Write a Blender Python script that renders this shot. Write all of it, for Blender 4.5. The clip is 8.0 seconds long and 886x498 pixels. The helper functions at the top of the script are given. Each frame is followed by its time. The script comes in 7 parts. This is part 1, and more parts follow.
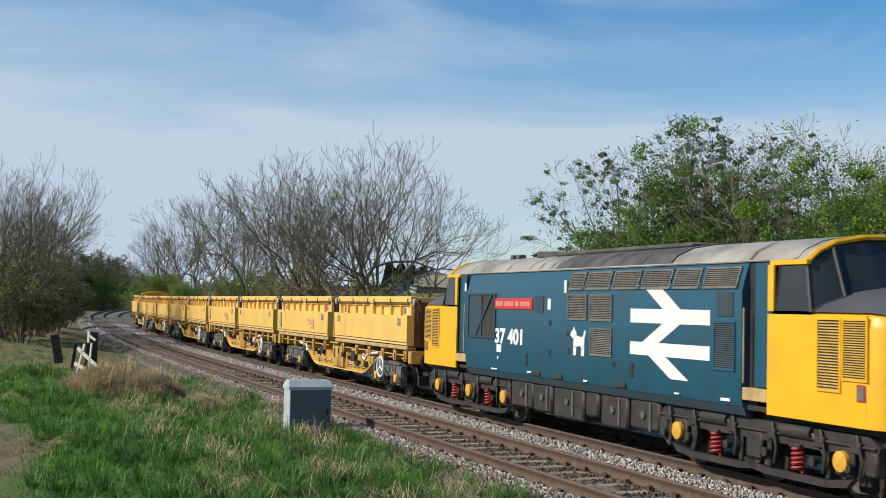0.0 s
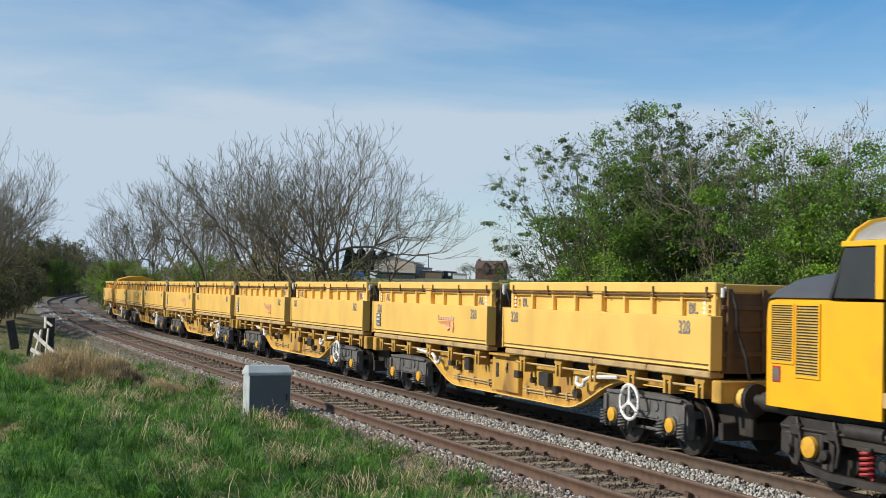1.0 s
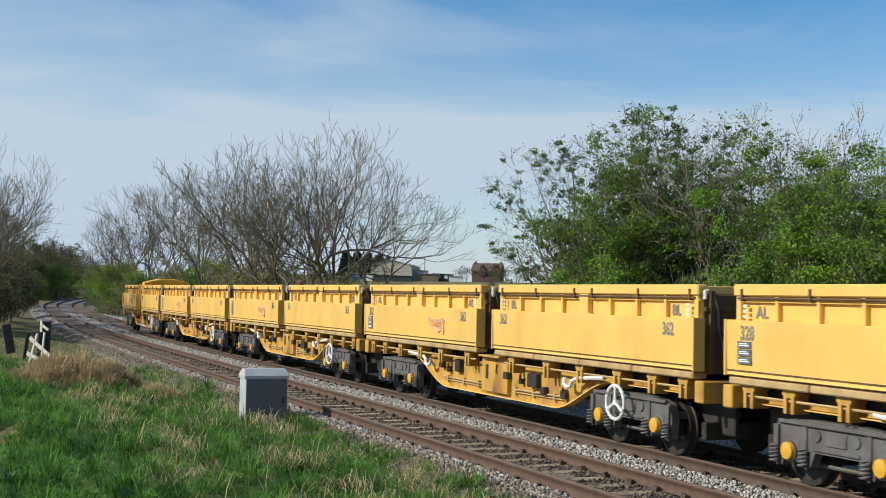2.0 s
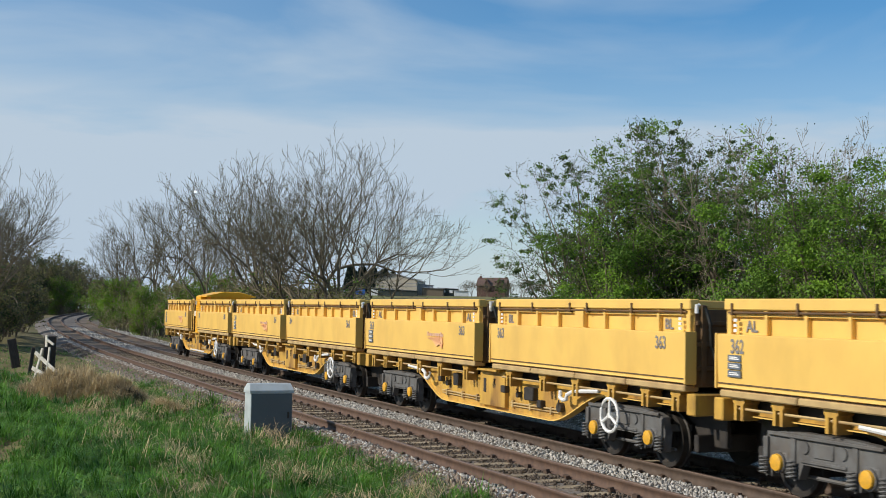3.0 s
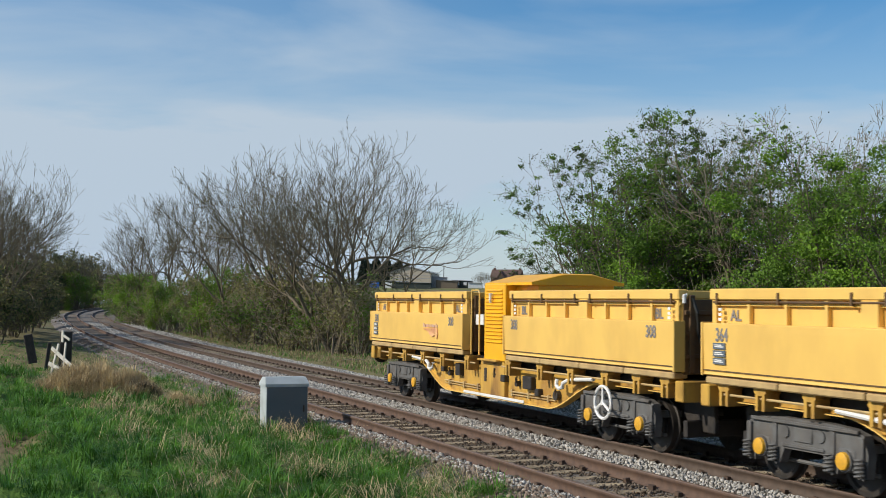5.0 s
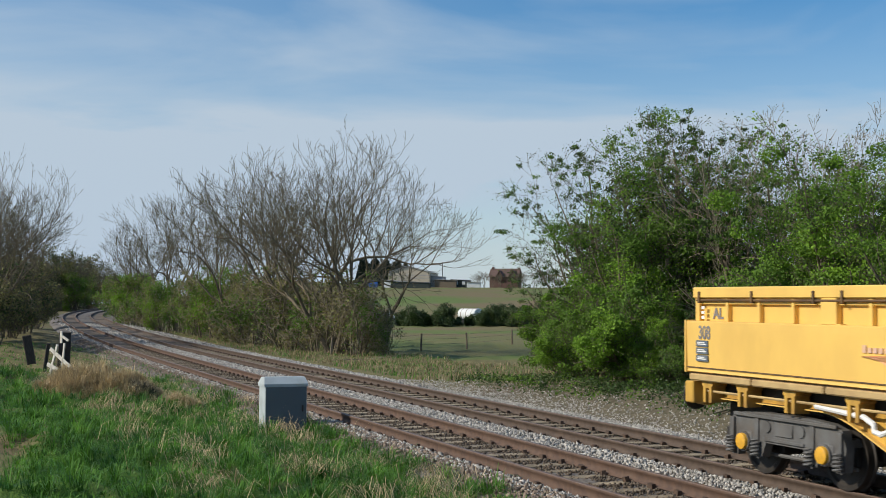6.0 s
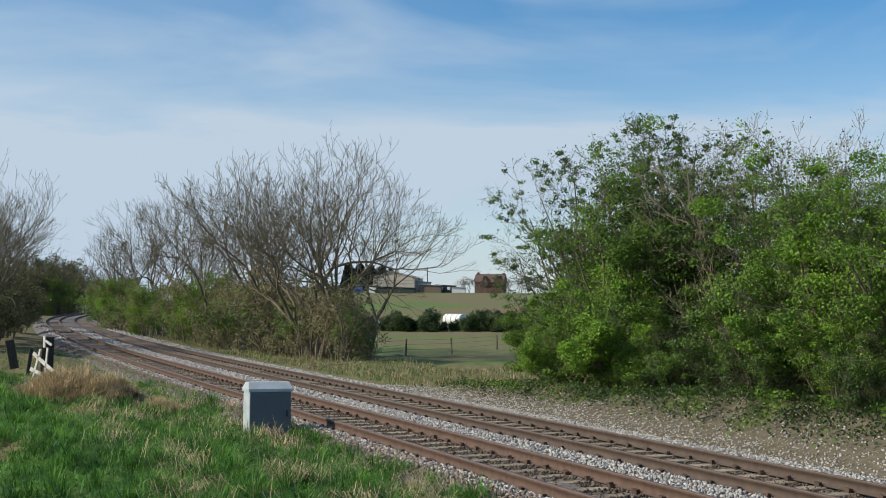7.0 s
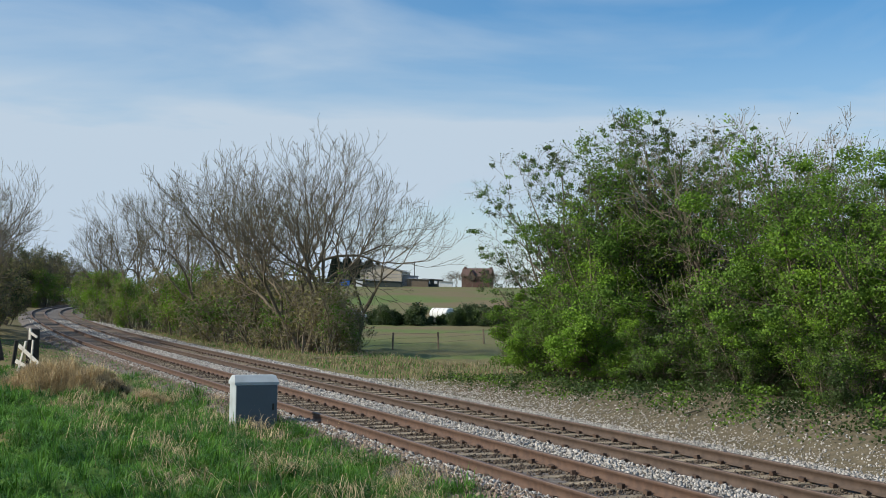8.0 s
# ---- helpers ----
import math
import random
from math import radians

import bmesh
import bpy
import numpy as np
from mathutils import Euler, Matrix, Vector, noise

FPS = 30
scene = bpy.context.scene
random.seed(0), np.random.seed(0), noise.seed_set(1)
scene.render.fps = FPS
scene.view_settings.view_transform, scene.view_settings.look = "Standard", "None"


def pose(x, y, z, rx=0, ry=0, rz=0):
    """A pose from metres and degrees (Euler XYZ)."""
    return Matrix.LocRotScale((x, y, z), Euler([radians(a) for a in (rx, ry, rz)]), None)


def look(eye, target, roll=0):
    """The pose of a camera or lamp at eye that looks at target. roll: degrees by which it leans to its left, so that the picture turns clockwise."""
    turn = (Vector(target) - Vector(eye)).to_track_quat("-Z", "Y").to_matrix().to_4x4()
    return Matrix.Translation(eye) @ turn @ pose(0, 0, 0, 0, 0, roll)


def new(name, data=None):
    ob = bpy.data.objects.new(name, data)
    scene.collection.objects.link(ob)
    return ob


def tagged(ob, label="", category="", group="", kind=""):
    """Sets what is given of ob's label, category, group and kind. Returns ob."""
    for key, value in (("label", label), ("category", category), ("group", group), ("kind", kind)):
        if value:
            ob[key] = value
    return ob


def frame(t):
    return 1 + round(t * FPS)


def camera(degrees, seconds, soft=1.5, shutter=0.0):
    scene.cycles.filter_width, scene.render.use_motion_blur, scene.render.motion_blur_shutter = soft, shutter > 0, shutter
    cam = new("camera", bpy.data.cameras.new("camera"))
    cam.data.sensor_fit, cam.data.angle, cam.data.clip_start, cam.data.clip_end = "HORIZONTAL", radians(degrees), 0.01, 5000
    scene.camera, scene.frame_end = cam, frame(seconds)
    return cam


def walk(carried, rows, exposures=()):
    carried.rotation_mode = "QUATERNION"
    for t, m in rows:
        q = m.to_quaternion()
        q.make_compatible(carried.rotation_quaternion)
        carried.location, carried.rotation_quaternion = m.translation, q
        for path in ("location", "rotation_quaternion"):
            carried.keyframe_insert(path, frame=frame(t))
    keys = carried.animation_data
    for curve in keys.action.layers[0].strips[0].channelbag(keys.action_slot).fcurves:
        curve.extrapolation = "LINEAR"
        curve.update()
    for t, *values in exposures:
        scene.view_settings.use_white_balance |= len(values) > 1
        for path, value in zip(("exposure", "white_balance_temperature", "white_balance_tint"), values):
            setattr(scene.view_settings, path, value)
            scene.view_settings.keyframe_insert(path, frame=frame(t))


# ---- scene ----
EYE = 2.565
cam = camera(40.2, 8.0, soft=0.8, shutter=0.08)
walk(cam, [
    (0.0, pose(0, 0, EYE, 92.926, -1.216, 1.915)),
    (0.5, pose(0, 0, EYE, 92.570, -1.120, 1.073)),
    (1.0, pose(0, 0, EYE, 92.274, -1.203, 0.028)),
    (2.5, pose(0, 0, EYE, 92.722, -1.037, -0.148)),
    (3.0, pose(0, 0, EYE, 93.090, -1.027, 0.099)),
    (3.5, pose(0, 0, EYE, 93.033, -1.078, 0.339)),
    (4.0, pose(0, 0, EYE, 92.935, -0.971, 0.728)),
    (4.5, pose(0, 0, EYE, 92.786, -0.742, 0.798)),
    (6.0, pose(0, 0, EYE, 92.685, -0.329, 0.711)),
    (6.5, pose(0, 0, EYE, 92.908, -0.390, 0.514)),
    (7.0, pose(0, 0, EYE, 92.938, -0.465, 0.000)),
    (7.5, pose(0, 0, EYE, 92.711, -0.671, -0.369)),
    (8.0, pose(0, 0, EYE, 92.663, -0.744, -0.618)),
], exposures=((0.0, 0.0), (2.0, 0.0), (3.0, -0.08), (4.5, -0.11), (6.2, -0.12), (7.0, 0.0), (8.0, 0.0)))

# ---- light: low spring sun from the side, thin cloud in a blue sky ----
SUN_ELEVATION, SUN_SIDE = 33.0, 14.0
to_sun = Vector((-math.cos(radians(SUN_SIDE)) * math.cos(radians(SUN_ELEVATION)),
                 -math.sin(radians(SUN_SIDE)) * math.cos(radians(SUN_ELEVATION)),
                 math.sin(radians(SUN_ELEVATION))))
sun = new("sun", bpy.data.lights.new("sun", "SUN"))
sun.data.energy, sun.data.angle, sun.data.color = 4.7, radians(0.53), (1.0, 0.92, 0.79)
sun.matrix_world = look((0, 0, 60), Vector((0, 0, 60)) - to_sun)
world = bpy.data.worlds.new("sky")
scene.world = world
world.use_nodes = True


def sky_nodes():
    nt = world.node_tree
    nt.nodes.clear()
    out = nt.nodes.new("ShaderNodeOutputWorld")
    bg = nt.nodes.new("ShaderNodeBackground")
    sky = nt.nodes.new("ShaderNodeTexSky")
    sky.sky_type, sky.sun_disc = "NISHITA", False
    sky.sun_elevation = radians(SUN_ELEVATION)
    sky.sun_rotation = math.atan2(to_sun.x, to_sun.y)
    sky.altitude, sky.air_density, sky.dust_density, sky.ozone_density = 60, 1.0, 0.25, 2.2
    # thin cirrus: streaks stretched along the horizon
    co = nt.nodes.new("ShaderNodeTexCoord")
    mp = nt.nodes.new("ShaderNodeMapping")
    mp.inputs["Scale"].default_value = (2.2, 2.2, 9.0)
    mp.inputs["Rotation"].default_value = (0.0, radians(5), radians(20))
    mp.inputs["Location"].default_value = (0.35, 0.2, 0.1)
    n1 = nt.nodes.new("ShaderNodeTexNoise")
    n1.inputs["Scale"].default_value, n1.inputs["Detail"].default_value = 1.3, 6
    n1.inputs["Roughness"].default_value, n1.inputs["Distortion"].default_value = 0.48, 0.5
    r1 = nt.nodes.new("ShaderNodeMapRange")
    r1.inputs["From Min"].default_value, r1.inputs["From Max"].default_value = 0.46, 0.76
    r1.inputs["To Max"].default_value = 0.75
    # more veil low down
    sep = nt.nodes.new("ShaderNodeSeparateXYZ")
    r2 = nt.nodes.new("ShaderNodeMapRange")
    r2.inputs["From Min"].default_value, r2.inputs["From Max"].default_value = 0.0, 0.24
    r2.inputs["To Min"].default_value, r2.inputs["To Max"].default_value = 0.80, 0.0
    add = nt.nodes.new("ShaderNodeMath")
    add.operation, add.use_clamp = "ADD", True
    mix = nt.nodes.new("ShaderNodeMix")
    mix.data_type = "RGBA"
    mix.inputs["B"].default_value = (4.0, 4.85, 5.75, 1)
    k = nt.links.new
    k(co.outputs["Generated"], mp.inputs["Vector"])
    k(mp.outputs["Vector"], n1.inputs["Vector"])
    k(n1.outputs["Fac"], r1.inputs["Value"])
    k(co.outputs["Generated"], sep.inputs["Vector"])
    k(sep.outputs["Z"], r2.inputs["Value"])
    k(r1.outputs["Result"], add.inputs[0])
    k(r2.outputs["Result"], add.inputs[1])
    # a long pale bank of cloud low over the trees
    mp2 = nt.nodes.new("ShaderNodeMapping")
    mp2.inputs["Scale"].default_value = (2.4, 2.4, 14.0)
    mp2.inputs["Location"].default_value = (0.9, 0.4, 0.0)
    n2 = nt.nodes.new("ShaderNodeTexNoise")
    n2.inputs["Scale"].default_value, n2.inputs["Detail"].default_value = 1.6, 5
    k(co.outputs["Generated"], mp2.inputs["Vector"])
    k(mp2.outputs["Vector"], n2.inputs["Vector"])
    r3 = nt.nodes.new("ShaderNodeMapRange")
    r3.inputs["From Min"].default_value, r3.inputs["From Max"].default_value = 0.42, 0.60
    k(n2.outputs["Fac"], r3.inputs["Value"])
    dz = nt.nodes.new("ShaderNodeMath")
    dz.operation = "SUBTRACT"
    dz.inputs[1].default_value = 0.125
    k(sep.outputs["Z"], dz.inputs[0])
    ab = nt.nodes.new("ShaderNodeMath")
    ab.operation = "ABSOLUTE"
    k(dz.outputs["Value"], ab.inputs[0])
    r4 = nt.nodes.new("ShaderNodeMapRange")
    r4.interpolation_type = "SMOOTHSTEP"
    r4.inputs["From Min"].default_value, r4.inputs["From Max"].default_value = 0.0, 0.065
    r4.inputs["To Min"].default_value, r4.inputs["To Max"].default_value = 0.85, 0.0
    k(ab.outputs["Value"], r4.inputs["Value"])
    mu = nt.nodes.new("ShaderNodeMath")
    mu.operation = "MULTIPLY"
    k(r3.outputs["Result"], mu.inputs[0])
    k(r4.outputs["Result"], mu.inputs[1])
    ad2 = nt.nodes.new("ShaderNodeMath")
    ad2.operation, ad2.use_clamp = "ADD", True
    k(add.outputs["Value"], ad2.inputs[0])
    k(mu.outputs["Value"], ad2.inputs[1])
    r5 = nt.nodes.new("ShaderNodeMapRange")
    r5.inputs["From Min"].default_value, r5.inputs["From Max"].default_value = 0.10, -0.42
    r5.inputs["To Max"].default_value = 0.34
    k(sep.outputs["X"], r5.inputs["Value"])
    ad3 = nt.nodes.new("ShaderNodeMath")
    ad3.operation, ad3.use_clamp = "ADD", True
    k(ad2.outputs["Value"], ad3.inputs[0])
    k(r5.outputs["Result"], ad3.inputs[1])
    k(ad3.outputs["Value"], mix.inputs["Factor"])
    hsv = nt.nodes.new("ShaderNodeHueSaturation")
    hsv.inputs["Saturation"].default_value, hsv.inputs["Value"].default_value = 1.36, 1.0
    k(sky.outputs["Color"], hsv.inputs["Color"])
    k(hsv.outputs["Color"], mix.inputs["A"])
    k(mix.outputs["Result"], bg.inputs["Color"])
    bg.inputs["Strength"].default_value = 0.13
    k(bg.outputs["Background"], out.inputs["Surface"])


sky_nodes()

# ---- materials ----


def material(name, base, second=None, scale=6.0, rough=0.6, metal=0.0, bump=0.0, bump_scale=60.0, detail=6.0,
             low=0.35, high=0.65, island=0.0, dirt=None, dirt_scale=1.5, dirt_amount=0.5, stretch=None, rnd=0.0, spec=0.5, trans=0.0):
    """Two colours mixed by noise, blotches of dirt, variation by piece, fine relief."""
    m = bpy.data.materials.new(name)
    m.use_nodes = True
    nt = m.node_tree
    b = nt.nodes["Principled BSDF"]
    b.inputs["Roughness"].default_value, b.inputs["Metallic"].default_value = rough, metal
    b.inputs["Specular IOR Level"].default_value = spec
    k = nt.links.new
    co = nt.nodes.new("ShaderNodeTexCoord")
    vec = co.outputs["Object"]
    if stretch:
        mp = nt.nodes.new("ShaderNodeMapping")
        mp.inputs["Scale"].default_value = stretch
        k(vec, mp.inputs["Vector"])
        vec = mp.outputs["Vector"]

    def noise_fac(sc, lo, hi, det=detail):
        n = nt.nodes.new("ShaderNodeTexNoise")
        n.inputs["Scale"].default_value, n.inputs["Detail"].default_value = sc, det
        k(vec, n.inputs["Vector"])
        r = nt.nodes.new("ShaderNodeMapRange")
        r.inputs["From Min"].default_value, r.inputs["From Max"].default_value = lo, hi
        k(n.outputs["Fac"], r.inputs["Value"])
        return r.outputs["Result"]

    def blend(fac, a, c):
        x = nt.nodes.new("ShaderNodeMix")
        x.data_type = "RGBA"
        if hasattr(fac, "links"):
            k(fac, x.inputs["Factor"])
        else:
            x.inputs["Factor"].default_value = fac
        for s, v in (("A", a), ("B", c)):
            if isinstance(v, tuple):
                x.inputs[s].default_value = (*v, 1)
            else:
                k(v, x.inputs[s])
        return x.outputs["Result"]

    col = blend(noise_fac(scale, low, high), base, second or tuple(c * 0.8 for c in base))
    if dirt:
        f = noise_fac(dirt_scale, 0.5, 0.75)
        mu = nt.nodes.new("ShaderNodeMath")
        mu.operation = "MULTIPLY"
        mu.inputs[1].default_value = dirt_amount
        k(f, mu.inputs[0])
        col = blend(mu.outputs["Value"], col, dirt)
    if island or rnd:
        hsv = nt.nodes.new("ShaderNodeHueSaturation")
        src = nt.nodes.new("ShaderNodeNewGeometry").outputs["Random Per Island"] if island else nt.nodes.new("ShaderNodeObjectInfo").outputs["Random"]
        r = nt.nodes.new("ShaderNodeMapRange")
        a = island or rnd
        r.inputs["To Min"].default_value, r.inputs["To Max"].default_value = 1 - a, 1 + a
        k(src, r.inputs["Value"])
        k(r.outputs["Result"], hsv.inputs["Value"])
        k(col, hsv.inputs["Color"])
        col = hsv.outputs["Color"]
    k(col, b.inputs["Base Color"])
    if bump:
        n = nt.nodes.new("ShaderNodeTexNoise")
        n.inputs["Scale"].default_value, n.inputs["Detail"].default_value = bump_scale, 5
        k(vec, n.inputs["Vector"])
        bp = nt.nodes.new("ShaderNodeBump")
        bp.inputs["Strength"].default_value, bp.inputs["Distance"].default_value = min(1, bump), 0.02
        k(n.outputs["Fac"], bp.inputs["Height"])
        k(bp.outputs["Normal"], b.inputs["Normal"])
    if trans:
        # thin leaves pass some light on
        t = nt.nodes.new("ShaderNodeBsdfTranslucent")
        k(col, t.inputs["Color"])
        ms = nt.nodes.new("ShaderNodeMixShader")
        ms.inputs[0].default_value = trans
        k(b.outputs[0], ms.inputs[1])
        k(t.outputs[0], ms.inputs[2])
        k(ms.outputs[0], nt.nodes["Material Output"].inputs["Surface"])
    return m


WAGON_YELLOW = material("wagon_yellow", (0.80, 0.52, 0.13), (0.74, 0.47, 0.12), 2.0, 0.45, bump=0.05, dirt=(0.42, 0.24, 0.07), dirt_scale=1.1, dirt_amount=0.35, stretch=(1, 1, 0.6))
WAGON_FRAME = material("frame_yellow", (0.60, 0.36, 0.06), (0.40, 0.22, 0.05), 2.5, 0.55, bump=0.1, dirt=(0.11, 0.05, 0.022), dirt_scale=3.0, dirt_amount=0.9, stretch=(1, 1, 0.4))
WAGON_BROWN = material("grimy_interior", (0.16, 0.09, 0.035), (0.09, 0.055, 0.03), 3.0, 0.8, bump=0.15)
LEDGE = material("dusty_ledge", (0.50, 0.36, 0.16), (0.40, 0.27, 0.12), 3.0, 0.7, dirt=(0.2, 0.14, 0.08), dirt_amount=0.5)
LOCO_BLUE = material("rail_blue", (0.014, 0.082, 0.132), (0.016, 0.072, 0.112), 2.0, 0.32, bump=0.03, bump_scale=4, dirt=(0.04, 0.06, 0.07), dirt_scale=1.0, dirt_amount=0.45)
LOCO_DARK_BLUE = material("dusty_blue_valance", (0.02, 0.055, 0.085), (0.03, 0.045, 0.055), 3.0, 0.6, dirt=(0.05, 0.045, 0.04), dirt_amount=0.6)
LOCO_YELLOW = material("warning_yellow", (0.86, 0.44, 0.012), (0.82, 0.41, 0.012), 2.0, 0.4, bump=0.03, bump_scale=4, dirt=(0.4, 0.24, 0.04), dirt_amount=0.35)
ROOF_GREY = material("roof_grey", (0.38, 0.36, 0.31), (0.30, 0.28, 0.24), 2.0, 0.6, bump=0.05, dirt=(0.10, 0.09, 0.08), dirt_scale=0.9, dirt_amount=0.7)
ROOF_DARK = material("sooty_roof", (0.055, 0.052, 0.05), (0.09, 0.085, 0.075), 3.0, 0.7, dirt=(0.16, 0.15, 0.13), dirt_amount=0.4)
GRILLE = material("grille_grey", (0.16, 0.15, 0.12), (0.11, 0.10, 0.09), 6.0, 0.6)
# near-black that stands for the shade inside grilles and openings
GRILLE_SHADE = material("grille_shadow", (0.035, 0.035, 0.03), (0.02, 0.02, 0.02), 6.0, 0.8)
NOSE_GRILLE = material("nose_louvre_yellow", (0.50, 0.30, 0.03), (0.4, 0.25, 0.04), 5.0, 0.5)
WHITE = material("white_paint", (0.78, 0.78, 0.76), (0.70, 0.70, 0.68), 5.0, 0.45, dirt=(0.5, 0.48, 0.44), dirt_amount=0.3)
RED = material("red_enamel", (0.62, 0.03, 0.025), (0.55, 0.03, 0.03), 5.0, 0.4)
GOLD = material("pale_letter_bars", (0.62, 0.30, 0.26), (0.55, 0.25, 0.2), 5.0, 0.5)
RUBBER = material("black_rubber", (0.014, 0.014, 0.014), (0.03, 0.03, 0.028), 4.0, 0.6)
GLASS = material("dark_cab_glass", (0.02, 0.024, 0.026), (0.03, 0.033, 0.034), 1.0, 0.06)
BOGIE = material("bogie_grey", (0.125, 0.125, 0.122), (0.085, 0.08, 0.075), 4.0, 0.6, bump=0.15, dirt=(0.12, 0.09, 0.06), dirt_scale=3, dirt_amount=0.5)
UNDER = material("oily_underframe", (0.020, 0.018, 0.017), (0.038, 0.032, 0.027), 4.0, 0.6, bump=0.15, dirt=(0.07, 0.058, 0.045), dirt_scale=3, dirt_amount=0.5)
AXLE_YELLOW = material("axlebox_yellow", (0.72, 0.38, 0.02), (0.6, 0.32, 0.04), 8.0, 0.5, dirt=(0.2, 0.12, 0.04), dirt_scale=8, dirt_amount=0.4)
SPRING_RED = material("spring_red", (0.42, 0.04, 0.04), (0.32, 0.04, 0.04), 8.0, 0.5)
STEEL = material("wheel_steel", (0.045, 0.038, 0.032), (0.03, 0.026, 0.022), 6.0, 0.55, metal=0.3)
LETTER_GREY = material("faded_lettering", (0.17, 0.17, 0.19), (0.24, 0.22, 0.2), 9.0, 0.6)
LOGO_PINK = material("faded_pink", (0.80, 0.40, 0.22), (0.80, 0.47, 0.20), 5.0, 0.55)
LOGO_LILAC = material("faded_lilac", (0.62, 0.40, 0.34), (0.70, 0.44, 0.24), 5.0, 0.55)
PANEL_BLUE = material("notice_blue_grey", (0.10, 0.13, 0.17), (0.13, 0.15, 0.17), 5.0, 0.5)
RUST_RAIL = material("rusty_rail", (0.082, 0.055, 0.038), (0.058, 0.038, 0.026), 9.0, 0.75, bump=0.2, dirt=(0.12, 0.08, 0.055), dirt_scale=2.5, dirt_amount=0.5)
RUST_NEAR = material("bright_rust_rail", (0.108, 0.062, 0.040), (0.075, 0.044, 0.03), 9.0, 0.8, bump=0.2, dirt=(0.14, 0.09, 0.06), dirt_scale=2.5, dirt_amount=0.5)
RAIL_HEAD = material("worn_rail_head", (0.13, 0.085, 0.065), (0.18, 0.125, 0.095), 6.0, 0.55, metal=0.1)
SLEEPER = material("weathered_sleeper", (0.34, 0.28, 0.19), (0.23, 0.185, 0.125), 7.0, 0.9, bump=0.3, dirt=(0.09, 0.065, 0.045), dirt_scale=3, dirt_amount=0.6, rnd=0.2)
CLIP = material("rail_clip", (0.055, 0.035, 0.025), (0.09, 0.055, 0.035), 9.0, 0.8)
BALLAST = material("ballast_bed", (0.20, 0.18, 0.16), (0.10, 0.085, 0.07), 14.0, 0.95, bump=0.9, bump_scale=24, dirt=(0.10, 0.07, 0.05), dirt_scale=0.7, dirt_amount=0.6)
STONE = material("granite_ballast", (0.45, 0.43, 0.39), (0.31, 0.29, 0.26), 5.0, 0.9, island=0.45, bump=0.2)
SHOULDER_STONE = material("brown_shoulder_stone", (0.25, 0.195, 0.15), (0.17, 0.13, 0.10), 5.0, 0.95, island=0.45, bump=0.2)
CRIB_STONE = material("brake_dust_ballast", (0.13, 0.10, 0.075), (0.09, 0.07, 0.05), 5.0, 0.95, island=0.45, bump=0.2)
BARK = material("ash_bark", (0.17, 0.14, 0.095), (0.12, 0.095, 0.065), 3.0, 0.9, bump=0.3, dirt=(0.13, 0.12, 0.06), dirt_scale=0.8, dirt_amount=0.5)
TWIG = material("twig_bark", (0.135, 0.118, 0.078), (0.10, 0.088, 0.06), 3.0, 0.9)
PALE_TWIG = material("grey_twig", (0.31, 0.265, 0.185), (0.23, 0.195, 0.14), 3.0, 0.9)
BUD = material("opening_buds", (0.25, 0.24, 0.085), (0.19, 0.18, 0.07), 4.0, 0.8, island=0.3, trans=0.3)
LEAF = material("hawthorn_leaf", (0.138, 0.245, 0.035), (0.082, 0.158, 0.027), 0.7, 0.6, island=0.25, trans=0.28, spec=0.15)
LEAF_BRIGHT = material("fresh_leaf", (0.205, 0.36, 0.037), (0.145, 0.27, 0.03), 0.7, 0.6, island=0.2, trans=0.3, spec=0.15)
LEAF_DARK = material("dark_leaf", (0.068, 0.112, 0.03), (0.046, 0.08, 0.025), 0.7, 0.5, island=0.35, trans=0.4, spec=0.3)
HEDGE_LEAF = material("far_hedge_leaf", (0.075, 0.115, 0.035), (0.05, 0.08, 0.028), 0.7, 0.6, island=0.3, trans=0.2)
CONIFER = material("conifer_needles", (0.02, 0.035, 0.022), (0.015, 0.026, 0.016), 1.0, 0.8, island=0.3)
GRASS = material("spring_grass", (0.145, 0.32, 0.042), (0.04, 0.125, 0.02), 1.6, 0.55, island=0.35, trans=0.35, spec=0.3)
STRAW = material("dead_grass", (0.60, 0.48, 0.28), (0.46, 0.36, 0.20), 2.0, 0.8, island=0.3, trans=0.25)
STRAW_DULL = material("tawny_grass", (0.36, 0.29, 0.16), (0.25, 0.20, 0.11), 1.2, 0.85, island=0.35, trans=0.2)
NOSE_SLATE = material("slate_nose_top", (0.085, 0.088, 0.095), (0.065, 0.066, 0.07), 2.0, 0.55, dirt=(0.13, 0.12, 0.10), dirt_amount=0.4)
CABINET_GREY = material("cabinet_grey", (0.44, 0.49, 0.50), (0.40, 0.45, 0.47), 3.0, 0.45, bump=0.04, dirt=(0.3, 0.31, 0.28), dirt_scale=3, dirt_amount=0.4)
CABINET_SLATE = material("cabinet_slate", (0.095, 0.125, 0.145), (0.08, 0.108, 0.128), 3.0, 0.5, bump=0.04, dirt=(0.12, 0.13, 0.13), dirt_scale=3, dirt_amount=0.4)
OLD_WOOD = material("tarred_timber", (0.035, 0.03, 0.026), (0.06, 0.05, 0.04), 6.0, 0.9, bump=0.4, stretch=(6, 6, 1))
WHITE_WOOD = material("peeling_white_wood", (0.62, 0.60, 0.54), (0.45, 0.42, 0.36), 9.0, 0.8, bump=0.2)
FENCE_WOOD = material("grey_fence_wood", (0.20, 0.16, 0.11), (0.14, 0.11, 0.08), 6.0, 0.9, bump=0.3)
SHED_CREAM = material("cream_cladding", (0.52, 0.45, 0.34), (0.46, 0.40, 0.31), 0.8, 0.7)
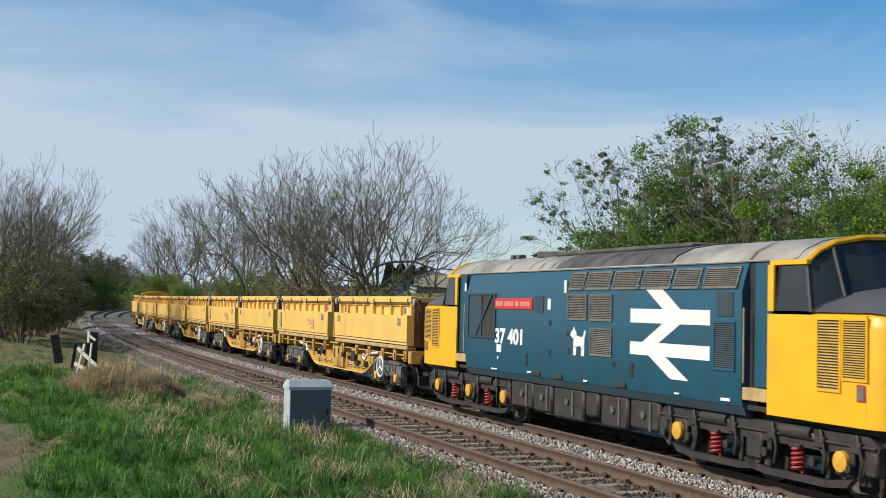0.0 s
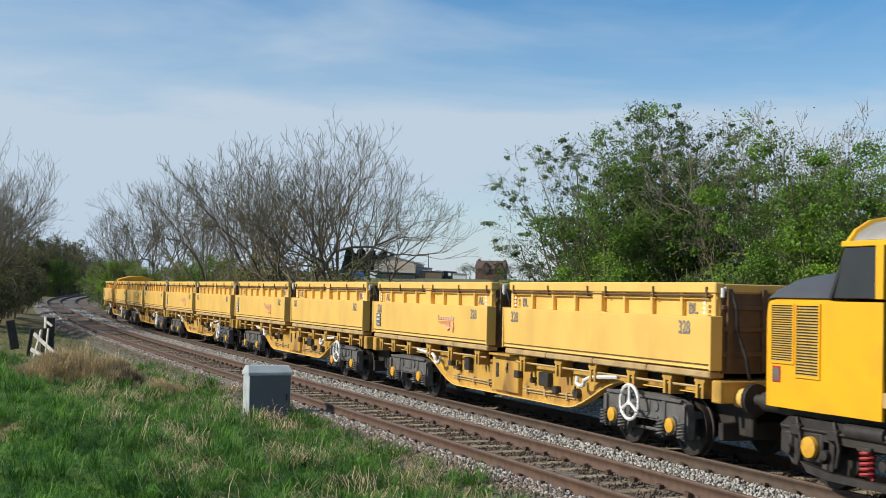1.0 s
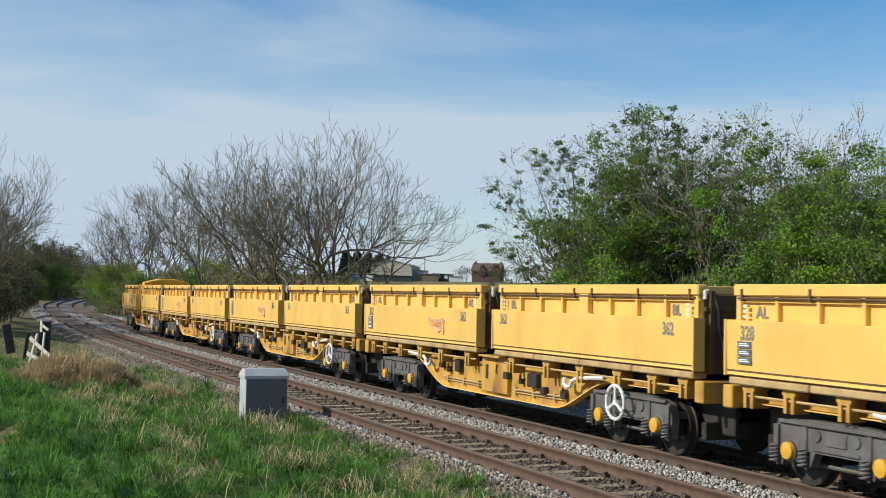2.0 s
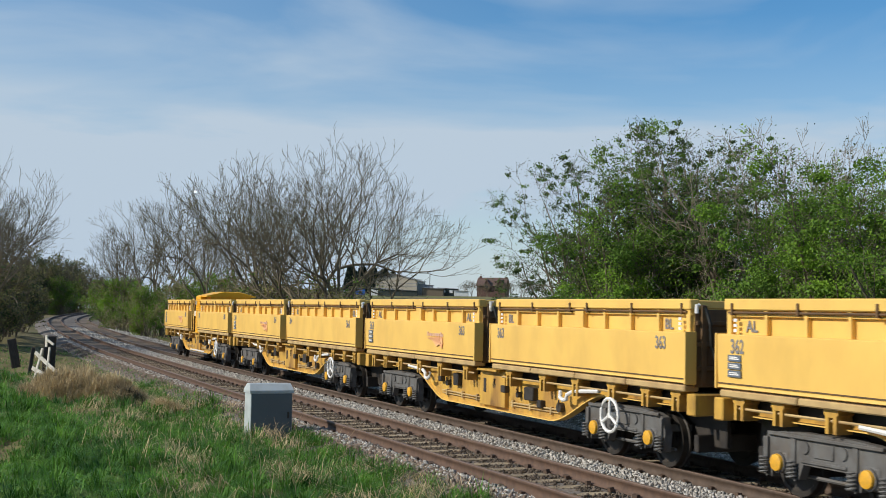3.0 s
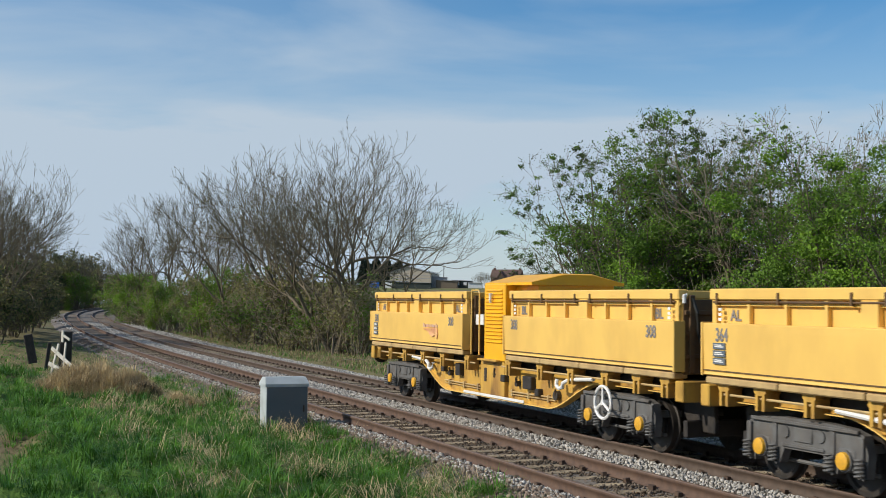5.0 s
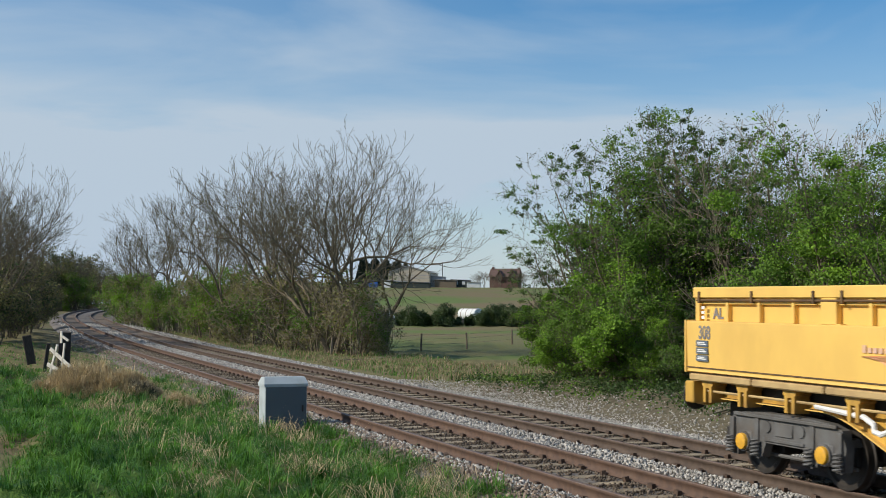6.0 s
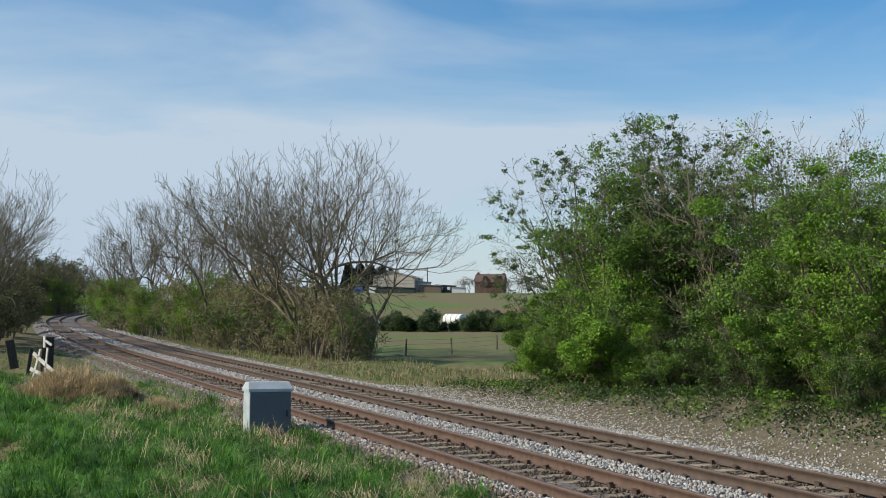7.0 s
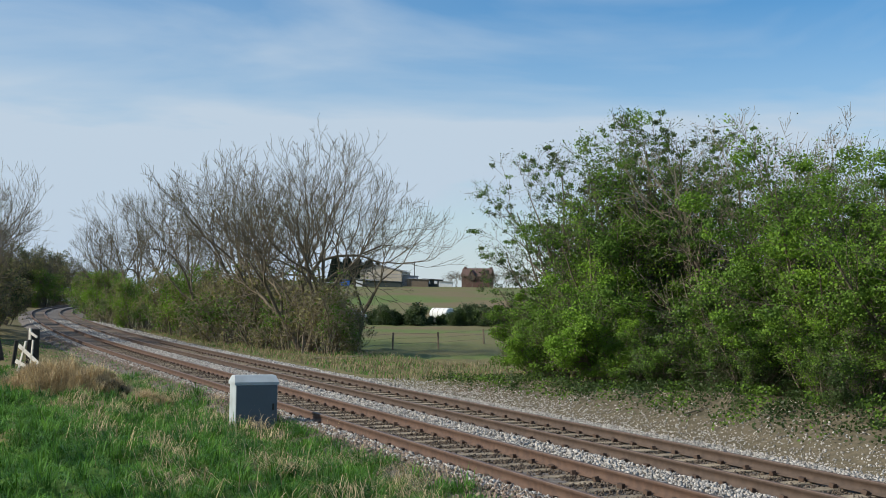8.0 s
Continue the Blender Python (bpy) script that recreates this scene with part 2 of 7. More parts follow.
SHED_ROOF = material("grey_sheet_roof", (0.36, 0.36, 0.36), (0.30, 0.30, 0.31), 0.8, 0.6)
DARK_GREEN = material("dark_green_wall", (0.03, 0.045, 0.04), (0.04, 0.05, 0.045), 1.0, 0.7)
# red brick darkened in its colour for the house's shaded side
BRICK_SHADED = material("shaded_red_brick", (0.12, 0.068, 0.055), (0.095, 0.055, 0.045), 2.0, 0.9)
TILE_ROOF = material("brown_roof_tiles", (0.14, 0.085, 0.07), (0.10, 0.065, 0.055), 2.0, 0.9)
BLUE_SHEET = material("blue_tarpaulin", (0.02, 0.10, 0.40), (0.03, 0.12, 0.36), 2.0, 0.5)
TANK_WHITE = material("white_tank", (0.72, 0.73, 0.72), (0.60, 0.62, 0.62), 2.0, 0.4)


def ground_material():
    """Grass, dry grass, dirt, stubble field and bank mixed by place and noise."""
    m = bpy.data.materials.new("ground_cover")
    m.use_nodes = True
    nt = m.node_tree
    b = nt.nodes["Principled BSDF"]
    b.inputs["Roughness"].default_value = 0.95
    b.inputs["Specular IOR Level"].default_value = 0.2
    k = nt.links.new
    co = nt.nodes.new("ShaderNodeTexCoord")
    at = nt.nodes.new("ShaderNodeAttribute")
    at.attribute_name = "cover"
    sp = nt.nodes.new("ShaderNodeSeparateColor")
    k(at.outputs["Color"], sp.inputs["Color"])

    def fac(sc, lo, hi, src="Object"):
        n = nt.nodes.new("ShaderNodeTexNoise")
        n.inputs["Scale"].default_value, n.inputs["Detail"].default_value = sc, 7
        k(co.outputs[src], n.inputs["Vector"])
        r = nt.nodes.new("ShaderNodeMapRange")
        r.inputs["From Min"].default_value, r.inputs["From Max"].default_value = lo, hi
        k(n.outputs["Fac"], r.inputs["Value"])
        return r.outputs["Result"]

    def blend(f, a, c):
        x = nt.nodes.new("ShaderNodeMix")
        x.data_type = "RGBA"
        k(f, x.inputs["Factor"])
        for s, v in (("A", a), ("B", c)):
            if isinstance(v, tuple):
                x.inputs[s].default_value = (*v, 1)
            else:
                k(v, x.inputs[s])
        return x.outputs["Result"]

    grass = blend(fac(1.5, 0.35, 0.65), (0.07, 0.15, 0.025), (0.10, 0.19, 0.03))
    dry = blend(fac(3.0, 0.35, 0.65), (0.22, 0.17, 0.09), (0.14, 0.11, 0.06))
    soil = blend(fac(5.0, 0.35, 0.65), (0.175, 0.135, 0.10), (0.105, 0.08, 0.06))
    field = blend(fac(0.03, 0.4, 0.6), (0.125, 0.175, 0.05), (0.185, 0.145, 0.08))
    c = blend(sp.outputs["Red"], grass, dry)
    c = blend(sp.outputs["Green"], c, soil)
    c = blend(sp.outputs["Blue"], c, field)
    k(c, b.inputs["Base Color"])
    n = nt.nodes.new("ShaderNodeTexNoise")
    n.inputs["Scale"].default_value, n.inputs["Detail"].default_value = 18, 6
    k(co.outputs["Object"], n.inputs["Vector"])
    bp = nt.nodes.new("ShaderNodeBump")
    bp.inputs["Strength"].default_value, bp.inputs["Distance"].default_value = 0.6, 0.05
    k(n.outputs["Fac"], bp.inputs["Height"])
    k(bp.outputs["Normal"], b.inputs["Normal"])
    return m


GROUND = ground_material()

# ---- mesh building ----


class Shape:
    """Collects vertices and faces of one mesh."""

    def __init__(self):
        self.v, self.f, self.cuts = [], [], []

    def spans(self):
        ends = self.cuts[1:] + [(len(self.v), len(self.f))]
        return [(a, c, b, d) for (a, b), (c, d) in zip(self.cuts, ends)]

    def add(self, verts, faces):
        n = len(self.v)
        self.cuts.append((n, len(self.f)))
        self.v += [tuple(p) for p in verts]
        self.f += [tuple(i + n for i in f) for f in faces]
        return self

    def box(self, x0, x1, y0, y1, z0, z1, c=0.0, m=None):
        """A block, with its edges chamfered by c."""
        if c <= 0:
            vs = [(x, y, z) for x in (x0, x1) for y in (y0, y1) for z in (z0, z1)]
            fs = [(0, 1, 3, 2), (4, 6, 7, 5), (0, 4, 5, 1), (2, 3, 7, 6), (0, 2, 6, 4), (1, 5, 7, 3)]
        else:
            bm = bmesh.new()
            bmesh.ops.create_cube(bm, size=1)
            for p in bm.verts:
                p.co = ((x0 + x1) / 2 + p.co.x * (x1 - x0), (y0 + y1) / 2 + p.co.y * (y1 - y0), (z0 + z1) / 2 + p.co.z * (z1 - z0))
            bmesh.ops.bevel(bm, geom=bm.edges[:], offset=c, segments=1, affect="EDGES")
            bm.verts.index_update()
            vs = [tuple(p.co) for p in bm.verts]
            fs = [tuple(q.index for q in g.verts) for g in bm.faces]
            bm.free()
        if m:
            vs = [tuple(m @ Vector(p)) for p in vs]
        return self.add(vs, fs)

    def tube(self, pts, radii, n=8, cap=True):
        """A round bar through pts."""
        pts = [Vector(p) for p in pts]
        if not isinstance(radii, (list, tuple)):
            radii = [radii] * len(pts)
        vs, fs = [], []
        for i, p in enumerate(pts):
            d = (pts[min(i + 1, len(pts) - 1)] - pts[max(i - 1, 0)]).normalized()
            a = d.cross(Vector((0, 0, 1)) if abs(d.z) < 0.9 else Vector((1, 0, 0))).normalized()
            b = d.cross(a)
            for j in range(n):
                t = 2 * math.pi * j / n
                vs.append(p + (a * math.cos(t) + b * math.sin(t)) * radii[i])
        for i in range(len(pts) - 1):
            for j in range(n):
                q = (j + 1) % n
                fs.append((i * n + j, i * n + q, (i + 1) * n + q, (i + 1) * n + j))
        if cap:
            fs.append(tuple(range(n - 1, -1, -1)))
            fs.append(tuple((len(pts) - 1) * n + j for j in range(n)))
        return self.add(vs, fs)

    def slab(self, outline, y0, y1):
        """A plate: an outline in x and z, from y0 to y1."""
        n = len(outline)
        vs = [(x, y0, z) for x, z in outline] + [(x, y1, z) for x, z in outline]
        fs = [tuple(range(n)), tuple(range(2 * n - 1, n - 1, -1))]
        fs += [(i, i + n, (i + 1) % n + n, (i + 1) % n) for i in range(n)]
        return self.add(vs, fs)

    def loft(self, sections, cap=True, closed=True):
        """Skin over rows of points."""
        n = len(sections[0])
        vs = [p for s in sections for p in s]
        fs = []
        for i in range(len(sections) - 1):
            for j in range(n if closed else n - 1):
                q = (j + 1) % n
                fs.append((i * n + j, i * n + q, (i + 1) * n + q, (i + 1) * n + j))
        if cap:
            fs += [tuple(range(n - 1, -1, -1)), tuple((len(sections) - 1) * n + j for j in range(n))]
        return self.add(vs, fs)

    def mesh(self, name, smooth=False):
        me = bpy.data.meshes.new(name)
        me.from_pydata(self.v, [], self.f)
        bm = bmesh.new()
        bm.from_mesh(me)
        bmesh.ops.recalc_face_normals(bm, faces=bm.faces[:])
        bm.to_mesh(me)
        bm.free()
        if smooth:
            me.polygons.foreach_set("use_smooth", [True] * len(me.polygons))
            me.set_sharp_from_angle(angle=radians(38))
        return me


def part(name, shape, mat, parent=None, label="", smooth=False, at=None):
    me = shape if isinstance(shape, bpy.types.Mesh) else shape.mesh(name, smooth)
    if not me.materials:
        me.materials.append(mat)
    ob = new(name, me)
    if parent:
        ob.parent = parent
    if at:
        ob.matrix_basis = at
    if label:
        tagged(ob, label)
    return ob


def pieces(name, shape, mat, parent, label="", smooth=False):
    """One part for each piece that was added to the shape."""
    made = []
    for a, b, fa, fb in shape.spans():
        q = Shape()
        q.add(shape.v[a:b], [tuple(i - a for i in f) for f in shape.f[fa:fb]])
        made.append(part(name, q, mat, parent, label, smooth))
    return made


def thing(name, label, category, group="", kind=""):
    return tagged(new(name), label, category, group, kind)


def bulk(name, verts, faces, mat, smooth=False):
    """A mesh from arrays: verts n x 3, faces m x k."""
    me = bpy.data.meshes.new(name)
    verts, faces = np.asarray(verts, dtype=np.float32), np.asarray(faces, dtype=np.int32)
    k = faces.shape[1]
    me.vertices.add(len(verts))
    me.vertices.foreach_set("co", verts.ravel())
    me.loops.add(faces.size)
    me.loops.foreach_set("vertex_index", faces.ravel())
    me.polygons.add(len(faces))
    me.polygons.foreach_set("loop_start", np.arange(0, faces.size, k, dtype=np.int32))
    me.polygons.foreach_set("loop_total", np.full(len(faces), k, dtype=np.int32))
    if smooth:
        me.polygons.foreach_set("use_smooth", np.ones(len(faces), dtype=bool))
    me.update(calc_edges=True)
    me.materials.append(mat)
    return me


# ---- the line of the railway ----
# s: metres along the line away from the viewer; o: metres to the right of the middle between the tracks
SEP, DZ = 3.32, 0.055
STEP = 0.5
S_GRID = np.arange(-300, 620, STEP)
BEND = np.interp(S_GRID, [-20, 0, 35, 70, 105, 135, 155, 200, 260, 300], [0.0, 0.000716, -0.00014, -0.001019, -0.000473, -0.0006, -0.0018, -0.0036, -0.0036, -0.001])
HEAD = np.cumsum(BEND) * STEP
I0 = int(np.argmin(abs(S_GRID - 20)))
HEAD = HEAD - HEAD[I0] + radians(22.895)
LINE_X = np.cumsum(-np.sin(HEAD)) * STEP
LINE_Y = np.cumsum(np.cos(HEAD)) * STEP
LINE_X += 3.043 - LINE_X[I0]
LINE_Y += 20 - LINE_Y[I0]


def grade(s):
    return 0.004 * s + 3.49e-5 * np.clip(s - 60, 0, 200) ** 2


def on_line(s, o=0.0, z=0.0):
    """The place at s, o and z metres over the rails."""
    x, y, a = np.interp(s, S_GRID, LINE_X), np.interp(s, S_GRID, LINE_Y), np.interp(s, S_GRID, HEAD)
    return np.stack(np.broadcast_arrays(x + o * np.cos(a), y + o * np.sin(a), z + grade(s)), -1)


def heading(s):
    return float(np.interp(s, S_GRID, HEAD))


def to_line(x, y):
    """s and o of places in the plan."""
    i = np.arange(0, len(S_GRID), 4)
    s = np.empty(len(x))
    for a in range(0, len(x), 4000):
        d = (x[a:a + 4000, None] - LINE_X[None, i]) ** 2 + (y[a:a + 4000, None] - LINE_Y[None, i]) ** 2
        s[a:a + 4000] = S_GRID[i[np.argmin(d, axis=1)]]
    for _ in range(2):
        px, py, h = np.interp(s, S_GRID, LINE_X), np.interp(s, S_GRID, LINE_Y), np.interp(s, S_GRID, HEAD)
        s = s + (-(x - px) * np.sin(h) + (y - py) * np.cos(h))
    px, py, h = np.interp(s, S_GRID, LINE_X), np.interp(s, S_GRID, LINE_Y), np.interp(s, S_GRID, HEAD)
    return s, (x - px) * np.cos(h) + (y - py) * np.sin(h)


def ripple(x, y, scale, seed=0.0):
    """Soft unevenness from a few crossed waves, -1 to 1."""
    r = np.random.RandomState(int(seed) + 11)
    out = np.zeros_like(x)
    for _ in range(7):
        a, k, p = r.uniform(0, 6.28), r.uniform(0.6, 1.7) * 6.28 / scale, r.uniform(0, 6.28)
        out += np.sin((x * np.cos(a) + y * np.sin(a)) * k + p)
    return out / 4


def height(x, y):
    """The ground's height anywhere."""
    x, y = np.atleast_1d(np.asarray(x, float)), np.atleast_1d(np.asarray(y, float))
    s, o = to_line(x, y)
    g = grade(np.clip(s, -300, 160))
    near = np.interp(o, [-60, -14, -9, -6.5, -4.2, -3.4, -2.6], [0.2, 0.25, 0.10, -0.06, -0.26, -0.36, -0.62])
    rise = np.interp(s, [10, 22, 42, 60], [0.70, 0.50, -0.22, -0.50])
    far = np.interp(o, [2.6, 4.6, 5.3], [-0.62, -0.56, -0.42])
    far = np.where(o > 5.3, -0.42 + (rise + 0.42) * np.clip((o - 5.3) / 2.7, 0, 1), far)
    z = np.where(o < 0, near, far)
    z = np.where(np.abs(o) < 2.6, -0.62, z)
    z = z + g * np.where(o > 0, np.interp(o, [0, 5.5, 11], [1, 1, 0.0]), np.interp(-o, [0, 20, 80], [1, 1, 0.0]))
    # the fields climb to a ridge
    d = np.hypot(x, y)
    hill = np.interp(d, [0, 150, 200, 260, 330, 390, 480, 900, 4000], [0, 0, 0.9, 3.2, 6.6, 9.1, 9.6, 6, 0])
    hill = hill * np.clip((x + 0.30 * y - 14) / 40, 0, 1)
    z = z + hill
    bumpy = np.clip((np.where(o > 0, o - 1.9, -o) - 3.3) / 3, 0, 1) * np.interp(d, [0, 80, 200], [1, 1, 0.3])
    return z + bumpy * (0.10 * ripple(x, y, 3.5) + 0.12 * ripple(x, y, 1.4, 2) * np.where(o < 0, 1, 0.5) + 0.08 * ripple(x, y, 14, 5) + 0.13 * ripple(x, y, 0.9, 41) * np.where((o < 0) & (d < 60), 1, 0))


def drop(x, y):
    return float(height([x], [y])[0])

# ---- ground ----


def build_ground():
    def axis(lo, hi, fine_lo, fine_hi, fine):
        a = list(np.arange(fine_lo, fine_hi, fine))
        d, p = fine, fine_hi
        while p < hi:
            a.append(p)
            d *= 1.12
            p += d
        a.append(hi)
        d, p = fine, fine_lo
        while p > lo:
            d *= 1.12
            p -= d
            a.insert(0, max(p, lo))
        return np.array(a)

    xs, ys = axis(-3200, 3200, -30, 16, 0.3), axis(-3200, 4200, 8, 62, 0.3)
    gx, gy = np.meshgrid(xs, ys)
    fx, fy = gx.ravel(), gy.ravel()
    z = height(fx, fy)
    nx, ny = len(xs), len(ys)
    i = np.arange(nx * ny).reshape(ny, nx)
    faces = np.stack([i[:-1, :-1], i[:-1, 1:], i[1:, 1:], i[1:, :-1]], -1).reshape(-1, 4)
    me = bulk("ground", np.stack([fx, fy, z], 1), faces, GROUND, True)
    # what covers the soil: dry grass, bare soil, fields
    s, o = to_line(fx, fy)
    d = np.hypot(fx, fy)
    dry = np.clip(0.45 + 0.9 * ripple(fx, fy, 3.2, 3) - 0.3, 0, 1) * (o < 0)
    dry = np.maximum(dry, np.clip((s - 36) / 6, 0, 1) * np.clip((-o - 3) / 1, 0, 1) * 0.85)
    dry = np.maximum(dry, 0.8 * (o > 2) * (s > 38))
    soil = np.clip((4.9 - np.abs(o)) / 0.8, 0, 1) * (o < 0) * 0.5
    soil = np.maximum(soil, ((o > 2) & (o < 10)) * np.clip((44 - s) / 6, 0, 1) * 0.9)
    path = np.clip(1 - np.abs(o + 10.6 + 0.3 * ripple(fx, fy, 5, 8)) / 1.0, 0, 1) * (s < 27)
    soil = np.maximum(soil, path)
    field = ((fx + 0.30 * fy > 10) & (o > 14) & (d > 70)) * 1.0
    col = np.ones((len(fx), 4), np.float32)
    col[:, 0], col[:, 1], col[:, 2] = dry, soil, field
    at = me.color_attributes.new("cover", "FLOAT_COLOR", "POINT")
    at.data.foreach_set("color", col.ravel())
    tagged(new("ground", me), "rough spring grass, bare bank and rising farm fields", "ground", kind="structure")


build_ground()


def build_ballast():
    ss = np.concatenate([np.arange(-160, 0, 4), np.arange(0, 70, 0.5), np.arange(70, 480, 3)])
    os_ = np.array([-4.3, -3.9, -3.45, -3.1, -2.75, -2.42, -2.1, -1.66, -1.2, -0.9, -0.6, 0, 0.6, 0.9, 1.2, 1.66, 2.1, 2.42, 2.75, 3.2, 3.8, 4.5, 5.0, 5.6])
    zs = np.array([-0.70, -0.40, -0.22, -0.15, -0.14, -0.17, -0.2, -0.2, -0.2, -0.17, -0.13, -0.12, -0.15, -0.19, -0.22, -0.23, -0.22, -0.2, -0.18, -0.2, -0.27, -0.34, -0.40, -0.75])
    rs = np.random.RandomState(4)
    g, o = np.meshgrid(ss, os_, indexing="ij")
    z = np.broadcast_to(zs - 0.034, g.shape) + rs.normal(0, 0.012, g.shape)
    z = z + DZ * np.clip(-o, 0, 1)
    p = on_line(g.ravel(), o.ravel(), z.ravel())
    n, m = g.shape
    i = np.arange(n * m).reshape(n, m)
    faces = np.stack([i[:-1, :-1], i[:-1, 1:], i[1:, 1:], i[1:, :-1]], -1).reshape(-1, 4)
    # dusty strips between the rails
    strips = Shape()
    for c, dz in ((-SEP / 2, DZ), (SEP / 2, 0.0)):
        st = np.concatenate([np.arange(70, 130, 2), np.arange(130, 480, 5)])
        for a, b in ((-1.2, -0.82), (-0.69, 0.69), (0.82, 1.2)):
            la, lb = on_line(st, c + a, dz - 0.199), on_line(st, c + b, dz - 0.199)
            for i in range(len(st) - 1):
                strips.add([la[i], lb[i], lb[i + 1], la[i + 1]], [(0, 1, 2, 3)])
    tagged(part("brake_dust", strips, CRIB_STONE), "brown dust-stained ballast between far rails", "ballast", kind="structure")
    tagged(new("ballast_bed", bulk("ballast_bed", p, faces, BALLAST, True)), "grey and brown stone ballast under the two tracks", "ballast", kind="structure")


build_ballast()

RAIL_PROFILE = [(-0.075, -0.195), (0.075, -0.195), (0.075, -0.182), (0.016, -0.16), (0.013, -0.062), (0.038, -0.046), (0.039, -0.008), (0.03, 0.0),
                (-0.03, 0.0), (-0.039, -0.008), (-0.038, -0.046), (-0.013, -0.062), (-0.016, -0.16), (-0.075, -0.182)]


def rail_mesh(o, z, mat):
    ss = np.concatenate([np.arange(-160, 0, 5), np.arange(0, 80, 1.0), np.arange(80, 481, 4)])
    prof = np.array(RAIL_PROFILE)
    v = np.stack([on_line(ss, o + a, z + b) for a, b in prof], 1).reshape(-1, 3)
    n = len(prof)
    i = np.arange(len(ss) * n).reshape(len(ss), n)
    j = np.roll(i, -1, axis=1)
    faces = np.stack([i[:-1], i[1:], j[1:], j[:-1]], -1)
    me = bulk("rail", v, faces.reshape(-1, 4), mat)
    me.materials.append(RAIL_HEAD)
    idx = np.zeros((len(ss) - 1, n), dtype=np.int32)
    idx[:, 6:9] = 1
    me.polygons.foreach_set("material_index", idx.ravel())
    return me


def build_track(name, o, z, label, mat):
    t = tagged(thing(name, label, "railway track"), kind="structure")
    part("rail", rail_mesh(o - 0.753, z, mat), mat, t)
    part("rail", rail_mesh(o + 0.753, z, mat), mat, t)
    return t


track_near = build_track("track_near", -SEP / 2, DZ, "rusty railway track on weathered sleepers, nearer the grass", RUST_NEAR)
track_far = build_track("track_far", SEP / 2, 0.0, "railway track on which the goods train runs", RUST_RAIL)

# ---- the train: x forward, the viewer's side at -y, z from the rail top ----


def words(text, size, mat, parent, name, x, z, y, face=-1, squeeze=1.0, label="", thick=0.004, shear=0.0, bold=0.006, wide=0.0, tall=0.0):
    """Letters on a side wall, made into a mesh."""
    cu = bpy.data.curves.new(name, "FONT")
    cu.body, cu.size, cu.extrude, cu.shear, cu.offset = text, size, thick / 2, shear, bold
    tmp = bpy.data.objects.new(name, cu)
    scene.collection.objects.link(tmp)
    dg = bpy.context.evaluated_depsgraph_get()
    me = bpy.data.meshes.new_from_object(tmp.evaluated_get(dg))
    bpy.data.objects.remove(tmp)
    me.materials.clear()
    ob = part(name, me, mat, parent, label)
    up = 1.0
    if wide:
        c = np.array([tuple(v.co) for v in me.vertices])
        squeeze, up = wide / np.ptp(c[:, 0]), tall / np.ptp(c[:, 1])
    ob.matrix_basis = pose(x, y, z, 90, 0, 0 if face < 0 else 180) @ Matrix.Diagonal((squeeze, up, 1, 1))
    return ob


def ring(shape, c, r, bar, n=20, axis="y", m=6):
    pts = []
    for i in range(n + 1):
        t = 2 * math.pi * i / n
        pts.append((c[0] + r * math.cos(t), c[1], c[2] + r * math.sin(t)))
    shape.tube(pts, bar, m, False)


def coil(shape, x, y, z0, z1, r, bar, turns=5, m=5):
    n = turns * 8
    shape.tube([(x + r * math.cos(i * math.pi / 4), y + r * math.sin(i * math.pi / 4), z0 + (z1 - z0) * i / n) for i in range(n + 1)], bar, m)


def wheelset_mesh(r, name):
    """Two flanged wheels on an axle, about the axle's middle."""
    sh = Shape()
    for e in (-1, 1):
        prof = [(0.66, 0.09), (0.66, r * 0.8), (0.68, r * 0.82), (0.68, r + 0.03), (0.71, r + 0.03), (0.72, r), (0.82, r - 0.005), (0.82, r * 0.86), (0.79, r * 0.8), (0.77, 0.16), (0.82, 0.14), (0.82, 0.0)]
        rows = []
        for y, q in prof:
            rows.append([(q * math.cos(2 * math.pi * j / 28), e * y, q * math.sin(2 * math.pi * j / 28)) for j in range(28)])
        sh.loft(rows, cap=False)
        for j in range(6):
            a = 2 * math.pi * j / 6
            sh.tube([(0.22 * math.cos(a), e * 0.785, 0.22 * math.sin(a)), (0.22 * math.cos(a), e * 0.80, 0.22 * math.sin(a))], 0.03, 6)
    sh.tube([(0, -0.95, 0), (0, 0.95, 0)], 0.08, 10)
    return sh.mesh(name, True)


WAGON_WHEEL = wheelset_mesh(0.46, "wheelset")
LOCO_WHEEL = wheelset_mesh(0.57, "wheelset")
WHEELS = []


def wheel_part(mesh, mat, parent, x, r):
    w = part("wheelset", mesh, mat, parent)
    WHEELS.append((w, x, r))
    return w


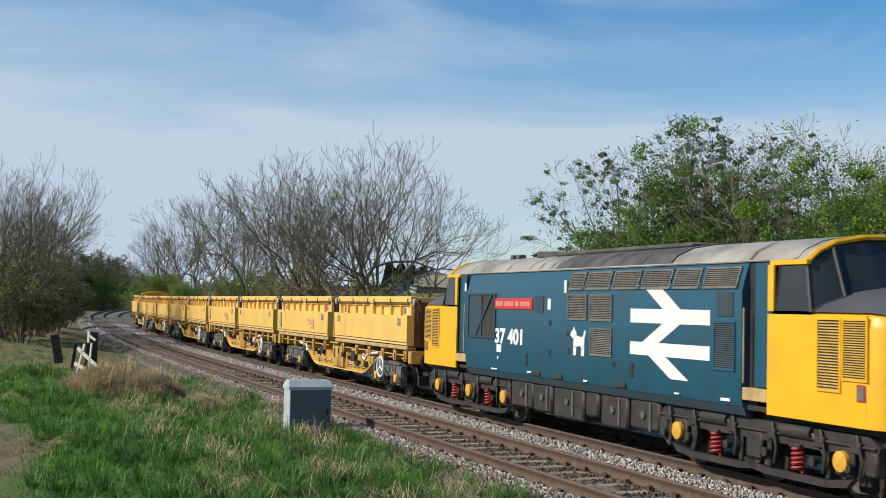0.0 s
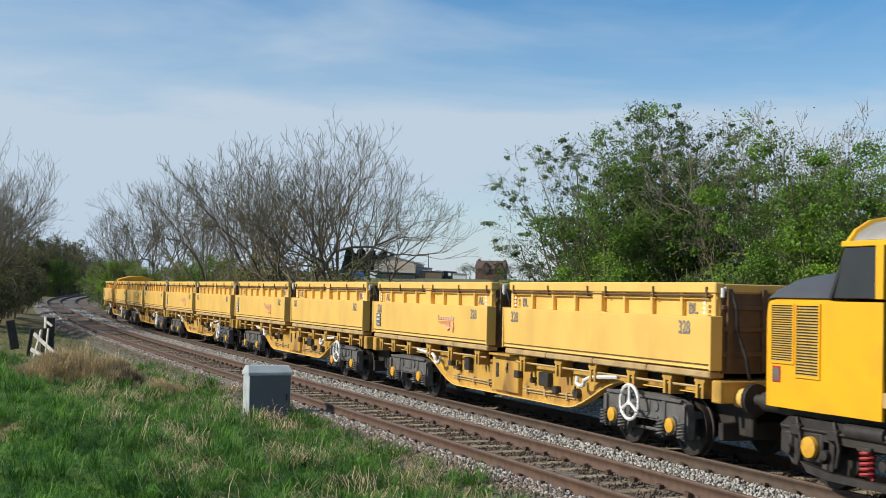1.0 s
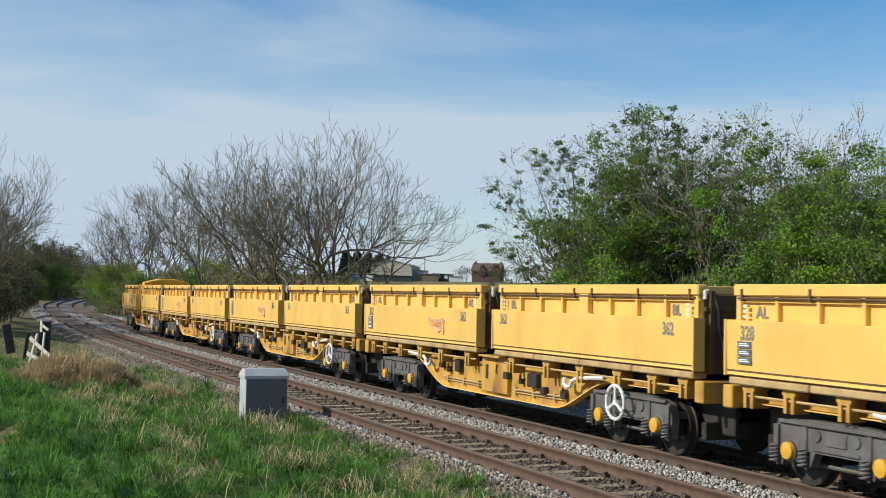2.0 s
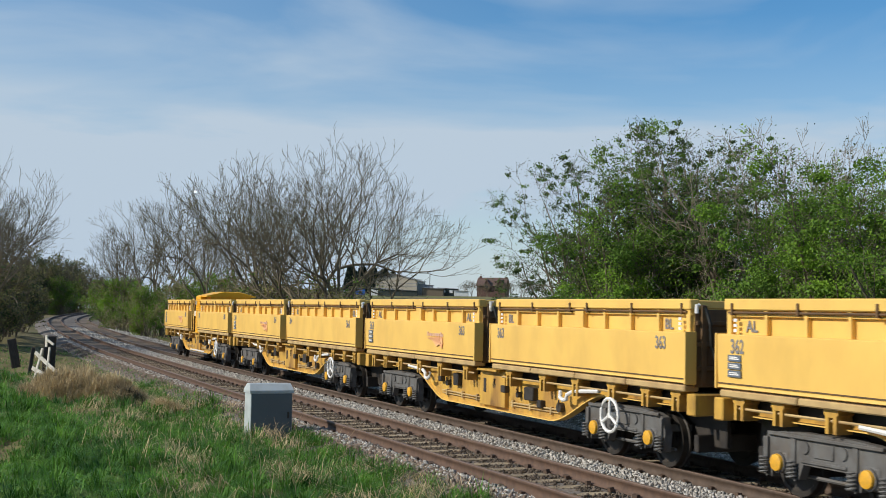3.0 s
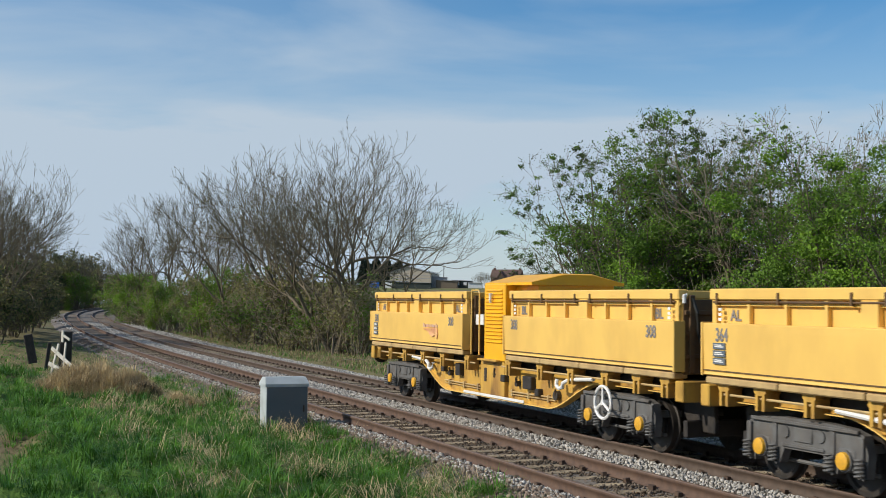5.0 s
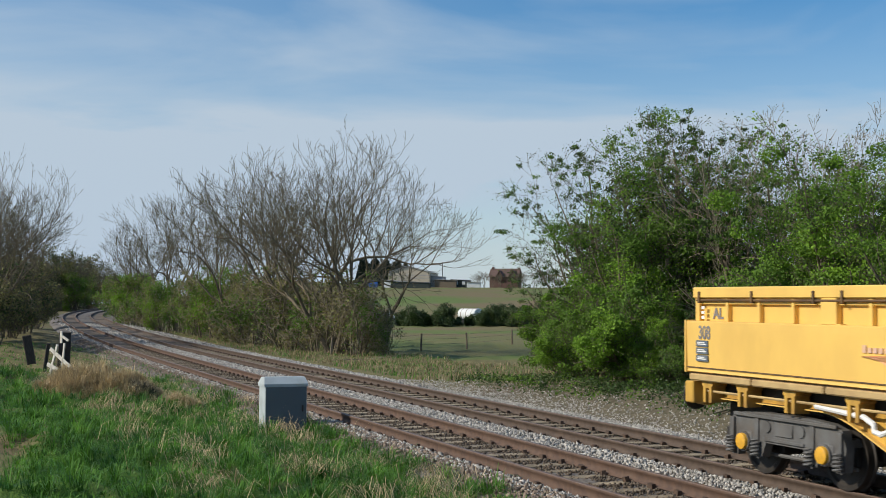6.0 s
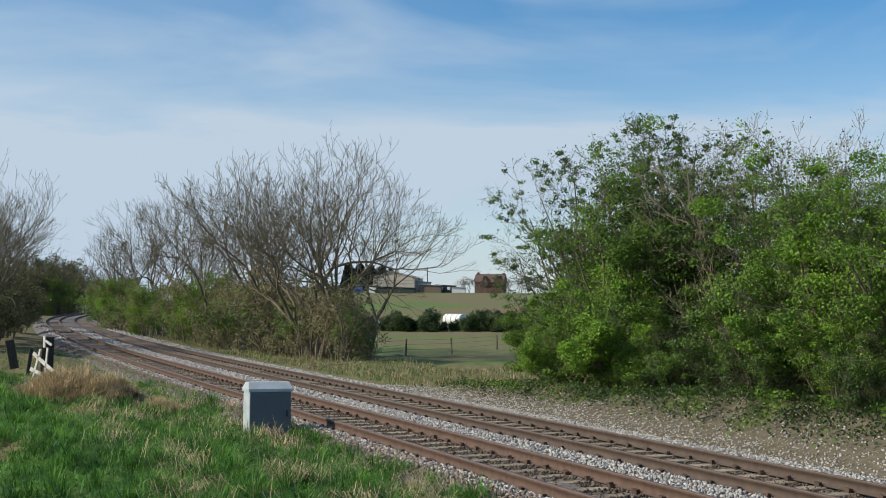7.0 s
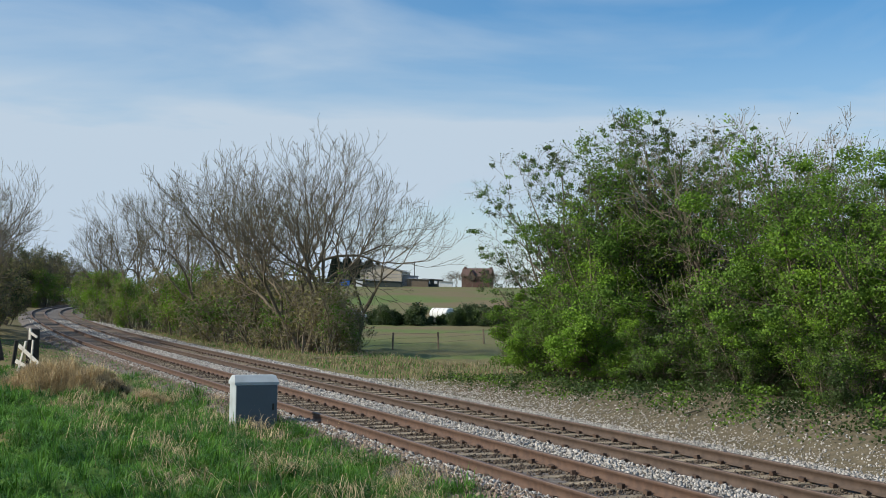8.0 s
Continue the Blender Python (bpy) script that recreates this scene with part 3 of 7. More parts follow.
def wagon_bogie_shapes():
    """A cast three-piece bogie about its centre; both sides."""
    frame_ = Shape()
    caps, springs = [], []
    for e in (-1, 1):
        y0, y1 = (e * 1.14, e * 1.00)
        out = [(-1.30, 0.62), (-1.22, 0.86), (-0.98, 0.93), (-0.5, 0.96), (0.5, 0.96), (0.98, 0.93), (1.22, 0.86), (1.30, 0.62),
               (1.26, 0.30), (1.10, 0.28), (1.08, 0.42), (0.74, 0.42), (0.70, 0.30), (0.52, 0.30), (0.42, 0.52), (-0.42, 0.52),
               (-0.52, 0.30), (-0.70, 0.30), (-0.74, 0.42), (-1.08, 0.42), (-1.10, 0.28), (-1.26, 0.30)]
        frame_.slab(out, y0, y1)
        # raised ribs and window rims
        for x in (-0.62, 0.62):
            frame_.box(x - 0.05, x + 0.05, e * 1.17, e * 1.13, 0.34, 0.92, 0.01)
        for x in (-1.2, 1.2):
            frame_.box(x - 0.05, x + 0.05, e * 1.19, e * 1.13, 0.3, 0.84, 0.012)
        frame_.box(-1.15, 1.15, e * 1.19, e * 1.13, 0.87, 0.925, 0.01)
        frame_.box(-0.45, 0.45, e * 1.165, e * 1.135, 0.55, 0.60, 0.008)
        frame_.box(-0.2, 0.2, e * 1.16, e * 1.135, 0.64, 0.84, 0.01)
        for x in (-0.38, 0.38):
            frame_.tube([(x, e * 1.13, 0.76), (x, e * 1.165, 0.76)], 0.085, 12)
        for x in (-0.9, 0.9):
            # axlebox in its horn guides
            frame_.box(x - 0.17, x + 0.17, e * 1.17, e * 1.0, 0.36, 0.66, 0.03)
            frame_.tube([(x, e * 1.16, 0.5), (x, e * 1.20, 0.5)], 0.15, 14)
        frame_.tube([(-1.25, e * 0.9, 0.33), (1.25, e * 0.9, 0.33)], 0.03, 6)
    frame_.box(-0.18, 0.18, -1.0, 1.0, 0.55, 0.95, 0.03)
    for x in (-1.15, 1.15):
        frame_.box(x - 0.06, x + 0.06, -1.0, 1.0, 0.62, 0.74, 0.01)
    spring = Shape()
    coil(spring, 0, 0, 0.30, 0.56, 0.062, 0.017, 5)
    cap = Shape()
    cap.tube([(0, -1.195, 0.0), (0, -1.245, 0.0), (0, -1.255, 0)], [0.125, 0.118, 0.09], 14)
    return frame_.mesh("bogie_frame", True), spring.mesh("coil_spring", True), cap.mesh("axlebox_cover", True)


WB_FRAME, WB_SPRING, WB_CAP = wagon_bogie_shapes()


def add_wagon_bogie(w, x):
    b = part("bogie_frame", WB_FRAME, BOGIE, w, "dark grey cast bogie sideframes", at=pose(x, 0, 0))
    for a in (-1.2, -0.6, 0.6, 1.2):
        for e in (-1.2, 1.2):
            part("coil_spring", WB_SPRING, BOGIE, b, at=pose(a, e, 0))
    for a in (-0.9, 0.9):
        part("axlebox_cover", WB_CAP, AXLE_YELLOW, b, "round yellow axlebox cover", at=pose(a, 0, 0.5))
        part("axlebox_cover", WB_CAP, AXLE_YELLOW, b, "round yellow axlebox cover", at=pose(a, 0, 0.5, 0, 0, 180))
        wheel_part(WAGON_WHEEL, STEEL, w, x + a, 0.46)


def tipper_box(w, x0, x1, number, letters, with_logo, with_plates):
    """One tipping box: rim, recessed ribbed upper side, proud drop door, sill."""
    L = x1 - x0
    body = Shape()
    t = 0.04
    # open trough: sides, ends, floor
    for e in (-1, 1):
        body.box(x0 + 0.03, x1 - 0.03, min(e * 1.10, e * 1.14), max(e * 1.10, e * 1.14), 1.5, 2.86)
    for x in (x0 + 0.02, x1 - 0.06):
        body.box(x, x + 0.04, -1.15, 1.15, 1.45, 2.86)
    body.box(x0 + 0.05, x1 - 0.05, -1.12, 1.12, 1.46, 1.52)
    b = part("tipping_box", body, WAGON_YELLOW, w, "yellow steel tipping box, faded and chalky")
    # brown cover on each end: grime, with the end's shade painted in
    sheet = Shape()
    for x in (x0 - 0.002, x1 - 0.012):
        sheet.box(x, x + 0.014, -1.14, 1.14, 1.44, 2.725)
    pieces("end_sheet", sheet, WAGON_BROWN, b, "brown end sheet, grimy and darkened for shade")
    ends = Shape()
    for x, e in ((x0, -1), (x1, 1)):
        for z in (1.75, 2.15, 2.5):
            ends.box(x - 0.035, x + 0.035, -1.13, 1.13, z - 0.04, z + 0.04, 0.01)
        for y in (-1.0, -0.35, 0.35, 1.0):
            ends.box(x - 0.05, x + 0.05, y - 0.05, y + 0.05, 1.46, 2.8, 0.01)
    pieces("end_stiffener", ends, WAGON_BROWN, b)
    lining = Shape()
    lining.box(x0 + 0.065, x1 - 0.065, -1.09, -1.085, 1.55, 2.80)
    lining.box(x0 + 0.065, x1 - 0.065, 1.085, 1.09, 1.55, 2.80)
    part("inner_lining", lining, WAGON_BROWN, b)
    rim = Shape()
    for e in (-1, 1):
        ya, yb = sorted((e * 1.25, e * 1.07))
        rim.box(x0, x1, ya, yb, 2.72, 2.90, 0.018)
        ya, yb = sorted((e * 1.20, e * 1.13))
        rim.box(x0 + 0.02, x1 - 0.02, ya, yb, 2.62, 2.67, 0.008)
    for x in (x0, x1 - 0.1):
        rim.box(x, x + 0.1, -1.068, 1.068, 2.74, 2.88, 0.015)
    part("rim", rim, WAGON_YELLOW, b)
    ribs = Shape()
    n = 9
    for e in (-1, 1):
        for i in range(n):
            x = x0 + 0.09 + (L - 0.18) * i / (n - 1)
            wd = 0.055 if i in (0, n - 1) else 0.035
            ya, yb = sorted((e * 1.22, e * 1.14))
            ribs.box(x - wd, x + wd, ya, yb, 2.34, 2.72, 0.008)
        xm = (x0 + x1) / 2
        ya, yb = sorted((e * 1.245, e * 1.14))
        ribs.box(xm - 0.16, xm + 0.16, ya, yb, 2.33, 2.72, 0.01)
        ribs.box(xm - 0.24, xm + 0.24, ya, yb, 2.32, 2.36, 0.006)
    pieces("side_rib", ribs, WAGON_YELLOW, b)
    hinge = Shape()
    for e in (-1, 1):
        hinge.tube([(x0 + 0.1, e * 1.235, 2.685), (x1 - 0.1, e * 1.235, 2.685)], 0.020, 6)
        for fx in (0.03, 0.24, 0.455, 0.545, 0.76, 0.97):
            x = x0 + L * fx
            ya, yb = sorted((e * 1.275, e * 1.2))
            hinge.box(x - 0.022, x + 0.022, ya, yb, 2.64, 2.83, 0.006)
    part("hinge_bar", hinge, WAGON_BROWN, b, "rusty brown hinge bar")
    door = Shape()
    for e in (-1, 1):
        prof = [(1.335, 2.345), (1.355, 2.33), (1.355, 2.22), (1.335, 1.55), (1.345, 1.515), (1.30, 1.50), (1.18, 1.50), (1.16, 2.32), (1.2, 2.345)]
        door.loft([[(x0 - 0.03, e * y, z) for y, z in prof], [(x1 + 0.03, e * y, z) for y, z in prof]])
    d = part("drop_door", door, WAGON_YELLOW, b, "long yellow drop door, faded")
    lip = Shape()
    for e in (-1, 1):
        for x in (x0 - 0.06, x1 + 0.015):
            ya, yb = sorted((e * 1.37, e * 1.15))
            lip.box(x, x + 0.045, ya, yb, 1.49, 2.36, 0.008)
    pieces("door_edge", lip, WAGON_YELLOW, d)
    seam = Shape()
    for e in (-1, 1):
        ya, yb = sorted((e * 1.352, e * 1.30))
        seam.box(x0, x1, ya, yb, 1.575, 1.592)
        ya, yb = sorted((e * 1.30, e * 1.16))
        seam.box(x0 + 0.02, x1 - 0.02, ya, yb, 1.475, 1.498)
    pieces("seam", seam, WAGON_BROWN, d, "rusty seam along the door foot")
    sill = Shape()
    for e in (-1, 1):
        for i in range(4):
            xa, xb = x0 + L * i / 4 + 0.015, x0 + L * (i + 1) / 4 - 0.015
            ya, yb = sorted((e * 1.33, e * 1.05))
            sill.box(xa, xb, ya, yb, 1.365, 1.475, 0.02)
    pieces("sill", sill, LEDGE, b, "dusty ledge below the drop door")
    # writing and plates on the viewer's side
    yd, yu = -1.362, -1.152
    words(number, 0.30, LETTER_GREY, d, "number", x0 + 0.32, 2.06, yd + 0.003, squeeze=0.72)
    words(number, 0.30, LETTER_GREY, d, "number", x1 - 0.82, 2.06, yd + 0.003, squeeze=0.72)
    words(letters, 0.25, LETTER_GREY, b, "letters", x0 + 0.42, 2.39, yu, squeeze=0.95)
    words(letters, 0.25, LETTER_GREY, b, "letters", x1 - 0.85, 2.39, yu, squeeze=0.95)
    tags = Shape()
    for x in (x0 + 0.26, x1 - 0.30):
        for z in (2.38, 2.46, 2.54):
            tags.box(x - 0.04, x + 0.04, -1.232, -1.22, z, z + 0.05)
    pieces("reflector_tag", tags, WHITE, b)
    if with_plates:
        pl, fr = Shape(), Shape()
        for z in (1.93, 1.81, 1.69):
            pl.box(x0 + 0.27, x0 + 0.58, yd - 0.006, yd + 0.02, z, z + 0.10)
            fr.box(x0 + 0.31, x0 + 0.54, yd - 0.010, yd, z + 0.030, z + 0.048)
            fr.box(x0 + 0.31, x0 + 0.50, yd - 0.010, yd, z + 0.058, z + 0.074)
        part("notice_plate", pl, PANEL_BLUE, d, "blue-grey notice plates")
        part("notice_text", fr, WHITE, d)
    if with_logo:
        lg, lt = Shape(), Shape()
        xm = x0 + L * 0.62
        lg.slab([(xm, 1.94), (xm + 0.62, 1.94), (xm + 1.0, 1.80), (xm + 0.94, 1.98), (xm + 0.86, 1.98), (xm + 0.87, 1.88), (xm + 0.55, 1.885)][::-1], -1.372, -1.345)
        lg.slab([(xm + 0.25, 1.93), (xm + 0.62, 1.74), (xm + 0.80, 1.80), (xm + 0.95, 1.70), (xm + 0.98, 1.95)], -1.370, -1.345)
        for i in range(10):
            lt.box(xm + 0.02 + i * 0.1, xm + 0.09 + i * 0.1, -1.368, -1.345, 1.99, 2.06 + 0.03 * (i in (0, 8)))
        part("emblem", lg, LOGO_PINK, d, "faded pink emblem")
        part("emblem_lettering", lt, LOGO_LILAC, d, "faded lilac lettering, unreadable")
    return b


def bracket_mesh():
    br = Shape()
    br.slab([(-0.14, 1.36), (-0.14, 1.30), (-0.11, 1.27), (-0.11, 1.02), (-0.045, 1.02), (-0.045, 1.25), (0.045, 1.25), (0.045, 1.02), (0.11, 1.02), (0.11, 1.27), (0.14, 1.30), (0.14, 1.36)], -1.25, -0.98)
    return br.mesh("hinge_bracket")


BRACKET = bracket_mesh()


def build_wagon(number, generator=False, first=False):
    w = thing("side_tipping_wagon", "yellow two-box ballast wagon " + number + (" with a generator housing" if generator else " with faded tipping boxes"),
              "railway wagon", "wagons of the goods train")
    H = 8.02
    # fish-belly frame plates
    plate = Shape()
    curve_ = [(4.75 - 2.15 * i / 10, 1.10 - 0.66 * (3 * (i / 10) ** 2 - 2 * (i / 10) ** 3)) for i in range(11)]
    low = [(7.55, 1.10)] + curve_ + [(-x, z) for x, z in reversed(curve_)] + [(-7.55, 1.10)]
    top = [(-7.55, 1.15), (-4.9, 1.16), (-4.0, 1.15), (4.0, 1.15), (4.9, 1.16), (7.55, 1.15)]
    for e in (-1, 1):
        plate.slab(low + top, e * 1.00, e * 0.97)
    b = part("side_plate", plate, WAGON_FRAME, w, "yellow fish-belly frame plates, streaked with rust")
    flange = Shape()
    for e in (-1, 1):
        for i in range(len(low) - 1):
            (xa, za), (xb, zb) = low[i], low[i + 1]
            ya, yb = sorted((e * 1.085, e * 0.90))
            flange.add([(xa, ya, za), (xb, ya, zb), (xb, yb, zb), (xa, yb, za), (xa, ya, za - 0.025), (xb, ya, zb - 0.025), (xb, yb, zb - 0.025), (xa, yb, za - 0.025)],
                       [(0, 1, 2, 3), (4, 7, 6, 5), (0, 4, 5, 1), (3, 2, 6, 7), (0, 3, 7, 4), (1, 5, 6, 2)])
    part("bottom_flange", flange, WAGON_YELLOW, b)
    inner = Shape()
    inner.box(-2.4, 2.4, -0.94, 0.94, 0.55, 1.30)
    # dark band behind the brackets: grime, plus shadow put into the colour
    inner.box(-7.5, 7.5, -0.94, 0.94, 1.12, 1.36, 0.01)
    inner.box(-7.7, 7.7, -0.35, 0.35, 0.95, 1.14)
    part("under_structure", inner, UNDER, w)
    # invented dark beams between the wheels, added to hide bright ground beyond
    rig = Shape()
    for e in (-1, 1):
        xa, xb = sorted((e * 4.1, e * 7.6))
        rig.box(xa, xb, -0.55, -0.45, 0.42, 1.0, 0.02)
        rig.box(xa, xb, 0.3, 0.4, 0.30, 1.0, 0.02)
        for a in (4.35, 4.9, 5.9, 6.5, 7.2):
            rig.box(e * a - 0.06, e * a + 0.06, -0.85, 0.85, 0.34, 0.62, 0.015)
        rig.tube([(e * 2.4, -0.3, 0.75), (e * 4.6, -0.3, 0.5), (e * 7.4, -0.3, 0.5)], 0.05, 6)
    pieces("brake_rigging", rig, UNDER, w, "dark beams and rodding added to deepen the shade under the wagon")
    mid = Shape()
    mid.box(-0.62, 0.62, -1.10, -0.96, 0.5, 1.30, 0.012)
    mid.box(-0.5, 0.5, -1.25, -0.9, 1.28, 1.33, 0.012)
    mid.box(-0.62, 0.62, 0.96, 1.10, 0.5, 1.30, 0.012)
    pieces("centre_panel", mid, WAGON_FRAME, b)
    # brackets under the boxes
    rods = Shape()
    for e in (-1, 1):
        for x in (-7.2, -6.3, -5.2, -3.9, -2.6, -1.1, 1.1, 2.6, 3.9, 5.2, 6.3, 7.2):
            part("hinge_bracket", BRACKET, WAGON_FRAME, w, at=pose(x, 0, 0, 0, 0, 0 if e < 0 else 180))
        rods.tube([(-7.3, e * 1.2, 1.20), (-0.7, e * 1.2, 1.20)], 0.022, 6)
        rods.tube([(0.7, e * 1.2, 1.20), (7.3, e * 1.2, 1.20)], 0.022, 6)
        rods.tube([(-2.9, e * 1.03, 0.66), (-0.75, e * 1.03, 0.64)], 0.02, 6)
        rods.tube([(0.75, e * 1.03, 0.64), (2.9, e * 1.03, 0.66)], 0.02, 6)
        rods.tube([(-2.9, e * 1.03, 0.60), (-0.75, e * 1.03, 0.58)], 0.014, 6)
        rods.tube([(0.75, e * 1.03, 0.58), (2.9, e * 1.03, 0.60)], 0.014, 6)
        for x in (-2.6, -1.7, -0.9, 0.9, 1.7, 2.6):
            ya, yb = sorted((e * 1.06, e * 1.0))
            rods.box(x - 0.03, x + 0.03, ya, yb, 0.54, 0.70, 0.006)
    part("pipe_run", rods, LEDGE, w)
    # boxes, valves and handles hung on the plates
    gear = Shape()
    for x, z, a, h in ((-1.95, 0.98, 0.13, 0.15), (1.75, 0.9, 0.2, 0.14), (-2.9, 0.95, 0.08, 0.08), (-0.35, 0.95, 0.06, 0.16), (0.55, 0.92, 0.10, 0.08), (2.2, 0.72, 0.08, 0.08)):
        gear.box(x - a, x + a, -1.12, -0.98, z - h, z + h, 0.015)
    for x, z, r in ((-2.5, 0.86, 0.07), (0.1, 0.98, 0.08), (3.0, 0.72, 0.10), (1.2, 0.84, 0.06)):
        gear.tube([(x, -1.0, z), (x, -1.10, z)], r, 12)
        gear.tube([(x, -1.09, z), (x + 0.05, -1.12, z + 0.14)], 0.02, 6)
    pieces("valve_gear", gear, UNDER, w)
    lever = Shape()
    for x, e in ((-3.55, 1), (3.55, -1)):
        lever.tube([(x - e * 1.15, -1.19, 1.17), (x - e * 0.2, -1.19, 1.10), (x, -1.21, 1.02), (x + e * 0.02, -1.22, 0.93), (x + e * 0.14, -1.22, 0.90), (x + e * 0.26, -1.22, 0.95), (x + e * 0.27, -1.2, 1.08)], 0.042, 8)
    pieces("release_lever", lever, WHITE, w, "white painted release lever")
    # ends: buffers, headstock, coupling
    end = Shape()
    for e in (-1, 1):
        xa, xb = sorted((e * 7.55, e * 7.78))
        end.box(xa, xb, -1.28, 1.28, 0.98, 1.34, 0.02)
    pieces("headstock", end, WAGON_FRAME, w)
    if generator or first:
        x = -1 if generator else 1
        bf, face = Shape(), Shape()
        for y in (-0.87, 0.87):
            bf.tube([(x * 7.7, y, 1.06), (x * 7.98, y, 1.06), (x * 7.98, y, 1.06), (x * 8.06, y, 1.06)], [0.15, 0.15, 0.09, 0.09], 14)
            face.tube([(x * 8.05, y, 1.06), (x * 8.085, y, 1.06)], 0.24, 18)
        pieces("buffer_shank", bf, WAGON_YELLOW, w, "yellow buffer shank", True)
        pieces("buffer_head", face, RUBBER, w, "dark greasy buffer head", True)
    draw = Shape()
    for e in (-1, 1):
        draw.tube([(e * 7.7, 0, 0.92), (e * 8.0, 0, 0.90)], 0.07, 8)
        draw.tube([(e * 7.7, 0.4, 1.0), (e * 7.9, 0.42, 0.6), (e * 8.0, 0.42, 0.75)], 0.03, 6)
    part("coupling", draw, UNDER, w)
    lamp = Shape()
    lamp.tube([(0.12, -1.18, 2.82), (0.12, -1.22, 2.84), (0.12, -1.22, 2.70), (0.10, -1.2, 2.64)], 0.035, 8)
    lamp.tube([(7.7, -1.16, 2.80), (7.7, -1.2, 2.80), (7.7, -1.2, 2.66)], 0.03, 8)
    pieces("hose_end", lamp, WHITE, w, "white hose coupling between the boxes")
    hose = Shape()
    for x in (-0.1, 0.12, 7.72):
        hose.tube([(x, -1.05, 2.75), (x + 0.06, -1.0, 2.5), (x - 0.04, -0.9, 2.1), (x + 0.05, -0.8, 1.7), (x, -0.7, 1.35)], 0.03, 6)
    pieces("air_hose", hose, RUBBER, w)
    if generator:
        tipper_box(w, -7.6, -1.15, number, "AL", True, True)
        tipper_box(w, 1.15, 7.6, number, "BL", False, False)
    else:
        tipper_box(w, -7.58, -0.44, number, "AL", True, True)
        tipper_box(w, 0.44, 7.58, number, "BL", False, False)
    add_wagon_bogie(w, -5.456)
    add_wagon_bogie(w, 5.456)
    hw = Shape()
    ring(hw, (5.30, -1.33, 0.78), 0.29, 0.030)
    for a in (90, 210, 330):
        hw.tube([(5.30, -1.33, 0.78), (5.30 + 0.28 * math.cos(radians(a)), -1.33, 0.78 + 0.28 * math.sin(radians(a)))], 0.028, 6)
    hw.tube([(5.30, -1.35, 0.78), (5.30, -1.1, 0.78)], 0.05, 8)
    part("handwheel", hw, WHITE, w, "white spoked brake handwheel")
    if generator:
        build_generator(w)
    settle(w, 1.0, 0.99, 0.955)
    return w


def build_generator(w):
    g = Shape()
    # louvred housing with a pitched roof that overhangs the forward box
    g.box(-0.35, 0.75, -1.15, 1.15, 1.3, 3.06, 0.02)
    g.box(0.76, 1.85, -0.9, 0.9, 2.4, 3.06, 0.02)
    body = part("generator_housing", g, LOCO_YELLOW, w, "bright yellow generator housing with louvres")
    roof = Shape()
    roof.loft([[(x, -1.1, 3.03), (x, -1.1, 3.09), (x, -0.35, 3.09 + 0.33 * k_), (x, 0.35, 3.09 + 0.33 * k_), (x, 1.1, 3.09), (x, 1.1, 3.03)] for x, k_ in ((-0.42, 0.6), (1.85, 0.6), (1.93, 0.52))])
    part("housing_roof", roof, LOCO_YELLOW, body)
    lv = Shape()
    for i in range(15):
        z = 1.75 + i * 0.085
        lv.add([(-0.22, -1.155, z), (0.62, -1.155, z), (0.62, -1.185, z - 0.03), (-0.22, -1.185, z - 0.03), (-0.22, -1.155, z - 0.05), (0.62, -1.155, z - 0.05)],
               [(0, 1, 2, 3), (3, 2, 5, 4)])
    part("louvre", lv, LOCO_YELLOW, body)
    bx = Shape()
    bx.box(-0.95, -0.5, -1.1, -0.7, 2.1, 2.35, 0.01)
    part("control_box", bx, WHITE, w, "white control box")
    st = Shape()
    st.box(-1.6, 1.6, -1.11, -1.08, 0.44, 0.50, 0.005)
    part("step_board", st, WHITE, w, "white edged step board")
    rail_ = Shape()
    rail_.tube([(-0.5, -1.2, 1.4), (-0.5, -1.2, 2.85), (-0.55, -1.2, 2.92), (-0.95, -1.2, 2.92)], 0.022, 6)
    rail_.tube([(-0.95, -1.2, 2.9), (-0.95, -1.2, 1.4)], 0.018, 6)
    part("grab_rail", rail_, WAGON_YELLOW, w)


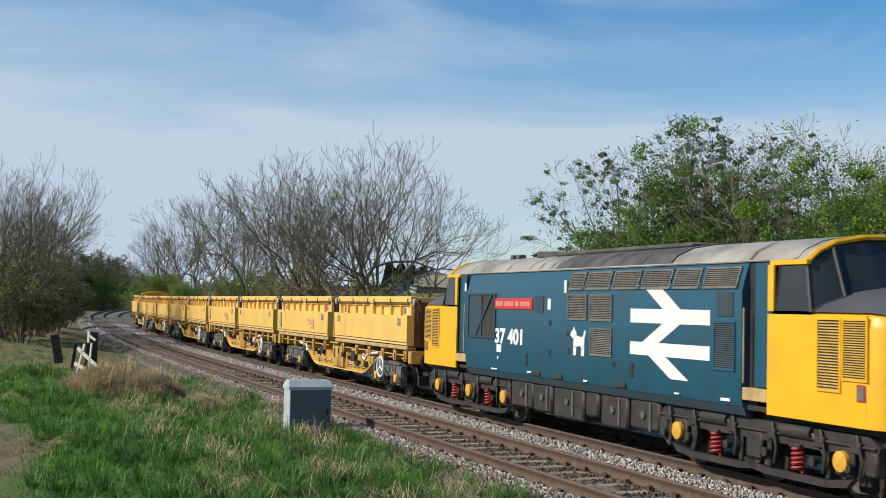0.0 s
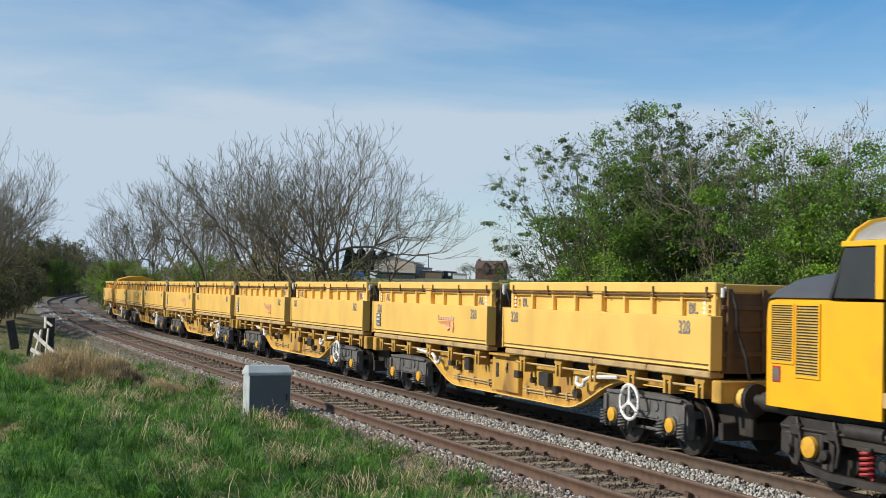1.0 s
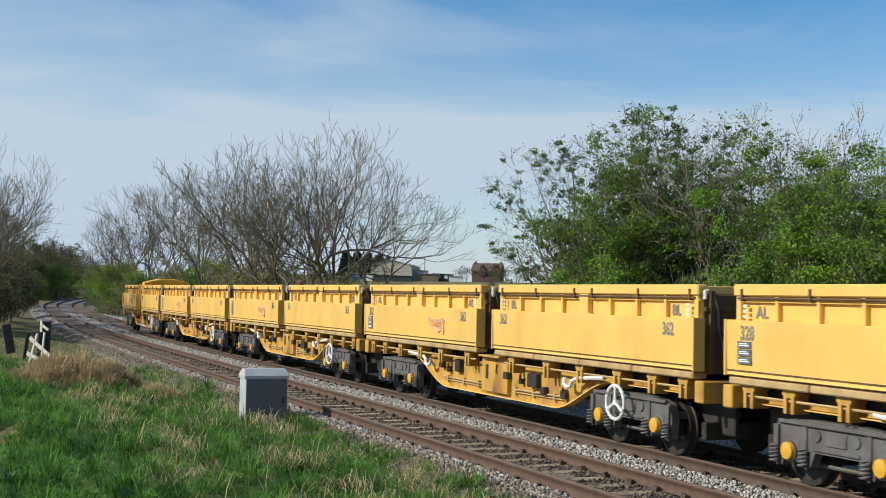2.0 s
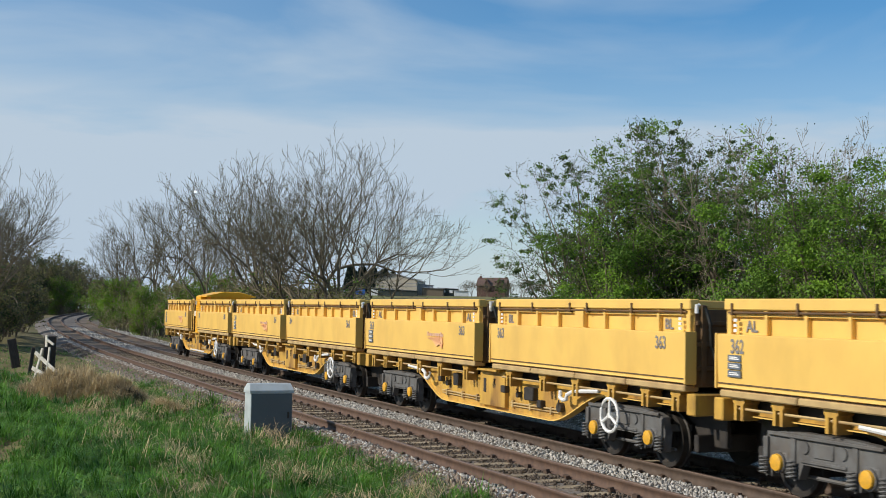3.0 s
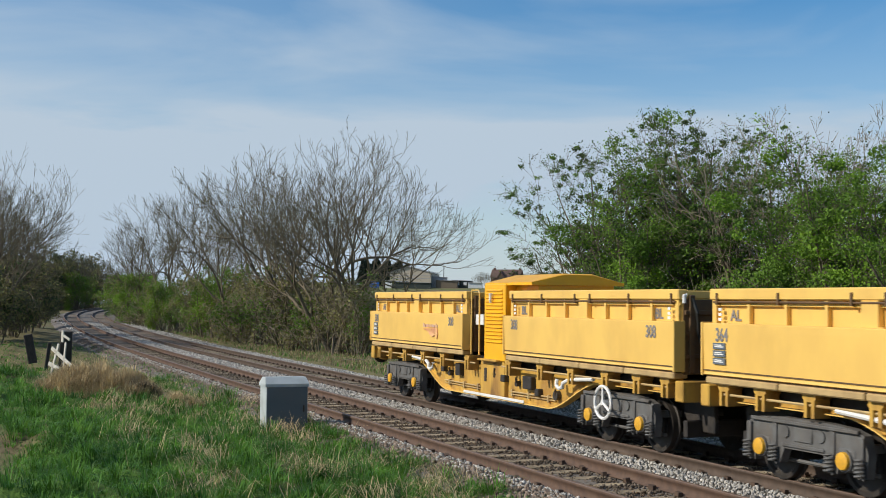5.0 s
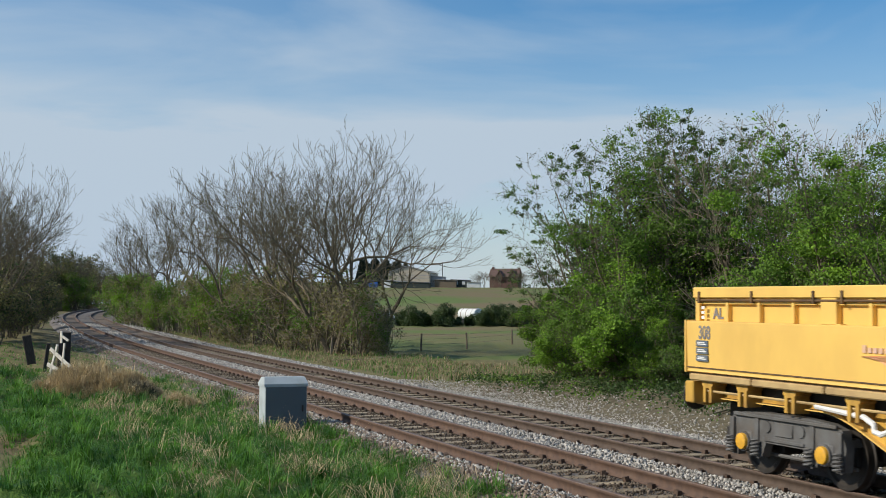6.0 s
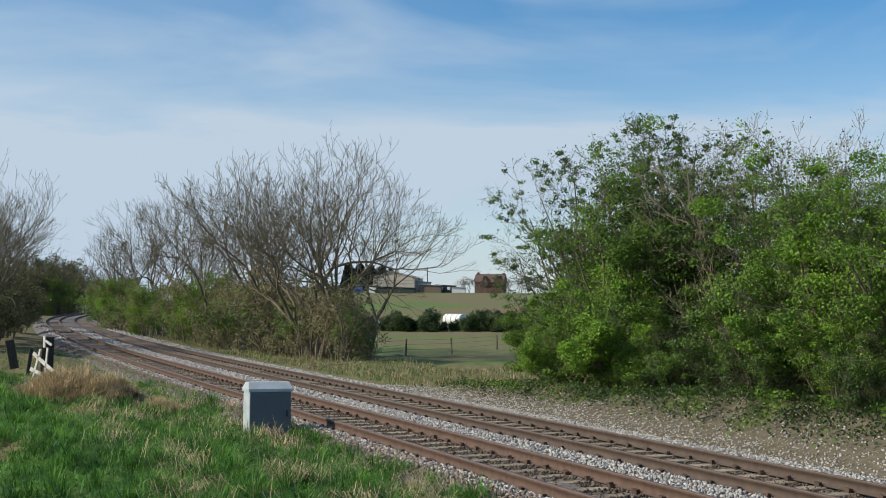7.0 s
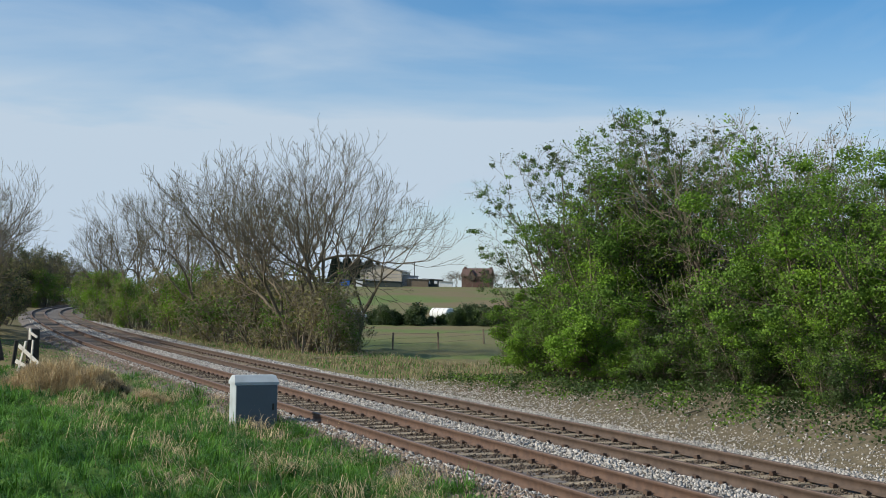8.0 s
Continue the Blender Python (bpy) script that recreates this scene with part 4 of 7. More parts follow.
def louvres(parent, x0, x1, z0, z1, y, n, mat=GRILLE, frame_mat=None, slope=0.0, name="grille"):
    """A framed grille with slats on the viewer's side; slope leans its top inward."""
    fr = Shape()
    t = 0.03
    def yy(z):
        return y + slope * (z - z0) / (z1 - z0)
    def bar(xa, xb, za, zb, d):
        fr.add([(xa, yy(za) - d, za), (xb, yy(za) - d, za), (xb, yy(zb) - d, zb), (xa, yy(zb) - d, zb),
                (xa, yy(za) + 0.03, za), (xb, yy(za) + 0.03, za), (xb, yy(zb) + 0.03, zb), (xa, yy(zb) + 0.03, zb)],
               [(0, 1, 2, 3), (4, 7, 6, 5), (0, 4, 5, 1), (1, 5, 6, 2), (2, 6, 7, 3), (3, 7, 4, 0)])
    bar(x0, x0 + t, z0, z1, 0.018)
    bar(x1 - t, x1, z0, z1, 0.018)
    bar(x0 + t, x1 - t, z0, z0 + t, 0.018)
    bar(x0 + t, x1 - t, z1 - t, z1, 0.018)
    g = part(name, fr, frame_mat or mat, parent)
    sl = Shape()
    for i in range(n):
        za = z0 + t + (z1 - z0 - 2 * t) * i / n
        zb = za + (z1 - z0 - 2 * t) / n * 0.9
        sl.add([(x0 + t, yy(za) - 0.016, za), (x1 - t, yy(za) - 0.016, za), (x1 - t, yy(zb) + 0.006, zb), (x0 + t, yy(zb) + 0.006, zb)], [(0, 1, 2, 3)])
    part("slat", sl, mat, g)
    # dark sheet behind the slats paints the shaded depth; the body is solid
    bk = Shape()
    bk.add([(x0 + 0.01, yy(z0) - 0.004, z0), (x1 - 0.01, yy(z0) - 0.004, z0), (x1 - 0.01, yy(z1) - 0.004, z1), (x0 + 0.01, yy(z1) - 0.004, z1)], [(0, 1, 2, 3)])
    part("grille_back", bk, GRILLE_SHADE, g)
    return g


def settle(vehicle, z_from, z_to, k_):
    """Body height over the running gear: z_from comes to z_to, the rest in proportion."""
    m = Matrix.Translation((0, 0, z_to - z_from * k_)) @ Matrix.Diagonal((1, 1, k_, 1))
    for ch in vehicle.children:
        if ch.name.split(".")[0] not in ("bogie_frame", "wheelset", "equipment_box", "tank_fitting", "buffer", "handwheel", "coupling", "buffer_shank", "buffer_head", "brake_rigging", "brake_hose"):
            ch.matrix_basis = m @ ch.matrix_basis


def build_loco():
    lo = thing("diesel_locomotive", "blue diesel locomotive with yellow noses and white double arrow", "locomotive")
    # main body shell: sides, then roof
    W = 1.35
    side, roof, roofd = Shape(), Shape(), Shape()
    for e in (-1, 1):
        prof = [(e * (W - 0.03), 1.17), (e * W, 1.32), (e * W, 3.02), (e * (W - 0.05), 3.22), (e * (W - 0.14), 3.50), (e * (W - 0.25), 3.50), (e * (W - 0.25), 1.17)]
        side.loft([[(x, y, z) for y, z in prof] for x in (-5.58, 5.58)])
    body = part("body_side", side, LOCO_BLUE, lo, "deep blue body side", True)
    rp = [(-W + 0.13, 3.50), (-W + 0.28, 3.66), (-W + 0.60, 3.81), (-0.35, 3.885), (0, 3.90)]
    rp = rp + [(-y, z) for y, z in reversed(rp[:-1])]
    rp_in = [(y * 0.93, z - 0.06) for y, z in reversed(rp)]
    roof.loft([[(x, y, z) for y, z in rp + rp_in] for x in (-6.72, -3.0, -1.1)])
    roof.loft([[(x, y, z) for y, z in rp + rp_in] for x in (3.3, 5.0, 6.72)])
    pieces("roof", roof, ROOF_GREY, lo, "grey roof, weathered and streaked", True)
    rpd = [(y * 1.004, z + 0.012) for y, z in rp]
    roofd.loft([[(x, y, z) for y, z in rpd + rp_in] for x in (-1.1, 1.5, 3.3)])
    part("roof_centre", roofd, ROOF_DARK, lo, "sooty dark roof panel over the engine", True)
    bands = Shape()
    for x in (-5.6, -3.6, -2.4, -1.9, -1.35, -1.1, -0.5, 0.1, 0.8, 1.5, 2.3, 3.3, 5.6):
        bands.loft([[(x + d, y * 1.012, z + 0.018) for y, z in rp] for d in (-0.02, 0.02)], cap=False, closed=False)
        bands.loft([[(x + d, y * 1.0, z - 0.01) for y, z in rp] for d in (-0.02, 0.02)], cap=False, closed=False)
    pieces("roof_joint", bands, ROOF_DARK, lo)
    gut = Shape()
    for e in (-1, 1):
        gut.tube([(-6.7, e * (W - 0.12), 3.50), (6.7, e * (W - 0.12), 3.50)], 0.022, 6)
    part("gutter", gut, ROOF_GREY, lo)
    vents = Shape()
    vents.tube([(-3.2, -0.1, 3.86), (-3.2, -0.1, 3.99)], 0.5, 18)
    for x in (-4.9, -4.6):
        vents.box(x - 0.09, x + 0.09, -0.5, -0.3, 3.84, 3.97, 0.02)
    vents.box(-2.5, 2.9, -0.55, 0.55, 3.86, 3.955, 0.03)
    part("roof_vent", vents, ROOF_DARK, lo, "black roof fan housing and exhaust", True)
    # underframe and valance
    val = Shape()
    for e in (-1, 1):
        prof = [(e * 1.32, 1.165), (e * 1.26, 1.02), (e * 1.15, 0.98), (e * 1.1, 1.165)]
        val.loft([[(x, y, z) for y, z in prof] for x in (-5.6, 5.6)])
    part("valance", val, LOCO_DARK_BLUE, lo, "dusty dark blue lower valance")
    und = Shape()
    und.box(-8.6, 8.6, -1.0, 1.0, 0.95, 1.2)
    part("underframe", und, UNDER, lo)
    tank = Shape()
    for a, b_, z in ((-3.2, -2.1, 0.42), (-2.05, -1.2, 0.40), (-1.1, 0.2, 0.36), (0.28, 0.8, 0.5), (0.9, 1.9, 0.38), (2.0, 3.0, 0.45)):
        tank.box(a, b_, -1.22, 1.22, z, 1.0, 0.05)
    pieces("equipment_box", tank, UNDER, lo, "oily black equipment box", True)
    bits = Shape()
    for x in (-2.6, -1.6, -0.45, 1.4, 2.5):
        bits.tube([(x, -1.20, 0.72), (x, -1.26, 0.72)], 0.07, 10)
        bits.box(x + 0.2, x + 0.26, -1.25, -1.2, 0.45, 0.95, 0.01)
    pieces("tank_fitting", bits, BOGIE, lo)
    # noses and cabs, mirrored at both ends
    for e in (-1, 1):
        build_cab(lo, e, W)
        build_loco_bogie(lo, e * 5.665)
    # side details, viewer's side
    y = -W - 0.004
    for xa, xb in ((-0.24, 0.36), (0.45, 1.40), (1.50, 2.45), (2.55, 3.50), (3.60, 4.38), (4.50, 5.45)):
        louvres(lo, xa, xb, 3.06, 3.42, -W - 0.004, 9, slope=0.105, name="roofside_grille")
    post = Shape()
    for x in (0.405, 1.45, 2.50, 3.55, 4.44):
        post.box(x - 0.04, x + 0.04, -W - 0.012, -W + 0.06, 3.05, 3.16, 0.01)
    pieces("grille_post", post, LOCO_BLUE, lo)
    louvres(lo, -0.25, 0.55, 2.44, 2.97, y, 14)
    louvres(lo, 0.66, 1.54, 2.44, 2.97, y, 14)
    louvres(lo, 0.70, 1.54, 1.75, 2.30, y, 14)
    louvres(lo, 4.84, 5.42, 1.71, 2.52, y, 22, mat=LOCO_DARK_BLUE, frame_mat=LOCO_BLUE)
    # no real opening: a near-black plate paints the shade inside it
    win = Shape()
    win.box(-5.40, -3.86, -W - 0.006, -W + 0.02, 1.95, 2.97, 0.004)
    wn = part("engine_room_window", win, GRILLE_SHADE, lo, "large grille opening, its shaded depth painted dark, with a diagonal strut")
    wf = Shape()
    for a, b_, c, d in ((-5.44, -3.82, 2.96, 3.0), (-5.44, -3.82, 1.92, 1.96), (-5.44, -5.40, 1.96, 2.96), (-3.86, -3.82, 1.96, 2.96), (-4.68, -4.60, 1.96, 2.96)):
        wf.box(a, b_, -W - 0.03, -W + 0.01, c, d, 0.005)
    part("window_frame", wf, LOCO_DARK_BLUE, wn)
    ws = Shape()
    ws.slab([(-5.0, 1.97), (-4.93, 1.97), (-4.0, 2.95), (-4.08, 2.95)], -W - 0.035, -W - 0.012)
    ws.box(-5.38, -4.70, -W - 0.012, -W + 0.01, 1.97, 2.95)
    part("strut", ws, LOCO_DARK_BLUE, wn)
    np_ = Shape()
    np_.box(-3.84, -1.88, -W - 0.025, -W, 2.63, 2.88, 0.008)
    plate = part("nameplate", np_, RED, lo, "red nameplate with unreadable lettering")
    nb = Shape()
    x = -3.76
    for k_ in (4, 5, 2, 5):
        for _ in range(k_):
            nb.box(x, x + 0.075, -W - 0.031, -W - 0.02, 2.70, 2.81)
            x += 0.098
        x += 0.07
    pieces("lettering", nb, GOLD, plate)
    words("37 401", 0.50, WHITE, lo, "running_number", -3.85, 1.845, y - 0.002, label="white running number", bold=0.02, wide=1.46, tall=0.37)
    fit = Shape()
    for x, z in ((-3.74, 1.62), (-3.70, 1.46)):
        fit.box(x, x + 0.26 if z > 1.5 else x + 0.06, y - 0.003, y + 0.01, z, z + (0.18 if z > 1.5 else 0.07))
    for xa, xb, za, zb in ((-1.16, -1.02, 2.64, 2.88), (-5.70, -5.60, 3.05, 3.25), (-0.42, -0.32, 3.0, 3.26), (-2.1, -1.9, 1.235, 1.275), (-4.0, -3.7, 1.20, 1.235), (0.45, 0.6, 1.21, 1.25), (3.7, 3.85, 1.22, 1.25), (5.05, 5.3, 1.22, 1.27)):
        fit.box(xa, xb, y - 0.008, y + 0.01, za, zb, 0.002)
    pieces("data_panel", fit, WHITE, lo)
    pan = Shape()
    pan.box(-1.78, -1.36, y - 0.008, y + 0.02, 2.56, 2.93, 0.004)
    pan.box(4.92, 5.36, y - 0.008, y + 0.02, 2.60, 3.0, 0.004)
    pieces("glazed_panel", pan, LOCO_DARK_BLUE, lo, "small dull panel")
    slots = Shape()
    for x, z, a, h in ((-1.05, 2.36, 0.045, 0.06), (-1.05, 1.72, 0.045, 0.06), (-2.15, 1.52, 0.05, 0.14), (2.27, 1.55, 0.06, 0.14), (-0.25, 2.15, 0.03, 0.05), (-0.2, 1.8, 0.03, 0.05), (1.62, 1.62, 0.04, 0.05)):
        slots.box(x - a, x + a, y - 0.010, y + 0.01, z - h, z + h, 0.004)
    pieces("foot_hole", slots, RUBBER, lo)
    steps = Shape()
    for x in (-1.85, -0.85, 1.7):
        steps.box(x, x + 0.36, y - 0.006, y + 0.02, 1.2, 1.29, 0.004)
    part("lower_slot", steps, UNDER, lo)
    # double arrow
    ar = Shape()
    ya, yb = y - 0.004, y + 0.004
    def bar(pts):
        ar.slab(pts, ya, yb)
    x0, x1 = 2.21, 4.73
    zt0, zt1, zb0, zb1 = 2.44, 2.70, 1.85, 2.09
    bar([(x0, zt0), (x1, zt0), (x1, zt1), (x0, zt1)])
    bar([(x0, zb0), (x1, zb0), (x1, zb1), (x0, zb1)])
    bar([(3.30, zt1), (3.85, zt1), (3.25, 3.08), (2.70, 3.08)])
    bar([(3.30, zt0), (3.85, zt0), (3.18, zb1), (2.63, zb1)])
    bar([(2.85, zb0), (3.40, zb0), (4.12, 1.47), (3.57, 1.47)])
    part("double_arrow", ar, WHITE, lo, "large white double arrow emblem")
    dog = Shape()
    bar2 = lambda pts: dog.slab(pts, ya, yb)
    bar2([(0.0, 1.90), (0.02, 2.06), (0.10, 2.14), (0.30, 2.10), (0.42, 2.12), (0.47, 2.02), (0.45, 1.88), (0.36, 1.84), (0.30, 1.92), (0.14, 1.90), (0.10, 1.84)])
    bar2([(-0.12, 2.12), (-0.10, 2.20), (-0.03, 2.23), (0.02, 2.31), (0.06, 2.24), (0.12, 2.20), (0.14, 2.10), (0.02, 2.04), (-0.04, 2.08)])
    bar2([(0.01, 1.72), (0.12, 1.72), (0.13, 1.92), (0.0, 1.94)])
    bar2([(0.34, 1.72), (0.46, 1.72), (0.46, 1.92), (0.34, 1.92)])
    bar2([(0.40, 2.08), (0.46, 2.06), (0.52, 2.20), (0.48, 2.25), (0.44, 2.20)])
    part("emblem", dog, WHITE, lo, "small white emblem")
    # jumper pipes and buffers
    for e in (-1, 1):
        bf = Shape()
        for yy in (-0.87, 0.87):
            bf.tube([(e * 8.6, yy, 1.06), (e * 9.1, yy, 1.06), (e * 9.1, yy, 1.06), (e * 9.32, yy, 1.06)], [0.15, 0.15, 0.09, 0.09], 12)
            bf.tube([(e * 9.32, yy, 1.06), (e * 9.36, yy, 1.06)], 0.24, 16)
        pieces("buffer", bf, UNDER, lo, smooth=True)
        hose = Shape()
        for yy in (-0.6, -0.45, 0.45, 0.6):
            hose.tube([(e * 8.7, yy, 1.0), (e * 8.86, yy, 0.9), (e * 8.9, yy, 0.6), (e * 8.84, yy, 0.45)], 0.03, 6)
        hose.tube([(e * 8.7, 0, 1.05), (e * 9.2, 0, 1.0)], 0.08, 8)
        pieces("brake_hose", hose, SPRING_RED, lo)
    settle(lo, 1.17, 1.135, 0.952)
    return lo


def build_cab(lo, e, W):
    """Nose, cab, windscreen and doors at one end; e: which end."""
    def X(x):
        return e * x
    cab = Shape()
    for s in (-1, 1):
        # yellow cab side with the window opening
        for xa, xb, za, zb in ((6.22, 8.36, 1.10, 2.66), (6.22, 6.36, 2.70, 3.42)):
            xa, xb = sorted((X(xa), X(xb)))
            ya, yb = sorted((s * W, s * (W - 0.05)))
            cab.box(xa, xb, ya, yb, za, zb, 0.006)
    # nose: rounded front
    def sect(x, w, zt):
        r = 0.22
        a = [(-w, 1.10), (-w, zt - r), (-w + 0.03, zt - 0.05), (-w + 0.12, zt + 0.02), (-0.7, zt + 0.15), (-0.25, zt + 0.22)]
        return [(X(x), y, z) for y, z in a] + [(X(x), -y, z) for y, z in reversed(a)]
    cab.loft([sect(7.18, W - 0.002, 2.70), sect(8.36, W - 0.004, 2.70), sect(8.56, W - 0.05, 2.68), sect(8.70, W - 0.17, 2.60), sect(8.77, W - 0.38, 2.45)])
    c = part("cab", cab, LOCO_YELLOW, lo, "bright yellow cab and nose", True)
    # black anti-glare nose top and windscreen surround
    nt_ = Shape()
    a = [(-W + 0.03, 2.70), (-W + 0.20, 2.83), (-0.72, 3.01), (-0.25, 3.09)]
    a = a + [(-y, z) for y, z in reversed(a)]
    nt_.loft([[(X(7.2), y, z) for y, z in a], [(X(8.36), y, z) for y, z in a], [(X(8.57), y * 0.965, z - 0.015) for y, z in a], [(X(8.69), y * 0.90, z - 0.09) for y, z in a]])
    part("nose_top", nt_, NOSE_SLATE, c, "slate-grey nose top", True)
    scr = Shape()
    low = [(X(7.20), -W + 0.02, 2.70), (X(7.40), -0.9, 2.93), (X(7.50), 0, 3.10), (X(7.40), 0.9, 2.93), (X(7.20), W - 0.02, 2.70)]
    up = [(X(6.98), -W + 0.12, 3.44), (X(7.05), -0.85, 3.74), (X(7.08), 0, 3.85), (X(7.05), 0.85, 3.74), (X(6.98), W - 0.12, 3.44)]
    back = [(X(6.85), p[1] * 0.98, p[2]) for p in up]
    scr.loft([low, up], cap=False, closed=False)
    part("windscreen", scr, GLASS, c, "dark windscreen", True)
    sur = Shape()
    for q in range(4):
        sur.tube([low[q], low[q + 1]], 0.035, 6)
        sur.tube([up[q], up[q + 1]], 0.04, 6)
    for q in (0, 1, 3, 4):
        sur.tube([low[q], up[q]], 0.032, 6)
    pieces("screen_surround", sur, RUBBER, c)
    brow = Shape()
    rp = [(-W + 0.10, 3.46), (-W + 0.28, 3.64), (-W + 0.60, 3.79), (-0.35, 3.87), (0, 3.885)]
    rp = rp + [(-y, z) for y, z in reversed(rp[:-1])]
    fr_ = [(X(6.98), -W + 0.11, 3.45), (X(7.02), -W + 0.28, 3.625), (X(7.06), -W + 0.55, 3.765), (X(7.09), -0.35, 3.85), (X(7.10), 0, 3.865)]
    fr_ = fr_ + [(p[0], -p[1], p[2]) for p in reversed(fr_[:-1])]
    brow.loft([[(X(6.70), y, z) for y, z in rp], [(X(6.9), y * 0.995, z - 0.02) for y, z in rp], fr_], cap=False, closed=False)
    part("cab_brow", brow, ROOF_GREY, lo, "grey cab roof front", True)
    edge = Shape()
    edge.tube(fr_, 0.05, 6)
    for s in (-1, 1):
        xa, xb = sorted((X(6.2), X(7.05)))
        ya, yb = sorted((s * (W - 0.05), s * (W - 0.14)))
        edge.box(xa, xb, ya, yb, 3.41, 3.49, 0.01)
    part("cab_edge", edge, LOCO_YELLOW, c)
    gl, dr, gap, sill = Shape(), Shape(), Shape(), Shape()
    for s in (-1, 1):
        ya, yb = sorted((s * (W - 0.02), s * (W - 0.05)))
        gl.add([(X(6.36), s * (W - 0.03), 2.71), (X(7.19), s * (W - 0.03), 2.71), (X(7.0), s * (W - 0.08), 3.40), (X(6.36), s * (W - 0.08), 3.40)], [(0, 1, 2, 3)])
        xa, xb = sorted((X(5.80), X(6.22)))
        ya, yb = sorted((s * (W - 0.08), s * (W - 0.13)))
        dr.box(xa, xb, ya, yb, 1.5, 3.46, 0.01)
        xa, xb = sorted((X(5.585), X(5.80)))
        ya, yb = sorted((s * (W - 0.14), s * (W - 0.2)))
        gap.box(xa, xb, ya, yb, 1.2, 3.48)
        xa, xb = sorted((X(5.60), X(6.22)))
        ya, yb = sorted((s * (W + 0.0), s * (W - 0.3)))
        sill.box(xa, xb, ya, yb, 1.28, 1.48, 0.01)
        for z0 in (1.5,):
            sill.tube([(X(5.66), s * (W + 0.02), 1.55), (X(5.66), s * (W + 0.02), 2.75)], 0.016, 6)
    pieces("cab_window", gl, GLASS, c, "grey tinted cab side window")
    pieces("cab_door", dr, LOCO_BLUE, lo, "recessed blue cab door")
    pieces("door_recess", gap, RUBBER, lo)
    pieces("door_step", sill, LEDGE, lo, "pale door step and handrail")
    under = Shape()
    xa, xb = sorted((X(5.6), X(8.6)))
    under.box(xa, xb, -W + 0.1, W - 0.1, 1.12, 1.2)
    part("cab_floor", under, UNDER, lo)
    # nose louvres on the viewer's side
    for xa, xb, za in ((7.36, 7.87, 1.56), (7.89, 8.40, 1.74)):
        a, b_ = sorted((X(xa), X(xb)))
        louvres(c, a, b_, za, 2.62, -W - 0.004, 24, mat=NOSE_GRILLE, frame_mat=LOCO_YELLOW, name="nose_louvre")
    lamp = Shape()
    xa, xb = sorted((X(8.18), X(8.36)))
    lamp.box(xa, xb, -W - 0.012, -W + 0.05, 1.46, 1.70, 0.01)
    sk = part("nose_socket", lamp, SPRING_RED, c, "small faded red socket cover")
    pl_ = Shape()
    pl_.box(xa + 0.025, xb - 0.025, -W - 0.018, -W, 1.49, 1.67, 0.004)
    part("socket_plate", pl_, GRILLE, sk)
    lights = Shape()
    for yy in (-0.8, 0.8):
        lights.tube([(X(8.66), yy, 1.5), (X(8.80), yy, 1.5)], 0.11, 14)
    lights.box(*sorted((X(8.74), X(8.79))), -0.42, 0.42, 1.75, 2.05, 0.02)
    pieces("marker_light", lights, WHITE, c, "white marker light", True)


